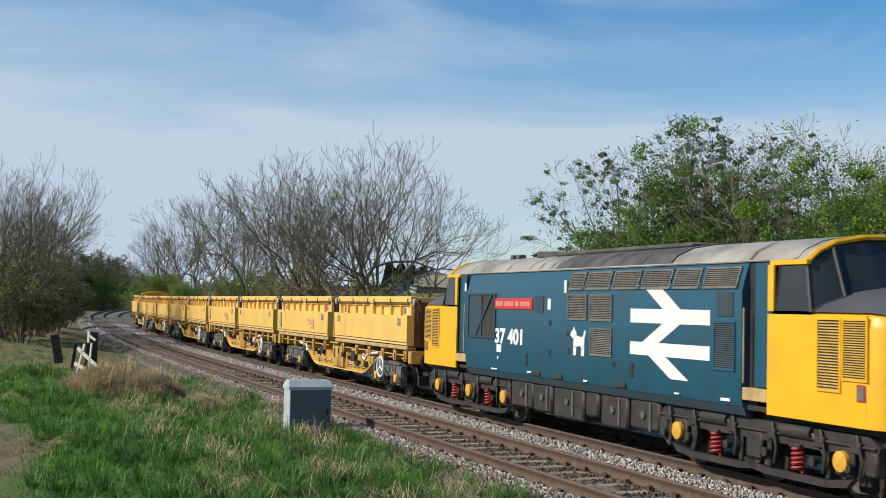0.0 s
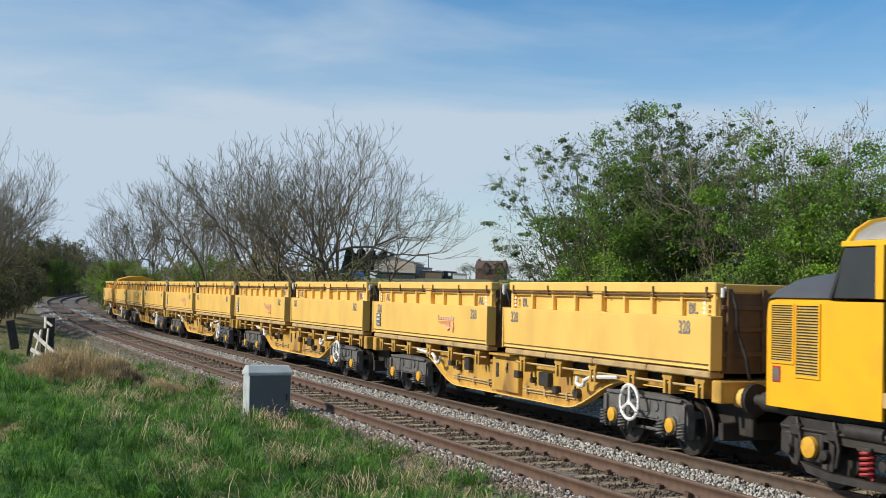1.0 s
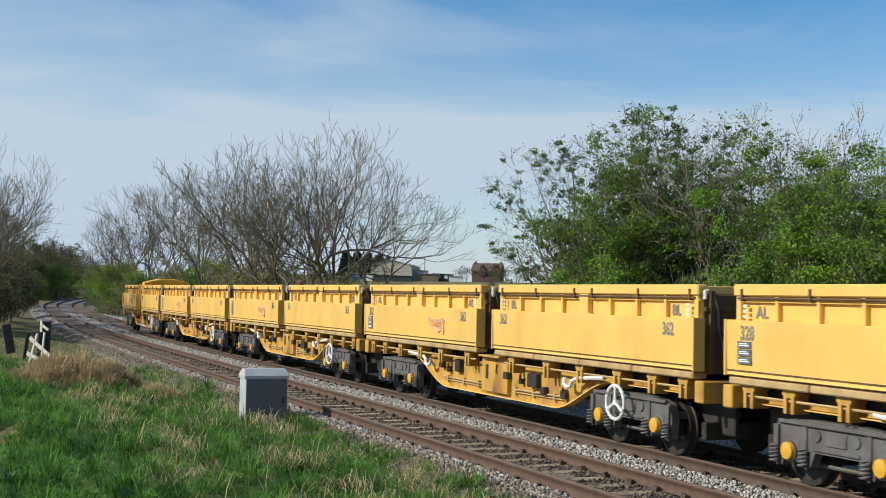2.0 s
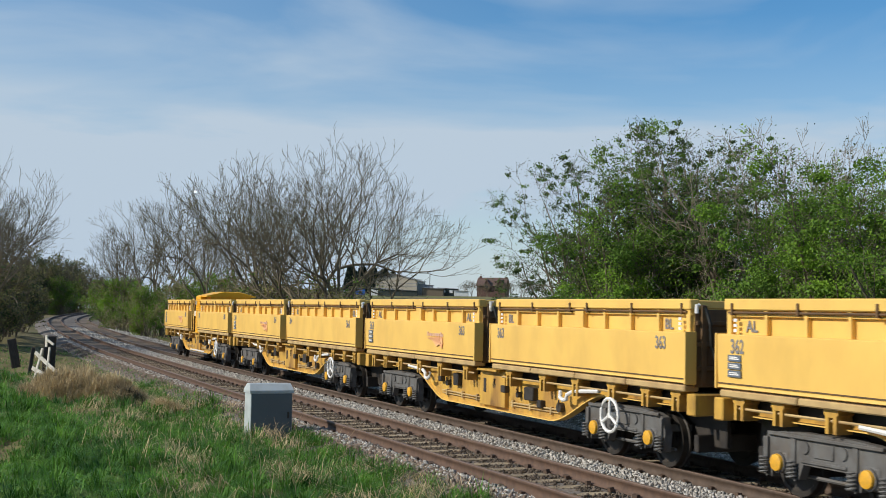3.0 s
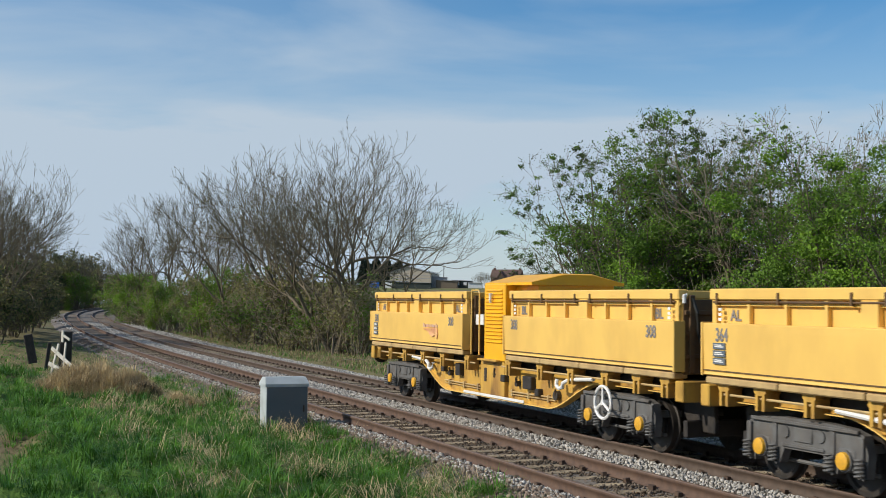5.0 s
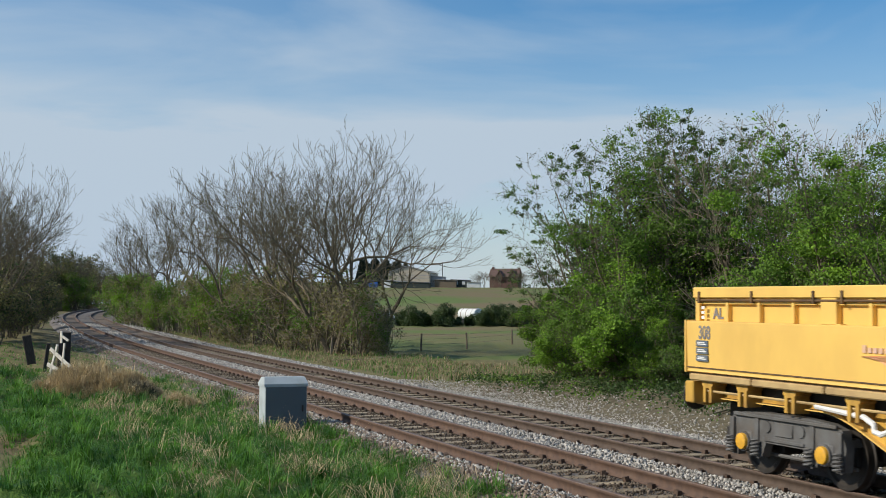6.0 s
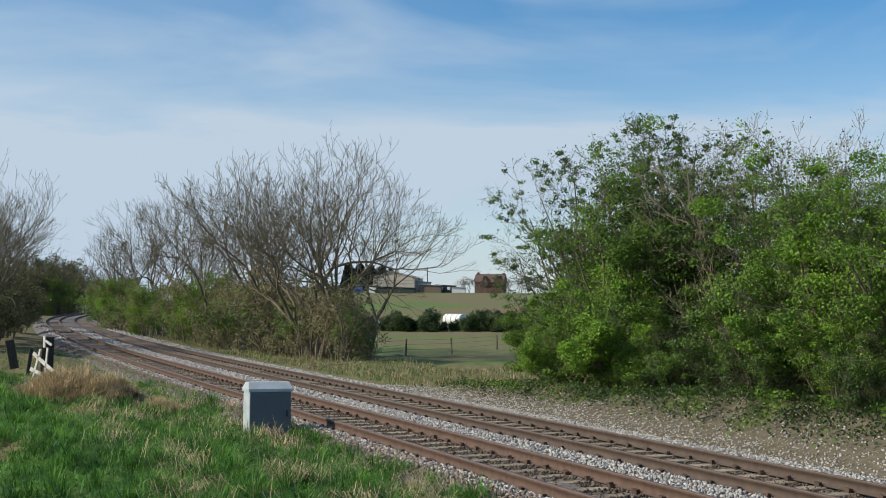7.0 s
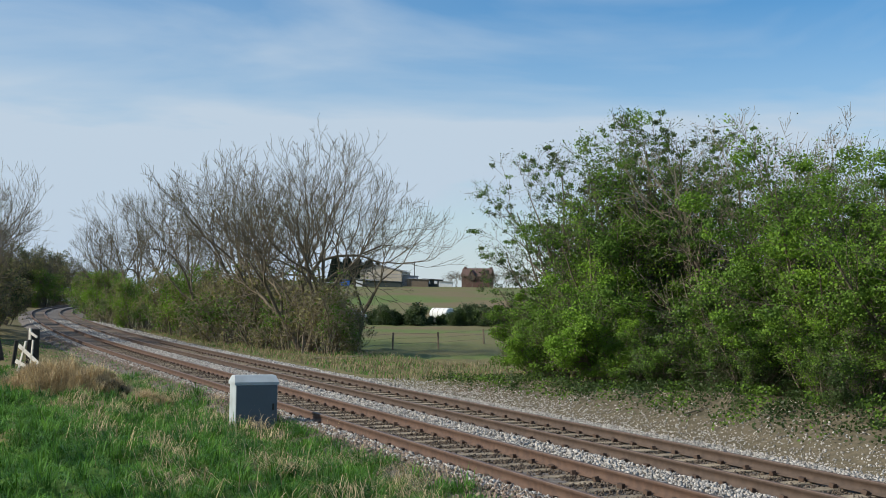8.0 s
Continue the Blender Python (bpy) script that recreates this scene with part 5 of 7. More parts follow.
def build_loco_bogie(lo, x0):
    fr, red, capm = Shape(), Shape(), Shape()
    for s in (-1, 1):
        ya, yb = sorted((s * 1.16, s * 1.02))
        out = [(-2.75, 0.82), (-2.55, 0.95), (2.55, 0.95), (2.75, 0.82), (2.7, 0.70), (1.5, 0.66), (0.8, 0.66), (-0.8, 0.66), (-1.5, 0.66), (-2.7, 0.70)]
        fr.slab(out, s * 1.16, s * 1.02)
        for a in (-2.057, 0, 2.057):
            fr.box(a - 0.2, a + 0.2, ya - 0.02, yb, 0.36, 0.78, 0.03)
            for d in (-0.36, 0.36):
                fr.box(a + d - 0.05, a + d + 0.05, ya, yb, 0.28, 0.8, 0.015)
        # equalising beams
        for a in (-1.03, 1.03):
            fr.slab([(a - 1.25, 0.36), (a - 1.1, 0.22), (a - 0.7, 0.17), (a + 0.7, 0.17), (a + 1.1, 0.22), (a + 1.25, 0.36), (a + 1.1, 0.33), (a + 0.65, 0.27), (a - 0.65, 0.27), (a - 1.1, 0.33)], s * 1.20, s * 1.10)
            fr.tube([(a - 0.35, s * 1.13, 0.87), (a + 0.35, s * 1.13, 0.87)], 0.11, 12)
            fr.tube([(a + 0.35, s * 1.16, 0.87), (a + 0.62, s * 1.17, 0.62), (a + 0.6, s * 1.16, 0.40)], 0.035, 6)
            coil(red, a, s * 1.14, 0.30, 0.64, 0.085, 0.024, 5)
            fr.box(a - 0.13, a + 0.13, *sorted((s * 1.04, s * 1.22)), 0.64, 0.70, 0.01)
        for a in (-2.6, 2.6):
            fr.box(a - 0.12, a + 0.12, ya - 0.03, yb, 0.42, 0.75, 0.03)
            fr.tube([(a, s * 1.1, 0.9), (a, s * 1.15, 0.5), (a * 0.96, s * 1.12, 0.3)], 0.03, 6)
        fr.tube([(-2.7, s * 1.18, 0.80), (2.7, s * 1.18, 0.80)], 0.022, 6)
        for a in (-2.35, -1.6, -0.5, 0.5, 1.6, 2.35):
            fr.box(a - 0.1, a + 0.1, *sorted((s * 1.14, s * 1.25)), 0.70, 0.86, 0.02)
            fr.tube([(a, s * 1.2, 0.95), (a + 0.15, s * 1.24, 0.6), (a + 0.05, s * 1.2, 0.36)], 0.025, 6)
            fr.tube([(a - 0.16, s * 1.15, 0.5), (a - 0.16, s * 1.24, 0.5)], 0.07, 10)
    for a in (-2.65, -1.03, 1.03, 2.65):
        fr.box(a - 0.1, a + 0.1, -1.05, 1.05, 0.6, 0.92, 0.02)
    b = part("bogie_frame", fr, UNDER, lo, "dark oily six-wheel bogie frame", True, at=pose(x0, 0, 0))
    pieces("coil_spring", red, SPRING_RED, b, "red coil spring", True)
    capm.tube([(0, -1.19, 0), (0, -1.25, 0), (0, -1.265, 0)], [0.15, 0.145, 0.10], 16)
    me = capm.mesh("axlebox_cover", True)
    for a in (-2.057, 0, 2.057):
        if a or x0 < 0:
            part("axlebox_cover", me, AXLE_YELLOW, b, "yellow axlebox cover", at=pose(a, 0, 0.57))
        wheel_part(LOCO_WHEEL, STEEL, lo, x0 + a, 0.57)


# ---- how the train runs ----
V0, SLOW, PITCH, BASE = 15.709, 0.0054, 16.049, 10.912
FIRST_BOGIE, LOCO_MID = 35.996, 31.727 - 7.72


def gone(t):
    return V0 * t - SLOW * t * t


def on_track(s_mid, base):
    """The pose of a vehicle on the far track, its bogies on the rails."""
    a, b = on_line(s_mid + base / 2, SEP / 2), on_line(s_mid - base / 2, SEP / 2)
    d = Vector(b - a)
    yaw, tilt = math.atan2(d.y, d.x), math.atan2(d.z, math.hypot(d.x, d.y))
    m = (a + b) / 2
    return Matrix.Translation(m) @ pose(0, 0, 0, 0, -math.degrees(tilt), math.degrees(yaw))


loco = build_loco()
LOCO_WHEELS = list(WHEELS)
NUMBERS = ("328", "362", "363", "364", "308")
wagons = [build_wagon(n, generator=(i == 4), first=(i == 0)) for i, n in enumerate(NUMBERS)]


def motions():
    steps = [i / 5 for i in range(41)]
    walk(loco, [(t, on_track(LOCO_MID - gone(t), 11.33)) for t in steps])
    for i, w in enumerate(wagons):
        mid = FIRST_BOGIE + i * PITCH + BASE / 2
        walk(w, [(t, on_track(mid - gone(t), BASE)) for t in steps])
    # wheels roll: each row is one thirtieth of a second
    turns = [i / 30 for i in range(241)]
    for w, x, r in WHEELS:
        walk(w, [(t, pose(x, 0, r, 0, 0, 0) @ Matrix.Rotation(gone(t) / r, 4, "Y")) for t in turns])

# ---- plants ----


def grow(rs, out, p, d, length, r, level, cfg):
    """One branch and all that springs from it; out collects (p0, p1, r0, r1, level)."""
    seg = cfg["seg"][level]
    n = max(2, int(round(length / seg)))
    step = length / n
    last = level == cfg["levels"] - 1
    kids = cfg["kids"][level] if not last else 0
    p, d = np.array(p, float), np.array(d, float)
    starts = sorted(rs.uniform(cfg["bare"][level], 1.0, int(rs.poisson(kids)) if kids else 0))
    k = 0
    for i in range(n):
        d = d + rs.normal(0, cfg["wobble"][level], 3) + np.array([0, 0, cfg["up"][level]]) + np.array(cfg.get("lean", (0, 0, 0))) * (level > 0)
        d /= np.linalg.norm(d)
        q = p + d * step
        f0, f1 = i / n, (i + 1) / n
        taper = cfg["taper"][level]
        ra, rb = r * (1 - taper * f0), r * (1 - taper * f1)
        out.append((*p, *q, ra, rb, level))
        while k < len(starts) and starts[k] <= f1:
            f = starts[k]
            k += 1
            b = p + d * step * (f - f0) * n
            side = np.cross(d, rs.normal(0, 1, 3))
            side /= np.linalg.norm(side) + 1e-9
            ang = radians(rs.uniform(*cfg["angle"][level]))
            nd = d * math.cos(ang) + side * math.sin(ang)
            nl = length * rs.uniform(*cfg["ratio"][level]) * (1.15 - 0.55 * f)
            grow(rs, out, b, nd, nl, (ra + (rb - ra) * 0.5) * cfg["thin"][level], level + 1, cfg)
        p = q
    return out


def branches_mesh(name, segs, mat, twig_mat=None, sides=((5, 0.02), (3, 0.0)), least=0.006):
    """Tapered bars for all branches in one mesh."""
    a = np.array(segs)
    V, F, M = [], [], []
    base = 0
    for k, lo in sides:
        hi = 1e9 if k == sides[0][0] else sides[0][1]
        q = a[(a[:, 6] >= lo) & (a[:, 6] < hi)]
        if not len(q):
            continue
        p0, p1 = q[:, 0:3], q[:, 3:6]
        d = p1 - p0
        d /= np.linalg.norm(d, axis=1)[:, None] + 1e-9
        ref = np.where(np.abs(d[:, 2:3]) < 0.9, np.array([[0, 0, 1.0]]), np.array([[1.0, 0, 0]]))
        u = np.cross(d, ref)
        u /= np.linalg.norm(u, axis=1)[:, None]
        w = np.cross(d, u)
        ang = np.arange(k) * 2 * np.pi / k
        ringv = u[:, None, :] * np.cos(ang)[None, :, None] + w[:, None, :] * np.sin(ang)[None, :, None]
        r0, r1 = np.maximum(q[:, 6], least), np.maximum(q[:, 7], least * 0.8)
        v = np.concatenate([p0[:, None, :] - d[:, None, :] * r0[:, None, None] * 0.3 + ringv * r0[:, None, None], p1[:, None, :] + ringv * r1[:, None, None]], 1)
        j = np.arange(k)
        f = np.stack([j, (j + 1) % k, (j + 1) % k + k, j + k], 1)
        F.append((np.arange(len(q)) * 2 * k)[:, None, None] + f[None] + base)
        V.append(v.reshape(-1, 3))
        base += len(q) * 2 * k
        M.append(np.full(len(q) * k, 0 if k == sides[0][0] else 1, np.int32))
    me = bulk(name, np.concatenate(V), np.concatenate([f.reshape(-1, 4) for f in F]), mat, True)
    if twig_mat:
        me.materials.append(twig_mat)
        me.polygons.foreach_set("material_index", np.concatenate(M))
    return me


def leaves_mesh(name, rs, points, size, mats, share=None, facing=None):
    """Folded pointed leaves at points; mats by share."""
    n = len(points)
    d = rs.normal(0, 1, (n, 3))
    d[:, 2] *= 0.7
    d /= np.linalg.norm(d, axis=1)[:, None]
    s = np.cross(d, rs.normal(0, 1, (n, 3)) if facing is None else facing + rs.normal(0, 0.42, (n, 3)))
    s /= np.linalg.norm(s, axis=1)[:, None] + 1e-9
    nn = np.cross(d, s)
    L = (size * rs.uniform(0.6, 1.35, n))[:, None]
    w = L * rs.uniform(0.32, 0.48, n)[:, None]
    p = np.asarray(points)
    v = np.stack([p, p + d * L * 0.5 + s * w + nn * L * 0.08, p + d * L, p + d * L * 0.5 - s * w + nn * L * 0.08], 1).reshape(-1, 3)
    f = np.arange(n * 4).reshape(n, 4)
    me = bulk(name, v, f, mats[0])
    for m in mats[1:]:
        me.materials.append(m)
    if share is not None:
        me.polygons.foreach_set("material_index", share.astype(np.int32))
    return me


def scatter_on(rs, segs, per, spread, least_level):
    a = np.array(segs)
    q = a[a[:, 8] >= least_level]
    q = np.repeat(q, per, axis=0)
    t = rs.uniform(0, 1, (len(q), 1))
    return q[:, 0:3] + (q[:, 3:6] - q[:, 0:3]) * t + rs.normal(0, spread, (len(q), 3))


ASH = dict(levels=4, seg=(0.25, 0.2, 0.15, 0.1), kids=(4, 3, 2, 0), bare=(0.2, 0.2, 0.15, 0), wobble=(0.05, 0.08, 0.11, 0.14),
           up=(0, 0, 0, 0), taper=(0.78, 0.78, 0.78, 0.7), angle=((24, 48), (25, 50), (25, 55), (0, 1)),
           ratio=((0.34, 0.54), (0.42, 0.62), (0.45, 0.66), (0, 1)), thin=(0.46, 0.55, 0.55, 1))


def fork(rs, out, p, d, L, r, gen, cfg):
    """A limb that bends, sheds side twigs and forks at its end, like an ash."""
    p, d = np.array(p, float), np.array(d, float)
    n = max(2, int(round(L / (0.55 if gen < 3 else 0.32))))
    for i in range(n):
        d = d + rs.normal(0, cfg["crook"], 3) + np.array([0, 0, cfg["rise"] * (1 if gen > 1 else 0.3)])
        d /= np.linalg.norm(d)
        q = p + d * L / n
        ra, rb = r * (1 - 0.28 * i / n), r * (1 - 0.28 * (i + 1) / n)
        out.append((*p, *q, ra, rb, min(gen, 4)))
        if gen >= 2 and rs.uniform() < cfg["twigs"]:
            side = np.cross(d, rs.normal(0, 1, 3))
            side /= np.linalg.norm(side)
            if gen < cfg["gens"] - 2:
                fork(rs, out, q, d * 0.7 + side * 0.75, L * rs.uniform(0.35, 0.6), rb * 0.45, max(gen + 2, cfg["gens"] - 2), cfg)
            else:
                t = q + (d * 0.7 + side * 0.6 + np.array([0, 0, 0.25])) * rs.uniform(0.25, 0.5)
                out.append((*q, *t, rb * 0.6, rb * 0.35, 4))
        p = q
    if gen >= cfg["gens"]:
        return
    k = 3 if rs.uniform() < cfg["three"] or gen == 0 else 2
    a0 = rs.uniform(0, 6.28)
    u = np.cross(d, np.array([0.3, 0.5, 0.8]))
    u /= np.linalg.norm(u)
    w = np.cross(d, u)
    for j in range(k):
        t = a0 + 6.28 * j / k + rs.normal(0, 0.3)
        ang = radians(rs.uniform(*cfg["spread"]))
        nd = d * math.cos(ang) + (u * math.cos(t) + w * math.sin(t)) * math.sin(ang)
        fork(rs, out, p, nd, L * rs.uniform(0.66, 0.92), r * 0.68 * rs.uniform(0.8, 1.0), gen + 1, cfg)


NEAR_ASH = dict(gens=7, rise=0.05, twigs=0.33, three=0.10, spread=(13, 34), crook=0.10)
FAR_ASH = dict(gens=5, rise=0.05, twigs=0.3, three=0.3, spread=(16, 36), crook=0.08)


def bare_tree_meshes(seed, h, stems=2, buds=6000, spread=0.25, cfg=NEAR_ASH, bough=None, trunk_r=0.2, least=0.0095):
    rs = np.random.RandomState(seed)
    segs = []
    for i in range(stems):
        a = 6.28 * i / stems + rs.uniform(-0.5, 0.5)
        b = spread * rs.uniform(0.6, 1.2)
        d = np.array([math.cos(a) * b, math.sin(a) * b, 1.0])
        fork(rs, segs, (0.3 * math.cos(a) * (stems > 1), 0.3 * math.sin(a) * (stems > 1), -0.3), d / np.linalg.norm(d), h * 0.24 * rs.uniform(0.8, 1.15), trunk_r * rs.uniform(0.75, 1.1), 0, cfg)
    for z, d, L in bough or ():
        fork(rs, segs, (0.1, 0, z), np.array(d) / np.linalg.norm(d), L, 0.10, 2, cfg)
    top = max(q[5] for q in segs)
    segs = [tuple(np.array(q[:6]) * h / top) + q[6:] for q in segs]
    trunk = branches_mesh("trunk", [q for q in segs if q[8] == 0], BARK, sides=((8, 0.0),))
    me = branches_mesh("crown", [q for q in segs if q[8] > 0], BARK, TWIG, least=least)
    bud = None
    if buds:
        pts = scatter_on(rs, segs, 1, 0.03, 4)
        pts = pts[rs.permutation(len(pts))[:buds]]
        bud = leaves_mesh("foliage", rs, pts, 0.055 if least < 0.02 else 0.14, [BUD])
    return trunk, me, bud


def put_tree(name, label, cat, group, x, y, meshes, names, scale=1.0, turn=0.0):
    t = thing(name, label, cat, group)
    for me, nm in zip(meshes, names):
        if me:
            part(nm, me, None, t)
    t.matrix_basis = pose(x, y, drop(x, y), 0, 0, turn) @ Matrix.Scale(scale, 4)
    return t


def shrub_meshes(seed, h, w, stems, leaf, mats, weights, per=3, size=0.085, spread=0.10, levels=4, twig=TWIG, fill=1.0, up=0.05, skip_top=0.0, wood=0.35, least=0.006, clumps=0, puff=(0.22, 0.5)):
    """A leafy bush: many stems from the base, leaves all over the finer wood."""
    rs = np.random.RandomState(seed)
    c = dict(levels=levels, seg=(0.5, 0.4, 0.3, 0.22), kids=(10 * fill, 7 * fill, 5, 0), bare=(0.12, 0.1, 0.1, 0), wobble=(0.10, 0.15, 0.2, 0.25),
             up=(0.02, up, up, 0.03), taper=(0.8, 0.8, 0.75, 0.6), angle=((25, 60), (25, 65), (25, 70), (0, 1)),
             ratio=((0.30, 0.52), (0.35, 0.6), (0.4, 0.65), (0, 1)), thin=(0.5, 0.55, 0.6, 1))
    segs = []
    for i in range(stems):
        a, b = rs.uniform(0, 6.28), rs.uniform(0.1, 1.0)
        lean = w / h * 0.75 * b
        d = np.array([math.cos(a) * lean, math.sin(a) * lean, 1.0])
        k = rs.uniform(0.7, 1.0) * (1 - 0.35 * b)
        grow(rs, segs, (math.cos(a) * w * 0.18 * b, math.sin(a) * w * 0.18 * b, -0.2), d / np.linalg.norm(d), h * k, 0.07 * h / 6 * rs.uniform(0.7, 1.2), 0, c)
    top = max(q[5] for q in segs)
    segs = [tuple(np.array(q[:6]) * np.array([1, 1, h / top] * 2)) + q[6:] for q in segs]
    shown = [q for q in segs if q[8] < levels - 1 or rs.uniform() < wood]
    stems_ = branches_mesh("stems", [q for q in segs if q[8] == 0], BARK, sides=((5, 0.0),))
    me = branches_mesh("crown", [q for q in shown if q[8] > 0], BARK, twig, sides=((4, 0.02), (3, 0.0)), least=least)
    pts = scatter_on(rs, segs, per, spread, 2)
    if skip_top:
        keep = rs.uniform(0, 1, len(pts)) > skip_top * np.clip((pts[:, 2] / h - 0.55) / 0.3, 0, 1)
        pts = pts[keep]
    pts = pts[pts[:, 2] > 0.05]
    if len(pts) > leaf:
        pts = pts[rs.permutation(len(pts))[:leaf]]
    facing = None
    if clumps:
        a = np.array(segs)
        q = a[(a[:, 8] == 1) | (a[:, 8] == 2)]
        c0 = q[rs.randint(0, len(q), clumps), 3:6]
        c0 = c0[c0[:, 2] < h * (1 - 0.35 * (skip_top > 0))]
        n = int(leaf * 0.72)
        i = rs.randint(0, len(c0), n)
        d = rs.normal(0, 1, (n, 3))
        d /= np.linalg.norm(d, axis=1)[:, None]
        rad = rs.uniform(*puff, len(c0))[i] * rs.uniform(0.25, 1, n) ** 0.4
        ball = c0[i] + d * rad[:, None] * np.array([1, 1, 0.62])
        pts = pts[rs.permutation(len(pts))[:leaf - n]]
        out = pts - np.array([0, 0, h * 0.35])
        out /= np.linalg.norm(out, axis=1)[:, None] + 1e-9
        low = ball[:, 2] > 0.03
        whole = ball - np.array([0, 0, h * 0.35])
        whole /= np.linalg.norm(whole, axis=1)[:, None] + 1e-9
        facing = np.concatenate([out, (d * 0.75 + whole * 0.5)[low]])
        pts = np.concatenate([pts, ball[low]])
    sh = rs.choice(len(mats), len(pts), p=weights)
    # leaves of one colour hang together in clumps
    key = np.sin(pts[:, 0] * 2.3 + seed) + np.sin(pts[:, 1] * 2.1 + 2) + np.sin(pts[:, 2] * 2.6 + seed * 2)
    sh = np.where(key > 0.9, 0, np.where(key < -1.0, len(mats) - 1, sh))
    return stems_, me, leaves_mesh("foliage", rs, pts, size, mats, sh, facing)


def at_px(px, d):
    """A place d metres ahead, by the slope of its line of sight."""
    return d * (px - 784.0) / 2143.0, d


# the bank of leafy bushes across the tracks
B_BRIGHT = shrub_meshes(21, 4.8, 4.2, 18, 50000, [LEAF_BRIGHT, LEAF], [0.6, 0.4], per=3, size=0.068, spread=0.09, clumps=170, puff=(0.2, 0.45))
B_TALL = shrub_meshes(22, 9.3, 5.0, 14, 34000, [LEAF, LEAF_DARK], [0.55, 0.45], per=2, size=0.066, up=0.09, clumps=420, puff=(0.08, 0.2))
B_DARK = shrub_meshes(23, 9.0, 6.4, 18, 76000, [LEAF, LEAF_DARK, LEAF_BRIGHT], [0.55, 0.3, 0.15], per=3, size=0.072, clumps=330, puff=(0.25, 0.6))
B_AIRY = shrub_meshes(24, 8.4, 5.2, 11, 17000, [LEAF, LEAF_DARK], [0.5, 0.5], per=2, size=0.075, up=0.08, twig=PALE_TWIG, skip_top=0.75, clumps=160, puff=(0.1, 0.28))
B_DULL = shrub_meshes(25, 3.8, 4.4, 16, 32000, [LEAF_DARK, LEAF], [0.5, 0.5], per=3, size=0.064, clumps=130, puff=(0.18, 0.42))
B_BIG = shrub_meshes(26, 6.4, 5.6, 20, 84000, [LEAF, LEAF_BRIGHT], [0.65, 0.35], per=4, size=0.062, clumps=200, puff=(0.25, 0.5))
LEAFY = "hedge of bushes across the tracks"
for px, d, me, sc, turn, nm, lab in (
        (998, 45.0, B_BRIGHT, 0.94, 10, "hawthorn_bush", "rounded hawthorn bush in bright new leaf beside the railway"),
        (1095, 38.5, B_BRIGHT, 0.98, 130, "hawthorn_bush", "rounded hawthorn bush in bright new leaf beside the railway"),
        (1035, 48.0, B_TALL, 1.0, 40, "tall_shrub", "tall loose shrub with upright twigs and small green leaves"),
        (1170, 41.0, B_DARK, 1.06, 0, "hedgerow_tree", "dense hedgerow tree with dark and mid green leaves"),
        (1080, 44.0, B_TALL, 0.98, 200, "tall_shrub", "tall loose shrub with upright twigs and small green leaves"),
        (1178, 42.5, B_TALL, 1.02, 90, "tall_shrub", "tall loose shrub with upright twigs and small green leaves"),
        (1245, 40.0, B_TALL, 0.95, 300, "tall_shrub", "tall loose shrub with upright twigs and small green leaves"),
        (1350, 37.0, B_AIRY, 1.08, 0, "airy_shrub", "thin shrub with pale bare twigs above sparse leaves"),
        (1300, 33.5, B_DULL, 0.95, 60, "low_bush", "low dull green bush at the foot of the hedge"),
        (1420, 31.0, B_DULL, 0.75, 190, "low_bush", "low dull green bush at the foot of the hedge"),
        (1190, 36.0, B_DULL, 0.62, 300, "low_bush", "low dull green bush at the foot of the hedge"),
        (1530, 30.0, B_BIG, 1.06, 0, "large_bush", "large leafy bush with fresh yellow-green shoots"),
        (1460, 36.5, B_DARK, 0.80, 150, "hedgerow_tree", "dense hedgerow tree with dark and mid green leaves"),
        (1600, 33.0, B_AIRY, 0.85, 120, "airy_shrub", "thin shrub with pale bare twigs above sparse leaves"),
        (1700, 26.5, B_BIG, 0.95, 200, "large_bush", "large leafy bush with fresh yellow-green shoots"),
        (1560, 26.5, B_DULL, 0.6, 20, "low_bush", "low dull green bush at the foot of the hedge"),
        (1480, 28.5, B_BRIGHT, 0.55, 220, "hawthorn_bush", "rounded hawthorn bush in bright new leaf beside the railway"),
        (1130, 36.5, B_BRIGHT, 0.55, 20, "hawthorn_bush", "rounded hawthorn bush in bright new leaf beside the railway"),
        (1030, 41.5, B_BRIGHT, 0.7, 80, "hawthorn_bush", "rounded hawthorn bush in bright new leaf beside the railway"),
        (1350, 31.0, B_DULL, 0.7, 100, "low_bush", "low dull green bush at the foot of the hedge"),
        (1850, 25.0, B_DARK, 0.8, 80, "hedgerow_tree", "dense hedgerow tree with dark and mid green leaves")):
    x, y = at_px(px, d)
    put_tree(nm, lab, "bush", LEAFY, x, y, me, ("stem", "crown", "foliage"), sc, turn)

# bare ash trees beyond the far track
T_A = bare_tree_meshes(31, 14.0, 4, 3500, 0.34, bough=((4.6, (1, -0.3, 0.10), 2.2),), trunk_r=0.19)
T_B = bare_tree_meshes(32, 13.4, 2, 3000, 0.20)
T_C = bare_tree_meshes(33, 12.4, 1, 2000, 0.06, trunk_r=0.2)
T_D = bare_tree_meshes(34, 13.4, 2, 1500, 0.20, trunk_r=0.19)
T_F = bare_tree_meshes(35, 13.0, 3, 900, 0.30, cfg=FAR_ASH, trunk_r=0.2, least=0.03)
T_G = bare_tree_meshes(36, 13.0, 3, 900, 0.26, cfg=FAR_ASH, trunk_r=0.2, least=0.03)
BARE_ROW = "row of bare trees by the line"
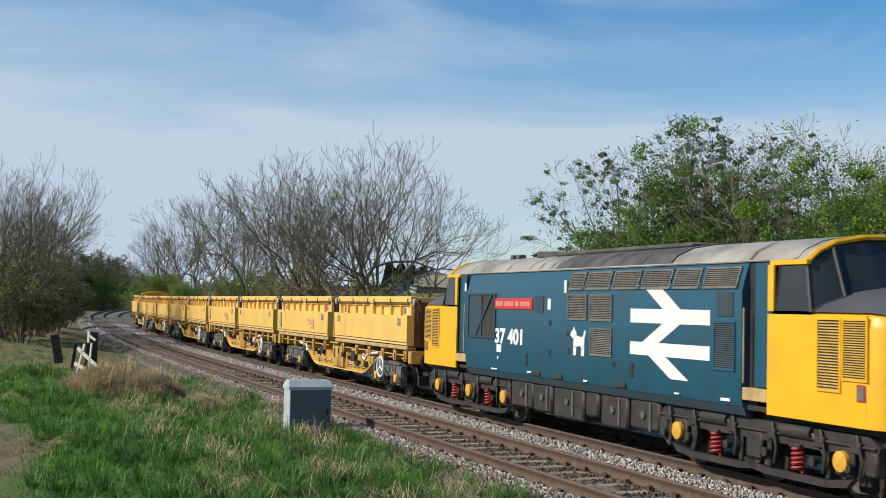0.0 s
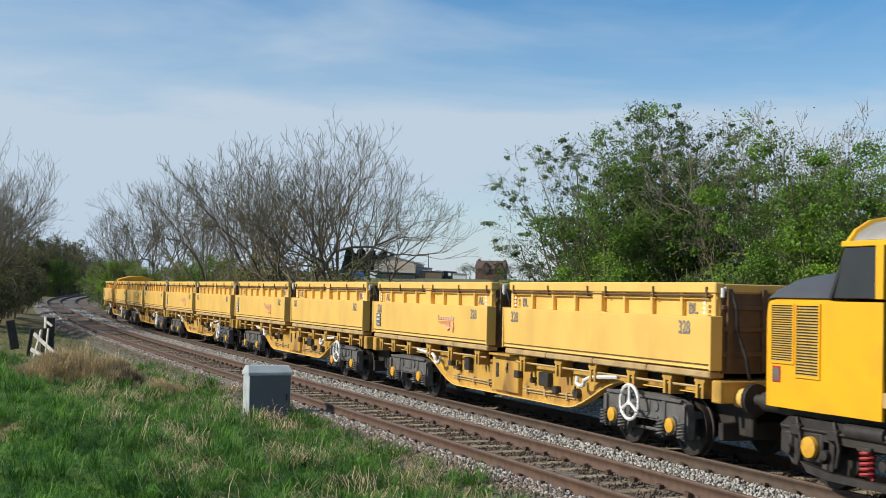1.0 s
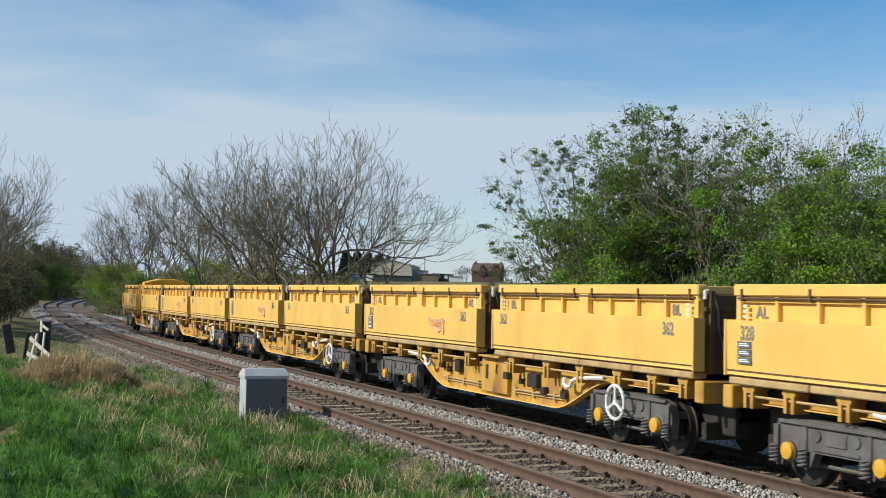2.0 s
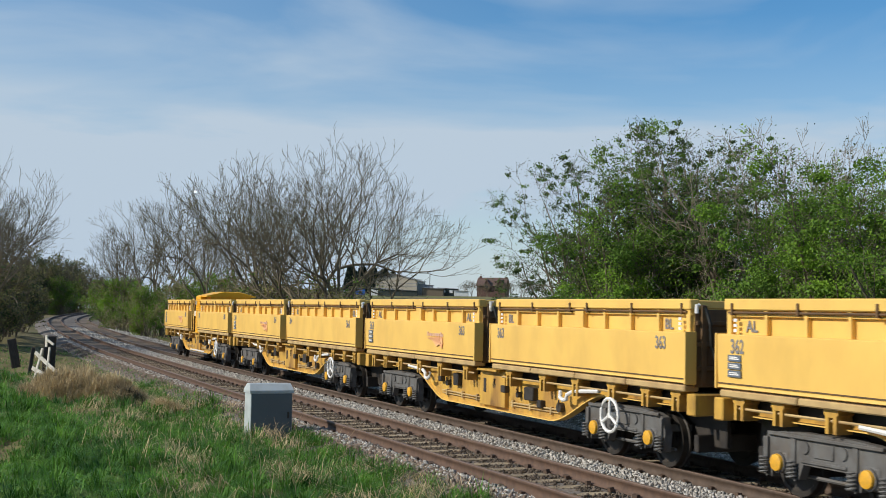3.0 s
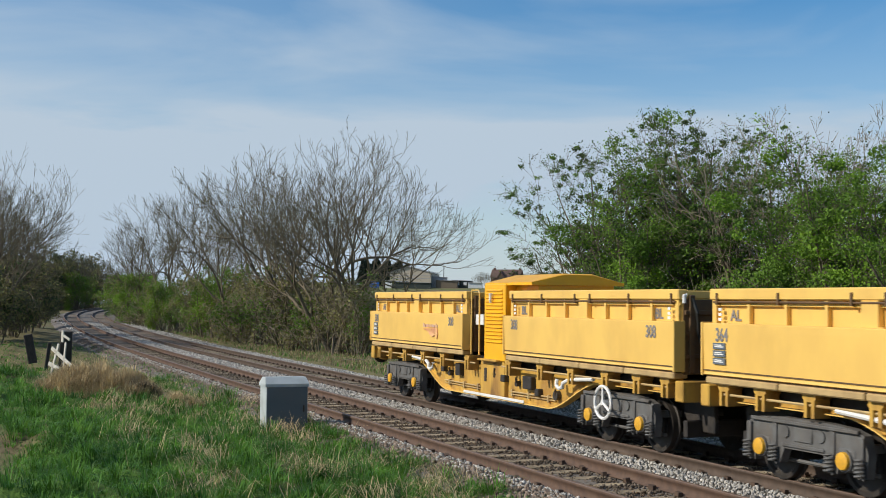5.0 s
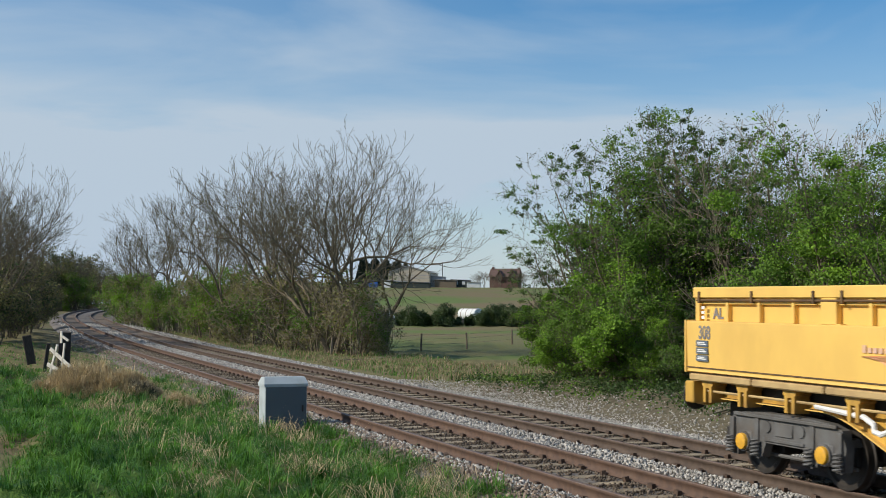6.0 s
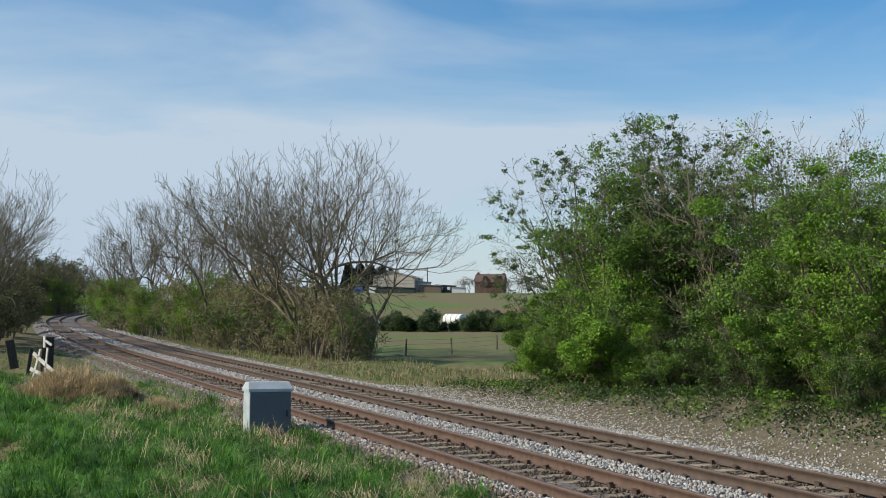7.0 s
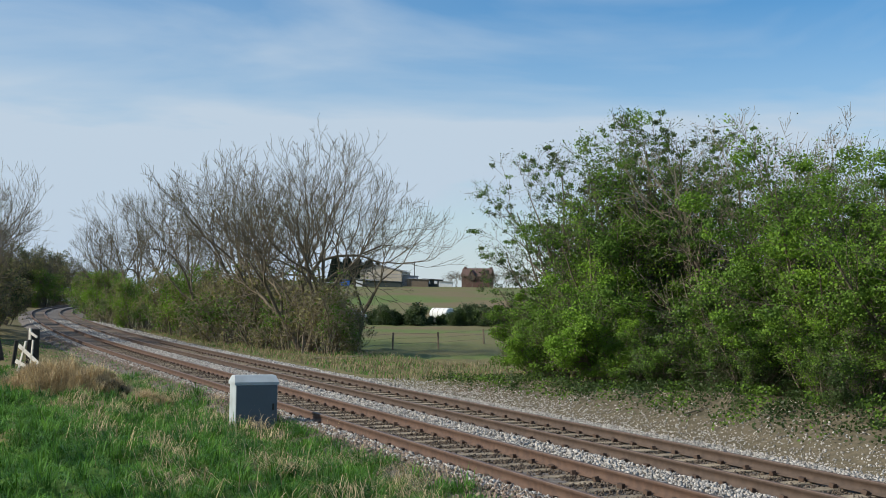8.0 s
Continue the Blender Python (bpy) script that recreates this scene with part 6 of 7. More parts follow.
for px, d, me, sc, turn, lab in (
        (570, 74, T_A, 1.02, 0, "bare ash tree with several stems and long drooping boughs"),
        (500, 78, T_B, 1.10, 0, "bare ash tree with a forked trunk and fine twigs"),
        (650, 80, T_B, 0.88, 160, "bare ash tree with a forked trunk and fine twigs"),
        (395, 90, T_B, 1.0, 40, "bare ash tree with a forked trunk and fine twigs"),
        (430, 84, T_C, 1.16, 0, "slender bare ash tree with a single trunk"),
        (470, 90, T_D, 1.05, 70, "bare ash tree with spreading limbs, buds just opening"),
        (370, 98, T_C, 0.98, 120, "slender bare ash tree with a single trunk"),
        (320, 112, T_D, 0.96, 200, "bare ash tree with spreading limbs, buds just opening"),
        (285, 120, T_B, 1.04, 250, "bare ash tree with a forked trunk and fine twigs"),
        (238, 126, T_D, 1.06, 10, "bare ash tree with spreading limbs, buds just opening"),
        (262, 136, T_C, 1.08, 300, "slender bare ash tree with a single trunk"),
        (205, 150, T_D, 0.80, 90, "bare ash tree with spreading limbs, buds just opening")):
    x, y = at_px(px, d)
    put_tree("ash_tree", lab, "tree", BARE_ROW, x, y, me, ("trunk", "crown", "foliage"), sc, turn)
# thickets under them
S_BROWN = shrub_meshes(41, 4.4, 4.0, 12, 3500, [BUD, LEAF], [0.8, 0.2], per=1, size=0.11, twig=PALE_TWIG, fill=0.85, wood=0.5, least=0.008)
S_GREEN = shrub_meshes(42, 4.6, 4.6, 12, 12000, [LEAF_BRIGHT, BUD, LEAF], [0.35, 0.45, 0.2], per=2, size=0.10, fill=0.8, wood=0.35, twig=PALE_TWIG)
THICKET = "thicket below the bare trees"
for px, d, me, sc, turn in ((600, 72, S_BROWN, 1.2, 0), (545, 74, S_BROWN, 1.3, 90), (655, 73, S_BROWN, 0.8, 200), (490, 78, S_BROWN, 1.35, 260), (575, 80, S_BROWN, 1.15, 30),
                            (430, 84, S_BROWN, 1.4, 150), (390, 88, S_BROWN, 1.3, 40), (345, 92, S_GREEN, 1.25, 0), (375, 98, S_GREEN, 1.1, 80), (310, 100, S_BROWN, 1.4, 10), (270, 106, S_GREEN, 1.0, 190),
                            (290, 114, S_GREEN, 1.2, 60), (235, 118, S_BROWN, 1.2, 100), (215, 126, S_GREEN, 1.25, 250), (202, 140, S_GREEN, 1.3, 30), (192, 156, S_GREEN, 1.35, 120), (200, 170, S_GREEN, 1.5, 10),
                            (450, 95, S_BROWN, 1.2, 10), (520, 88, S_BROWN, 1.2, 120)):
    x, y = at_px(px, d)
    put_tree("thicket_shrub", "tangled " + ("fresh green shrub" if me is S_GREEN else "brown shrub with scattered buds") + " below the trees", "shrub", THICKET, x, y, me, ("stem", "crown", "foliage"), sc, turn)

# woodland on the grass side and round the bend
S_WOOD = shrub_meshes(43, 6.0, 5.0, 12, 4000, [BUD, LEAF_DARK], [0.7, 0.3], per=1, size=0.17, twig=TWIG, fill=0.85, wood=0.5, least=0.011)
LEFT_WOOD = "trees on the grass side of the line"
for px, d, me, sc, turn in ((-75, 72, T_A, 0.84, 100), (-8, 86, T_D, 0.62, 30), (-125, 78, T_B, 0.92, 60), (-30, 98, T_B, 0.72, 140), (-60, 95, T_D, 0.9, 200), (-170, 74, T_C, 0.95, 10), (10, 120, T_D, 0.62, 80),
                            (-45, 68, T_B, 0.66, 290)):
    x, y = at_px(px, d)
    put_tree("bare_tree", "bare many-stemmed tree above brambles on the grass side", "tree", LEFT_WOOD, x, y, me, ("trunk", "crown", "foliage"), sc, turn)
for px, d, sc, turn in ((-45, 62, 0.72, 0), (-8, 76, 0.7, 90), (-90, 66, 0.9, 150), (18, 92, 0.66, 30), (34, 108, 0.7, 200), (44, 126, 0.75, 270), (56, 146, 0.8, 20), (-110, 70, 1.0, 60), (10, 85, 1.0, 10), (25, 105, 1.0, 330), (40, 165, 0.95, 110), (58, 190, 1.0, 50), (86, 226, 1.25, 15), (106, 231, 1.35, 75), (128, 238, 1.3, 160), (-25, 80, 0.9, 240)):
    x, y = at_px(px, d)
    put_tree("bramble_shrub", "dense brown leafless scrub beside the line", "shrub", LEFT_WOOD, x, y, S_WOOD, ("stem", "crown", "foliage"), sc, turn)
FAR_WOOD = "wood beyond the bend"
for i in range(15):
    rs = np.random.RandomState(100 + i)
    px, d = 10 + i * 12.5 + rs.uniform(-5, 5), 255 + rs.uniform(-25, 40)
    x, y = at_px(px, d)
    hgt = np.interp(px, [20, 95, 130, 200], [0.7, 0.95, 0.75, 0.55])
    put_tree("woodland_tree", "distant bare woodland tree round the bend", "tree", FAR_WOOD, x, y, (T_F, T_G)[i % 2], ("trunk", "crown", "foliage"), float(hgt) * rs.uniform(0.85, 1.1), rs.uniform(0, 360))
    put_tree("woodland_shrub", "distant dark woodland scrub round the bend", "shrub", FAR_WOOD, x - 3, y - 12, S_GREEN if i % 4 == 1 else S_WOOD, ("stem", "crown", "foliage"), 1.9 * rs.uniform(0.8, 1.2), rs.uniform(0, 360))

# ---- sleepers, stones, grass ----


def build_sleepers(track, o, z, first, count):
    sh = Shape()
    sh.box(-0.13, 0.13, -1.27, 1.27, -0.13, 0.0, 0.012)
    me = sh.mesh("sleeper")
    clips = Shape()
    rs = np.random.RandomState(8)
    for i in range(count):
        s = first + i * 0.70
        p = on_line(s, o, z - 0.199)
        part("sleeper", me, SLEEPER, track, at=Matrix.Translation(p) @ pose(0, 0, rs.uniform(-0.012, 0.004), rs.uniform(-0.6, 0.6), 0, 90 + math.degrees(heading(s)) + rs.uniform(-1, 1)) @ pose(0, 0, 0, 0, 0, 0))
        if s < 75:
            for q in (-0.753, 0.753):
                for side in (-0.125, 0.125):
                    c = on_line(s + rs.uniform(-0.01, 0.01), o + q + side, z - 0.172)
                    clips.box(-0.035, 0.035, -0.05, 0.05, -0.03, 0.04, 0.0, Matrix.Translation(c) @ pose(0, 0, 0, rs.uniform(-14, 14), rs.uniform(-14, 14), math.degrees(heading(s)) + rs.uniform(-15, 15)))
    tagged(part("rail_clip", clips, CLIP, track), kind="stuff")


def stones_mesh(rs, pts, size, mat, name):
    """Angular stones: skewed eight-sided lumps."""
    n = len(pts)
    base = np.array([(1, 0, 0), (-1, 0, 0), (0, 1, 0), (0, -1, 0), (0, 0, 1), (0, 0, -1)], float)
    f = np.array([(0, 2, 4), (2, 1, 4), (1, 3, 4), (3, 0, 4), (2, 0, 5), (1, 2, 5), (3, 1, 5), (0, 3, 5)])
    a = rs.uniform(0, 6.28, (n, 3))
    v = base[None] * rs.uniform(0.55, 1.25, (n, 6, 1)) + rs.normal(0, 0.22, (n, 6, 3))
    v = v * (np.asarray(size).reshape(-1, 1, 1) * rs.uniform(0.7, 1.3, (n, 1, 3)))
    for ax, (i, j) in enumerate(((0, 1), (1, 2), (0, 2))):
        c, s = np.cos(a[:, ax])[:, None], np.sin(a[:, ax])[:, None]
        vi, vj = v[:, :, i].copy(), v[:, :, j].copy()
        v[:, :, i], v[:, :, j] = vi * c - vj * s, vi * s + vj * c
    v = v + pts[:, None, :]
    faces = (np.arange(n) * 6)[:, None, None] + f[None]
    return bulk(name, v.reshape(-1, 3), faces.reshape(-1, 3), mat)


def bed_z(o):
    return np.interp(o, [-4.3, -3.9, -3.45, -3.1, -2.75, -2.42, -2.1, -0.9, -0.6, 0, 0.6, 0.9, 2.42, 2.75, 3.2, 3.8, 4.5, 5.0, 5.6],
                     [-0.70, -0.40, -0.22, -0.15, -0.14, -0.17, -0.2, -0.17, -0.13, -0.12, -0.15, -0.2, -0.2, -0.18, -0.2, -0.27, -0.34, -0.40, -0.75]) - 0.034 + DZ * np.clip(-o, 0, 1)


def build_stones():
    rs = np.random.RandomState(12)
    groups = []
    for lo, hi, per in ((-3.0, -2.52, 230), (-0.80, 0.80, 250), (2.52, 4.2, 210), (4.2, 5.7, 170)):
        for a, b, k in ((10, 40, 1.0), (40, 80, 0.42), (80, 130, 0.10)):
            n = int((b - a) * (hi - lo) * per * k)
            s, o = rs.uniform(a, b, n), rs.uniform(lo, hi, n)
            size = rs.uniform(0.020, 0.042, n) * (1 if k == 1 else 1.35 if k > 0.2 else 2.2)
            groups.append((s, o, size))
    s, o, size = (np.concatenate(q) for q in zip(*groups))
    p = on_line(s, o, bed_z(o) + rs.uniform(0.0, 0.03, len(s)))
    tagged(new("ballast_stones", stones_mesh(rs, p, size, STONE, "ballast_stones")), "loose pale grey granite ballast stones", "ballast", kind="stuff")
    n = 11000
    s, o = 10 + 75 * rs.uniform(0, 1, n) ** 1.4, -2.7 - np.abs(rs.normal(0, 0.42, n))
    p = on_line(s, o, np.maximum(bed_z(o), -0.40) + rs.uniform(0, 0.03, n))
    tagged(new("shoulder_stones", stones_mesh(rs, p, rs.uniform(0.022, 0.045, n), SHOULDER_STONE, "shoulder_stones")), "brown stained stones on the ballast shoulder", "ballast", kind="stuff")
    groups = []
    for c in (-SEP / 2, SEP / 2):
        for a, b, k in ((10, 40, 230), (40, 75, 90)):
            n = int((b - a) * 1.36 * k)
            groups.append((rs.uniform(a, b, n), c + rs.uniform(-0.67, 0.67, n), rs.uniform(0.018, 0.036, n)))
    s, o, size = (np.concatenate(q) for q in zip(*groups))
    # keep the sleeper tops mostly clear
    off_ = np.abs(((s - 9.0 + 0.35) % 0.70) - 0.35)
    keep = (off_ > 0.12) | (rs.uniform(0, 1, len(s)) < np.where(o > 0, np.where(o > SEP / 2 + 0.1, 0.45, 0.9), np.where(o < -SEP / 2 + 0.1, 0.75, 0.12)))
    s, o, size = s[keep], o[keep], size[keep]
    p = on_line(s, o, bed_z(o) + rs.uniform(-0.005, 0.02, len(s)))
    tagged(new("crib_stones", stones_mesh(rs, p, size, CRIB_STONE, "crib_stones")), "brown dust-stained ballast between the sleepers", "ballast", kind="stuff")
    # stones strewn on the bare bank
    n = 6500
    s, o = rs.uniform(10, 46, n), 5.2 + rs.exponential(0.9, n)
    q = on_line(s, o, 0)
    q[:, 2] = height(q[:, 0], q[:, 1]) + 0.005
    tagged(new("strewn_stones", stones_mesh(rs, q, rs.uniform(0.012, 0.035, n), STONE, "strewn_stones")), "pale stones strewn over the bare bank", "stones", kind="stuff")


def blades_mesh(name, rs, p, length, width, mat, droop, lean_bias=(0, 0), ang=None):
    """Bent grass blades at p."""
    n = len(p)
    a = rs.uniform(0, 6.28, n) if ang is None else ang
    out = np.stack([np.cos(a) + lean_bias[0], np.sin(a) + lean_bias[1], np.zeros(n)], 1)
    side = np.stack([-np.sin(a), np.cos(a), np.zeros(n)], 1) * (width / 2)[:, None]
    L = length[:, None]
    dr = droop[:, None]
    up = np.array([[0, 0, 1.0]])
    m1 = p + up * L * 0.55 * (1 - 0.25 * dr) + out * L * 0.22 * dr
    tip = p + up * L * (1 - 0.62 * dr) + out * L * 0.75 * dr
    v = np.stack([p - side, p + side, m1 + side * 0.8, m1 - side * 0.8, tip + side * 0.12, tip - side * 0.12], 1).reshape(-1, 3)
    i = np.arange(n)[:, None] * 6
    f = np.concatenate([i + np.array([[0, 1, 2, 3]]), i + np.array([[3, 2, 4, 5]])], 0)
    return bulk(name, v, f, mat, True)


def build_grass():
    rs = np.random.RandomState(5)

    def field(n, s0, s1, o0, o1):
        s, o = rs.uniform(s0, s1, n), rs.uniform(o0, o1, n)
        q = on_line(s, o, 0)
        q[:, 2] = height(q[:, 0], q[:, 1])
        # along the shoulder the blades root between the stones
        q[:, 2] = np.where((o < 0) & (o > -4.2), np.maximum(q[:, 2], on_line(s, o, bed_z(o))[:, 2]), q[:, 2])
        return s, o, q

    G, D = [], []
    for n, s0, s1, k, tufts in ((60000, 12, 29, 1.0, 0), (26000, 29, 46, 1.3, 0), (14000, 46, 75, 2.0, 0), (120000, 12, 29, 1.0, 2300), (44000, 29, 46, 1.4, 1300)):
        s, o, q = field(n, s0, s1, -15.5, -3.15)
        a = rs.uniform(0, 6.28, n)
        if tufts:
            # hummocks: blades fan out from each tuft's middle
            cs, co, cq = field(tufts, s0, s1, -15.5, -3.3)
            pick = rs.randint(0, tufts, n)
            r = np.abs(rs.normal(0, 0.13, n)) * rs.uniform(0.6, 1.5, tufts)[pick]
            q = cq[pick] + np.stack([np.cos(a) * r, np.sin(a) * r, np.zeros(n)], 1)
            s, o = cs[pick], co[pick]
            a = a + rs.normal(0, 0.5, n)
        dryness = 0.42 * ripple(q[:, 0], q[:, 1], 3.2, 3) + 0.36 * ripple(q[:, 0], q[:, 1], 1.1, 21) + np.clip((s - 33) / 8, 0, 1) * np.clip((-o - 3) / 2, 0, 1) * 0.6 + np.interp(o, [-9.5, -7.5, -5.0, -3.5], [-0.55, -0.25, -0.06, 0.24])
        path = (np.abs(o + 10.6 + 0.3 * ripple(q[:, 0], q[:, 1], 5, 8)) < 0.9) & (s < 27)
        thick = 0.55 + 0.5 * ripple(q[:, 0], q[:, 1], 1.1, 31)
        green = (dryness + rs.normal(0, 0.15, n) < 0.52) & ~path & (rs.uniform(0, 1, n) < thick + 0.45)
        L = rs.uniform(0.10, 0.24, n) * (0.85 + 0.6 * np.clip(ripple(q[:, 0], q[:, 1], 1.6, 9), -0.6, 1.2)) * (1 + 0.1 * k)
        L = L * (rs.uniform(0.7, 2.5, tufts)[pick] if tufts else 0.7)
        w = rs.uniform(0.009, 0.017, n) * k
        G.append((q[green], L[green], w[green], a[green]))
        dry = (~green) & ~path & (rs.uniform(0, 1, n) < 0.22) & (dryness > 0.1)
        D.append((q[dry], L[dry] * 1.5, w[dry] * 0.55, a[dry]))
    q, L, w, a = (np.concatenate(c) for c in zip(*G))
    tagged(new("grass", blades_mesh("grass", rs, q, L, w, GRASS, rs.uniform(0.55, 1.4, len(q)), ang=a)), "thick tufts of bright spring grass", "grass", kind="stuff")
    q, L, w, a = (np.concatenate(c) for c in zip(*D))
    tagged(new("dead_grass", blades_mesh("dead_grass", rs, q, L, w, STRAW, rs.uniform(0.8, 1.5, len(q)), ang=a)), "bleached dead grass among the green", "dry grass", kind="stuff")
    # long dead stems near the cabinet and on the shoulder
    s, o, q = field(420, 13, 38, -8.5, -3.2)
    tagged(new("dead_stems", blades_mesh("dead_stems", rs, q, rs.uniform(0.35, 0.85, len(q)), rs.uniform(0.006, 0.011, len(q)), STRAW, rs.uniform(0.3, 1.45, len(q)))), "tall dry stems leaning over the grass", "dry stems", kind="stuff")
    # matted straw lying over the green
    n, mats_ = 3600, 90
    cs, co, cq = field(mats_, 12, 36, -7.8, -3.3)
    pick = rs.randint(0, mats_, n)
    q = cq[pick] + np.stack([rs.normal(0, 0.2, n), rs.normal(0, 0.2, n), rs.uniform(0.02, 0.2, n)], 1)
    tagged(new("matted_straw", blades_mesh("matted_straw", rs, q, rs.uniform(0.2, 0.5, n), rs.uniform(0.006, 0.011, n), STRAW, rs.uniform(1.15, 1.55, n), ang=rs.uniform(0, 6.28, mats_)[pick] + rs.normal(0, 0.7, n))), "bleached straw lying matted over the grass", "dry grass", kind="stuff")
    # tawny grass along the far side beyond the ballast
    s, o, q = field(26000, 44, 112, 5.6, 15)
    keep = rs.uniform(0, 1, len(s)) < 0.9
    q = q[keep]
    far_green = rs.uniform(0, 1, len(q)) < 0.45 + 0.3 * ripple(q[:, 0], q[:, 1], 9, 6)
    tagged(new("bank_dead_grass", blades_mesh("bank_dead_grass", rs, q[~far_green], rs.uniform(0.15, 0.5, (~far_green).sum()), rs.uniform(0.015, 0.03, (~far_green).sum()), STRAW_DULL, rs.uniform(0.4, 1.2, (~far_green).sum()))), "tall tawny grass along the field fence", "dry grass", kind="stuff")
    tagged(new("bank_grass", blades_mesh("bank_grass", rs, q[far_green], rs.uniform(0.12, 0.32, far_green.sum()), rs.uniform(0.015, 0.03, far_green.sum()), GRASS, rs.uniform(0.2, 0.9, far_green.sum()))), "green grass along the field edge", "grass", kind="stuff")
    # ivy and weeds over the bank below the bushes
    s, o, q = field(60000, 10, 44, 5.5, 9.0)
    keep = rs.uniform(0, 1, len(s)) < np.clip((o - 5.8) / 1.4, 0.0, 1) * (0.55 + 0.5 * ripple(q[:, 0], q[:, 1], 1.7, 17)) * np.interp(s, [10, 20, 34, 44], [1, 1, 0.6, 0.35])
    q = q[keep] + np.stack([np.zeros(keep.sum()), np.zeros(keep.sum()), rs.uniform(0.02, 0.28, keep.sum())], 1)
    tagged(new("ivy", leaves_mesh("ivy", rs, q, 0.075, [LEAF_DARK, LEAF], (ripple(q[:, 0], q[:, 1], 2.2, 51) > 0.1) & (rs.uniform(0, 1, len(q)) < 0.7))), "dark ivy and weeds creeping over the bank", "ivy", kind="stuff")


build_stones()
build_grass()

# ---- things beside the line ----


def build_cabinet():
    c = thing("lineside_cabinet", "grey steel lineside cabinet with a hipped lid in the grass", "cabinet")
    # long side along the track; w across, d along
    W, Dp, Ht = 0.80, 0.46, 1.02
    b = Shape()
    b.box(-Dp / 2, Dp / 2, -W / 2, W / 2, -0.3, Ht, 0.008)
    body = part("body", b, CABINET_GREY, c)
    lid = Shape()
    a, q = Dp / 2 + 0.02, W / 2 + 0.02
    lid.loft([[(-a, -q, Ht - 0.03), (a, -q, Ht - 0.03), (a, q, Ht - 0.03), (-a, q, Ht - 0.03)],
              [(-a, -q, Ht + 0.02), (a, -q, Ht + 0.02), (a, q, Ht + 0.02), (-a, q, Ht + 0.02)],
              [(-a + 0.13, -q + 0.03, Ht + 0.14), (a - 0.13, -q + 0.03, Ht + 0.14), (a - 0.13, q - 0.03, Ht + 0.14), (-a + 0.13, q - 0.03, Ht + 0.14)]])
    part("lid", lid, CABINET_GREY, c, "pale grey hipped lid")
    dr = Shape()
    dr.box(Dp / 2, Dp / 2 + 0.018, -W / 2 + 0.01, W / 2 - 0.01, 0.0, Ht - 0.04, 0.006)
    door = part("door", dr, CABINET_SLATE, c, "dark slate-blue cabinet door")
    hd = Shape()
    hd.box(Dp / 2 + 0.016, Dp / 2 + 0.04, W / 2 - 0.10, W / 2 - 0.07, 0.52, 0.64, 0.005)
    part("handle", hd, UNDER, door)
    x, y = CAB_AT
    c.matrix_basis = pose(x, y, on_line(25.5, -4.2, CAB_FOOT)[2], 0, 0, -90 + math.degrees(heading(28)) + CAB_TURN) @ Matrix.Scale(1.15, 4)


CAB_FOOT = -0.43
CAB_AT, CAB_TURN = (-3.79, 26.35), 0.0
build_cabinet()


def build_old_fence():
    """Tarred posts and a broken white gate at the end of the grass."""
    g = "broken fence at the edge of the grass"
    def post(x, y, h, w, lean_x, lean_y, lab):
        sh = Shape()
        sh.box(-w / 2, w / 2, -w * 0.4, w * 0.4, -0.3, h, 0.02)
        t = tagged(part("fence_post", sh, OLD_WOOD), lab, "post", g)
        t.matrix_basis = pose(x, y, drop(x, y), lean_y, lean_x, 15)
    x, y = at_px(86, 38.5)
    post(x, y, 1.62, 0.36, 1, 0, "stout black tarred timber post standing upright")
    x2, y2 = at_px(76, 38.0)
    post(x2, y2, 1.55, 0.12, 3, 0, "slim black timber post beside a stout one")
    x, y = at_px(30, 44)
    post(x, y, 1.15, 0.30, -11, 0, "stout black timber post leaning over")
    x, y = at_px(52, 41)
    post(x, y, 0.95, 0.12, 7, 0, "thin dark timber post, leaning")
    gate = thing("broken_gate", "broken white wooden gate leaning on a tarred post", "gate")
    def slat(x0, z0, x1, z1, w):
        sh = Shape()
        d = Vector((x1 - x0, 0, z1 - z0))
        L = d.length
        sh.box(0, L, -0.02, 0.02, -w / 2, w / 2, 0.006)
        o = part("slat", sh, WHITE_WOOD, gate)
        o.matrix_basis = pose(x0, 0, z0, 0, -math.degrees(math.atan2(d.z, d.x)), 0)
    slat(-0.42, 1.02, 0.58, 0.32, 0.11)
    slat(-0.52, 0.55, 0.02, 0.34, 0.12)
    slat(0.04, 0.30, 0.40, 0.12, 0.12)
    slat(-0.50, 0.12, 0.14, 0.06, 0.10)
    slat(-0.02, 1.20, -0.02, 1.55, 0.08)
    slat(0.02, 1.40, 0.24, 1.28, 0.07)
    slat(-0.48, 0.05, -0.16, 1.15, 0.07)
    slat(0.0, 0.1, 0.10, 1.2, 0.06)
    x, y = at_px(82, 37.6)
    gate.matrix_basis = pose(x, y, drop(x, y) + 0.02, 0, 0, -38) @ Matrix.Diagonal((1.45, 1, 1.04, 1))


build_old_fence()


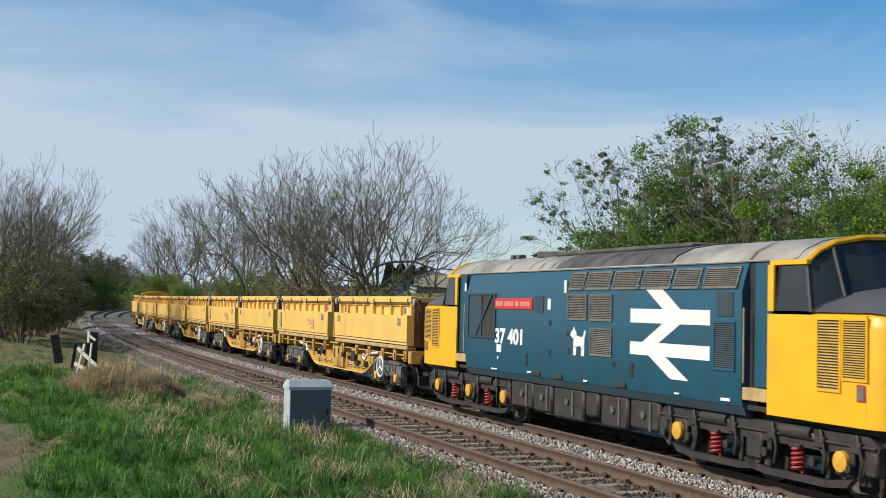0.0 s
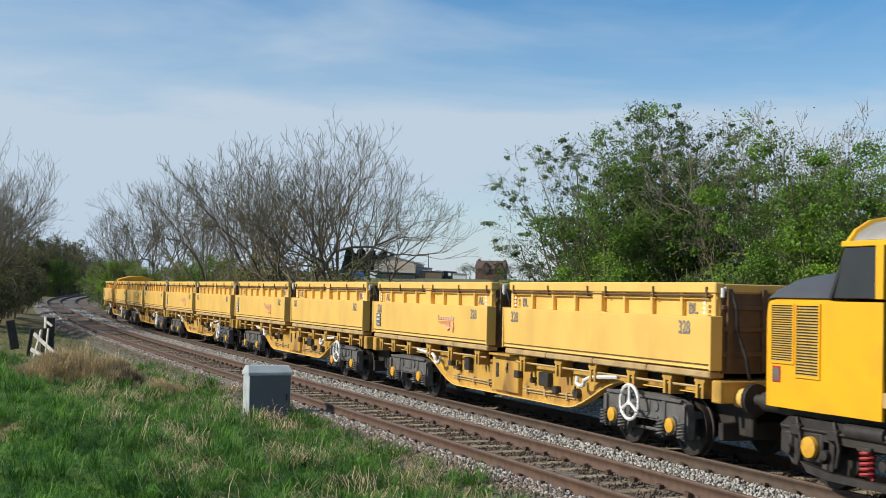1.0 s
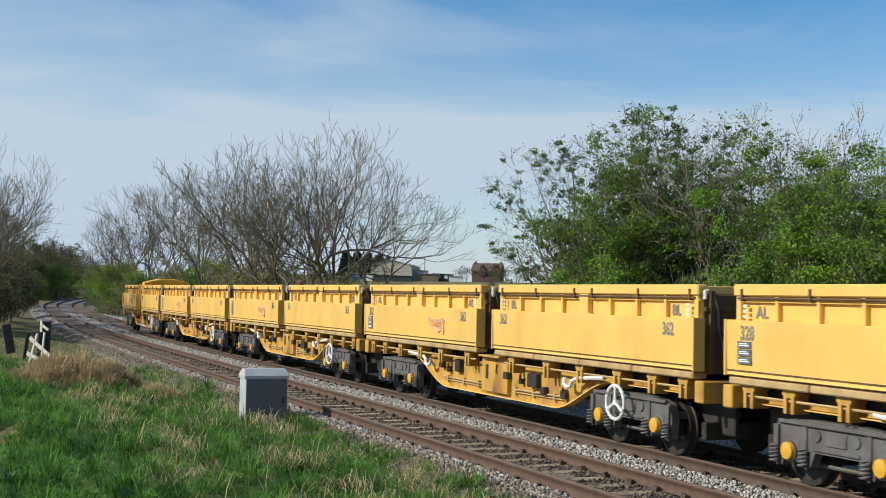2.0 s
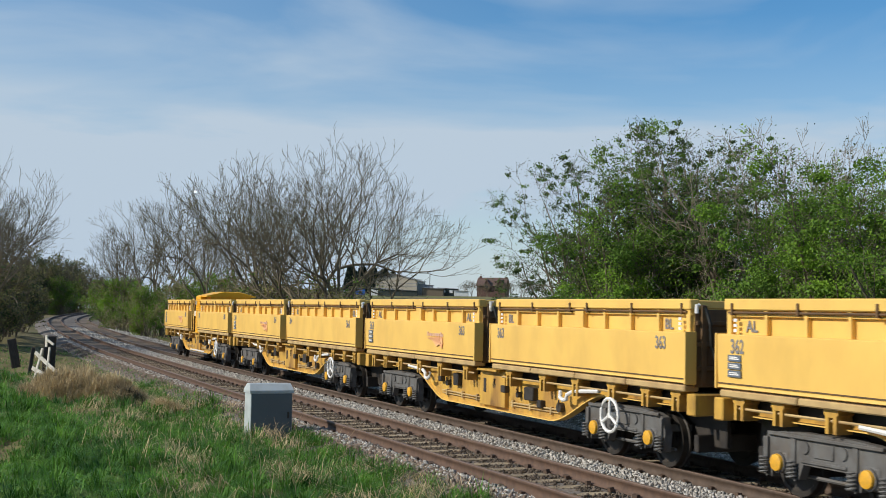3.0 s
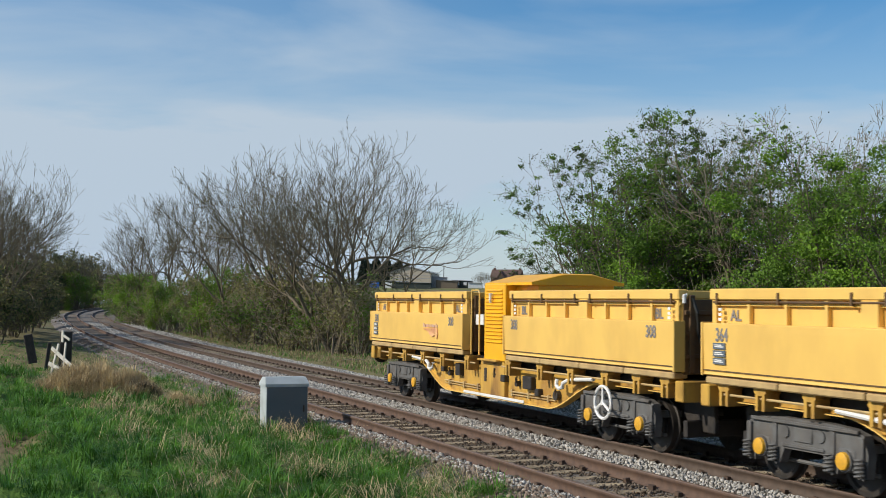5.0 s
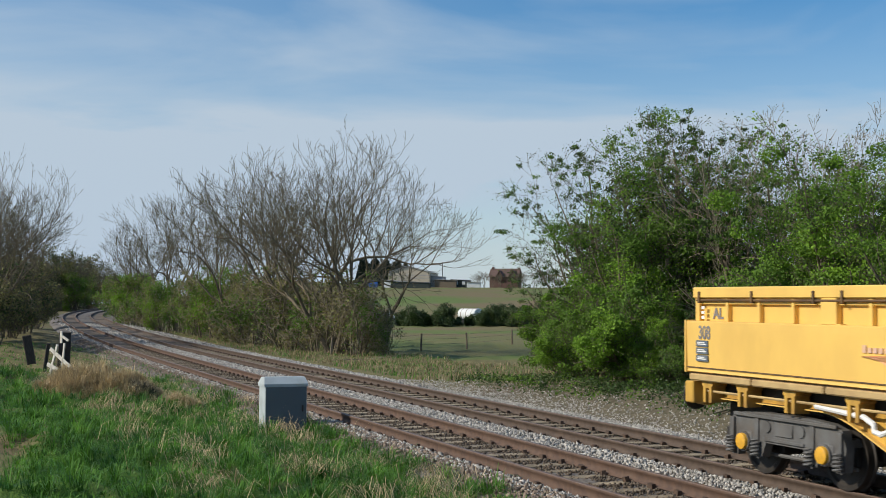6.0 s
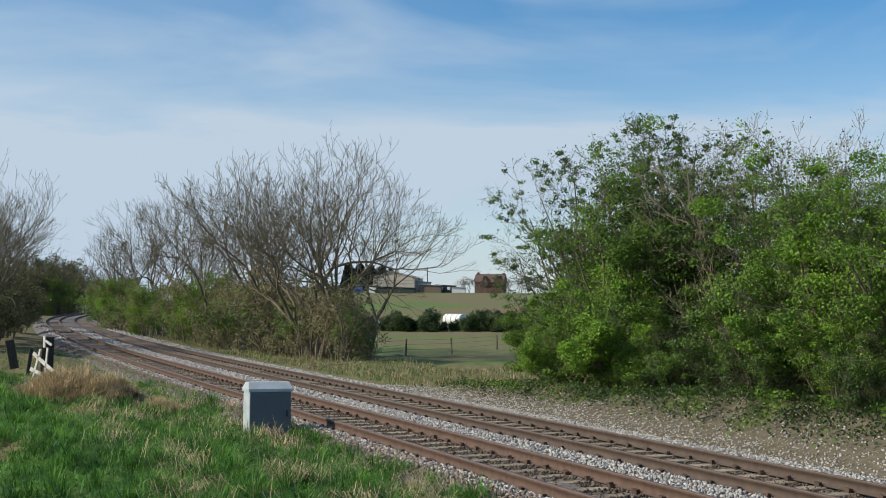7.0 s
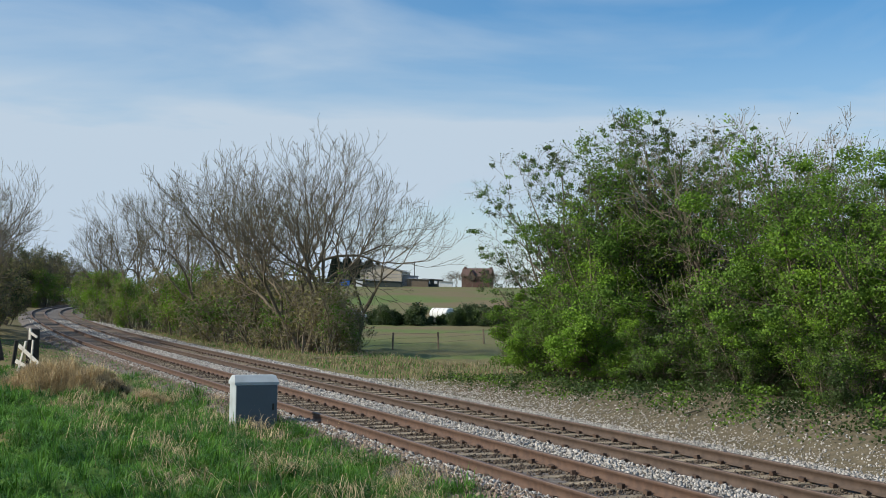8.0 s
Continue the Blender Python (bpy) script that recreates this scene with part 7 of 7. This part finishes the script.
def build_hay():
    """A heap of dead bracken and cut grass, and dark twigs for its shaded side."""
    rs = np.random.RandomState(9)
    def heap(px, d, w, h, n, mat, name, lab, cat, L=(0.25, 0.6)):
        x0, y0 = at_px(px, d)
        a, r = rs.uniform(0, 6.28, n), np.sqrt(rs.uniform(0, 1, n))
        x, y = x0 + np.cos(a) * r * w, y0 + np.sin(a) * r * w * 0.8
        z = height(x, y) + h * (1 - r ** 2) * rs.uniform(0.3, 1.0, n)
        p = np.stack([x, y, z], 1)
        tagged(new(name, blades_mesh(name, rs, p, rs.uniform(*L, n), rs.uniform(0.010, 0.02, n), mat, rs.uniform(0.5, 1.15, n))), lab, cat)
    heap(152, 31.5, 1.7, 0.78, 13000, STRAW, "dead_bracken", "heap of dead bracken and bleached grass", "dead bracken")
    # made-up dark twigs paint the heap's shade on the side away from the sun
    heap(222, 31.2, 0.45, 0.35, 1500, TWIG, "bramble_tangle", "dark twigs standing for the shaded side of the bracken heap", "brambles")
    heap(295, 30.5, 0.55, 0.10, 1600, STRAW, "straw_patch", "flattened patch of bleached straw", "straw")
    heap(110, 34.5, 0.9, 0.35, 3000, STRAW, "dead_bracken", "low drift of dead grass at the broken fence", "dead bracken")


build_hay()


def build_branches():
    rs = np.random.RandomState(3)
    for px, d, L, turn, lab in ((1235, 29.0, 2.2, 40, "pale fallen branch lying on the bank"), (1300, 30.5, 1.2, 10, "pale fallen branch lying on the bank"), (575, 64, 3.2, 25, "pale fallen branch beside the ballast"), (1210, 31.5, 1.0, 100, "pale fallen branch lying on the bank")):
        x, y = at_px(px, d)
        c = dict(ASH)
        segs = []
        grow(rs, segs, (0, 0, 0.06), (1, 0, 0.10), L, 0.03, 1, dict(c, levels=4))
        ob = tagged(new("fallen_branch", branches_mesh("fallen_branch", segs, PALE_TWIG)), lab, "branch")
        ob.matrix_basis = pose(x, y, drop(x, y) + 0.03, 0, 0, turn)


build_branches()


def build_field_edge():
    """Post and wire fence, hedge, tank trailer and farm on the ridge."""
    g = "posts of the field fence"
    sh = Shape()
    sh.box(-0.06, 0.06, -0.06, 0.06, -0.3, 1.15, 0.015)
    me = sh.mesh("fence_post")
    tops = []
    for px, d in ((560, 70), (607, 73), (655, 76), (719, 80.5), (800, 87), (880, 93), (960, 99)):
        x, y = at_px(px, d)
        o = tagged(part("fence_post", me, FENCE_WOOD), "weathered grey wooden fence post by the field", "post", g)
        o.matrix_basis = pose(x, y, drop(x, y), (px % 5) - 2, (px % 7) - 3, px)
        tops.append((x, y, drop(x, y)))
    wires = thing("fence_wire", "thin strands of wire between the field posts", "wire fence")
    for h in (0.4, 0.75, 1.05):
        w = Shape()
        w.tube([(x, y, z + h) for x, y, z in tops], 0.006, 4)
        part("strand", w, UNDER, wires)
    hedge = shrub_meshes(51, 2.9, 3.2, 12, 7500, [HEDGE_LEAF, LEAF_DARK], [0.7, 0.3], per=8, size=0.21, spread=0.22, fill=0.75, wood=0.05)
    hg = "hedge across the field"
    for i, (px, sc) in enumerate(((630, 0.62), (655, 0.6), (683, 0.75), (703, 0.95), (722, 0.7), (742, 0.5), (764, 1.05), (786, 0.42), (806, 0.55), (826, 0.72), (845, 0.98), (865, 0.98), (885, 1.0), (905, 0.95), (930, 1.0), (955, 0.95), (985, 1.05), (600, 0.8), (570, 0.9))):
        x, y = at_px(px, 166 + (i % 3))
        put_tree("hedge_bush", "clipped dark green hedge bush between the fields", "hedge", hg, x, y, hedge, ("stem", "crown", "foliage"), sc, i * 47)
    # tank trailer behind the hedge
    t = thing("tank_trailer", "white tank trailer parked behind the field hedge", "tank trailer")
    b = Shape()
    n = 20
    b.tube([(-2.6, 0, 1.75), (-2.5, 0, 1.75), (2.5, 0, 1.75), (2.6, 0, 1.75)], [0.9, 1.0, 1.0, 0.9], n)
    tk = part("tank", b, TANK_WHITE, t, smooth=True)
    bands = Shape()
    for x in (-1.6, 0, 1.6):
        bands.tube([(x - 0.04, 0, 1.75), (x + 0.04, 0, 1.75)], 1.02, n)
    bands.box(-2.3, 2.3, -0.3, 0.3, 2.72, 2.80, 0.02)
    part("band", bands, FENCE_WOOD, tk)
    ch = Shape()
    ch.box(-2.4, 2.8, -0.5, 0.5, 0.7, 0.85, 0.02)
    for x in (-1.0, 0.2):
        for y in (-0.8, 0.8):
            ch.tube([(x, y - 0.12, 0.5), (x, y + 0.12, 0.5)], 0.5, 16)
    part("chassis", ch, RUBBER, t)
    x, y = at_px(806, 174)
    t.matrix_basis = pose(x, y, drop(x, y) - 0.05, 0, 0, -58) @ Matrix.Scale(0.85, 4)
    # pale car behind the hedge
    car = thing("parked_car", "pale car half hidden behind the field hedge", "car")
    cb = Shape()
    cb.loft([[(x, -0.85, 0.35), (x, -0.85, z), (x, 0.85, z), (x, 0.85, 0.35)] for x, z in ((-2.1, 0.75), (-2.0, 0.9), (2.0, 0.85), (2.1, 0.6))])
    cb.loft([[(-1.7, -0.8, 0.88), (-1.7, 0.8, 0.88), (1.1, 0.8, 0.88), (1.1, -0.8, 0.88)], [(-1.3, -0.65, 1.42), (-1.3, 0.65, 1.42), (0.4, 0.65, 1.42), (0.4, -0.65, 1.42)]])
    part("body", cb, TANK_WHITE, car, smooth=False)
    for xx in (-1.3, 1.3):
        for yy in (-0.8, 0.8):
            wl = Shape()
            wl.tube([(xx, yy - 0.1, 0.32), (xx, yy + 0.1, 0.32)], 0.32, 14)
            part("wheel", wl, RUBBER, car)
    x, y = at_px(657, 172)
    car.matrix_basis = pose(x, y, drop(x, y) + 0.45, 0, 0, 12)


build_field_edge()


def pitched(sh, x0, x1, y0, y1, z_eave, z_ridge, along="y", over=0.3, t=0.12):
    """A gable roof of two slabs."""
    if along == "y":
        m = (x0 + x1) / 2
        for a, b in ((x0 - over, m), (x1 + over, m)):
            za = z_eave - over * (z_ridge - z_eave) / (m - x0)
            sh.add([(a, y0 - over, za), (b, y0 - over, z_ridge), (b, y1 + over, z_ridge), (a, y1 + over, za),
                    (a, y0 - over, za + t), (b, y0 - over, z_ridge + t), (b, y1 + over, z_ridge + t), (a, y1 + over, za + t)],
                   [(0, 1, 2, 3), (4, 7, 6, 5), (0, 4, 5, 1), (1, 5, 6, 2), (2, 6, 7, 3), (3, 7, 4, 0)])
    else:
        m = (y0 + y1) / 2
        for a, b in ((y0 - over, m), (y1 + over, m)):
            za = z_eave - over * (z_ridge - z_eave) / (m - y0)
            sh.add([(x0 - over, a, za), (x0 - over, b, z_ridge), (x1 + over, b, z_ridge), (x1 + over, a, za),
                    (x0 - over, a, za + t), (x0 - over, b, z_ridge + t), (x1 + over, b, z_ridge + t), (x1 + over, a, za + t)],
                   [(0, 1, 2, 3), (4, 7, 6, 5), (0, 4, 5, 1), (1, 5, 6, 2), (2, 6, 7, 3), (3, 7, 4, 0)])


def build_farm():
    D0 = 392.0
    k = D0 / 2143.0

    def base(px, d=D0):
        x, y = at_px(px, d)
        return x, y, drop(x, y)

    # big shed, gable towards the railway
    x, y, z = base(703)
    s = thing("farm_shed", "large cream farm shed with a low grey gable roof", "shed")
    w = Shape()
    w.slab([(-6.6, -0.5), (6.6, -0.5), (6.6, 4.6), (-0.6, 6.3), (-6.6, 4.4)], -8, 14)
    wall = part("wall", w, SHED_CREAM, s)
    ln = Shape()
    for h in (2.6, 3.5):
        ln.box(-6.65, 6.65, -8.05, -7.98, h, h + 0.18)
    part("cladding_band", ln, SHED_ROOF, wall)
    r = Shape()
    r.slab([(-7.0, 4.4), (-0.6, 6.42), (7.0, 4.6), (7.0, 4.75), (-0.6, 6.62), (-7.0, 4.55)], -8.4, 14.3)
    part("roof", r, SHED_ROOF, s)
    d = Shape()
    d.box(-3.5, 2.2, -8.12, -8.0, -0.3, 1.6, 0.02)
    part("door", d, DARK_GREEN, s, "dark green sliding doors")
    s.matrix_basis = pose(x, y, z, 0, 0, -6)
    # low buildings
    for px, d_, a, h, mat, nm, lab in ((700, D0 - 16, 6.0, 1.9, DARK_GREEN, "farm_store", "low dark green farm store before the shed"), (672, D0 - 14, 3.2, 2.3, TANK_WHITE, "site_cabin", "white cabin beside the farm shed"),
                                   (745, D0 - 4, 3.0, 3.6, SHED_ROOF, "lean_to", "grey lean-to with a sloping roof"), (762, D0 - 6, 3.4, 2.4, FENCE_WOOD, "timber_store", "brown timber store on the ridge"),
                                   (789, D0 - 2, 3.2, 2.4, DARK_GREEN, "green_building", "dark green building with two windows on the ridge"), (812, D0 - 4, 2.2, 1.7, TANK_WHITE, "white_outbuilding", "small white outbuilding on the ridge")):
        x, y, z = base(px, d_)
        t = thing(nm, lab, "building", "farm buildings on the ridge")
        b = Shape()
        b.slab([(-a, -0.6), (a, -0.6), (a, h * 0.88), (-a, h)], -2, 2)
        wl = part("wall", b, mat, t)
        rf = Shape()
        rf.slab([(-a - 0.2, h), (a + 0.2, h * 0.88), (a + 0.2, h * 0.88 + 0.14), (-a - 0.2, h + 0.14)], -2.3, 2.3)
        part("roof", rf, SHED_ROOF, t)
        if nm == "green_building":
            for q in (-1.3, 1.0):
                wn = Shape()
                wn.box(q - 0.5, q + 0.5, -2.06, -1.98, 0.8, 1.8, 0.02)
                part("window", wn, TANK_WHITE, t)
        t.matrix_basis = pose(x, y, z, 0, 0, -4)
    x, y, z = base(633, D0 - 12)
    tp = Shape()
    tp.loft([[(-1.6, -1, -0.4), (-1.5, -0.8, 1.7), (-0.6, 0.6, 2.3), (-1.0, 1.0, -0.4)], [(1.7, -1, -0.4), (1.6, -0.9, 1.8), (0.8, 0.6, 2.4), (1.2, 1.0, -0.4)]])
    t = tagged(part("tarpaulin_stack", tp, BLUE_SHEET), "stack under a bright blue tarpaulin by the shed", "tarpaulin")
    t.matrix_basis = pose(x, y, z)
    # pole
    x, y, z = base(756)
    p = Shape()
    p.tube([(0, 0, -0.5), (0, 0, 8.2)], [0.14, 0.10], 8)
    p.tube([(0.2, 0, 6.2), (-3.0, 0, 3.8)], 0.05, 6)
    p = tagged(part("farm_pole", p, UNDER), "thin tall pole with a stay beside the shed", "pole")
    p.matrix_basis = pose(x, y, z)
    # brick house
    x, y, z = base(868, 398)
    h = thing("farmhouse", "red brick farmhouse, darkened as in shade, with a brown tiled roof", "house")
    b = Shape()
    b.box(-4.7, 4.7, -3.2, 3.2, -0.6, 4.2)
    wl = part("wall", b, BRICK_SHADED, h)
    rf = Shape()
    pitched(rf, -4.7, 4.7, -3.2, 3.2, 4.15, 6.6, "x", 0.35, 0.15)
    part("roof", rf, TILE_ROOF, h)
    for q, ww in ((-1.3, 2.0), (3.2, 2.6)):
        gb = Shape()
        gb.slab([(q - ww / 2, 3.0), (q + ww / 2, 3.0), (q + ww / 2, 4.2), (q, 5.9), (q - ww / 2, 4.2)], -3.9, -3.1)
        gable = part("gable", gb, BRICK_SHADED, h)
        gr = Shape()
        pitched(gr, q - ww / 2, q + ww / 2, -3.9, 0, 4.2, 5.95, "y", 0.2, 0.12)
        part("gable_roof", gr, TILE_ROOF, gable)
        wn = Shape()
        wn.box(q - 0.45, q + 0.45, -3.96, -3.88, 3.1, 4.1, 0.02)
        part("window", wn, GLASS, gable)
    chm = Shape()
    chm.box(-4.5, -3.8, -0.4, 0.4, 5.5, 7.3, 0.03)
    chm.box(4.1, 4.7, -0.4, 0.4, 5.5, 7.1, 0.03)
    part("chimney", chm, BRICK_SHADED, h)
    h.matrix_basis = pose(x, y, z - 0.5, 0, 0, -14)
    # garden trees and conifers
    grp = "trees round the farm"
    for i, (px, d_, sc, me) in enumerate(((830, 390, 0.42, T_F), (845, 385, 0.4, T_G), (880, 386, 0.4, T_F), (900, 395, 0.42, T_G), (918, 398, 0.45, T_F), (935, 400, 0.42, T_G), (858, 384, 0.36, T_F), (955, 402, 0.44, T_G), (820, 388, 0.36, T_F), (893, 384, 0.4, T_G))):
        x, y, z = base(px, d_)
        put_tree("garden_tree", "bare garden tree beside the farmhouse", "tree", grp, x, y, me, ("trunk", "crown", "foliage"), sc, i * 51)
    rs = np.random.RandomState(77)
    n = 2600
    a, q = rs.uniform(0, 6.28, n), rs.uniform(0, 1, n)
    rad = 1.9 * (1 - q) ** 0.8 * np.sqrt(rs.uniform(0.2, 1, n)) + 0.1
    pts = np.stack([np.cos(a) * rad, np.sin(a) * rad, 0.4 + q * 7.2], 1)
    needles = leaves_mesh("needles", rs, pts, 0.55, [CONIFER])
    tk = Shape()
    tk.tube([(0, 0, -0.4), (0, 0, 7.4)], [0.2, 0.03], 6)
    tkm = tk.mesh("trunk")
    tkm.materials.append(BARK)
    for i in range(13):
        px = 612 + i * 6.6
        x, y, z = base(px, 408 + 5 * (i % 3))
        put_tree("conifer", "dark conifer in a windbreak behind the shed", "tree", "windbreak behind the shed", x, y, (tkm, needles), ("trunk", "needles"), 1.05 + 0.14 * math.sin(i * 2.1), i * 77)


build_farm()

build_sleepers(track_near, -SEP / 2, DZ, 9.0, 150)
build_sleepers(track_far, SEP / 2, 0.0, 9.0, 150)

motions()
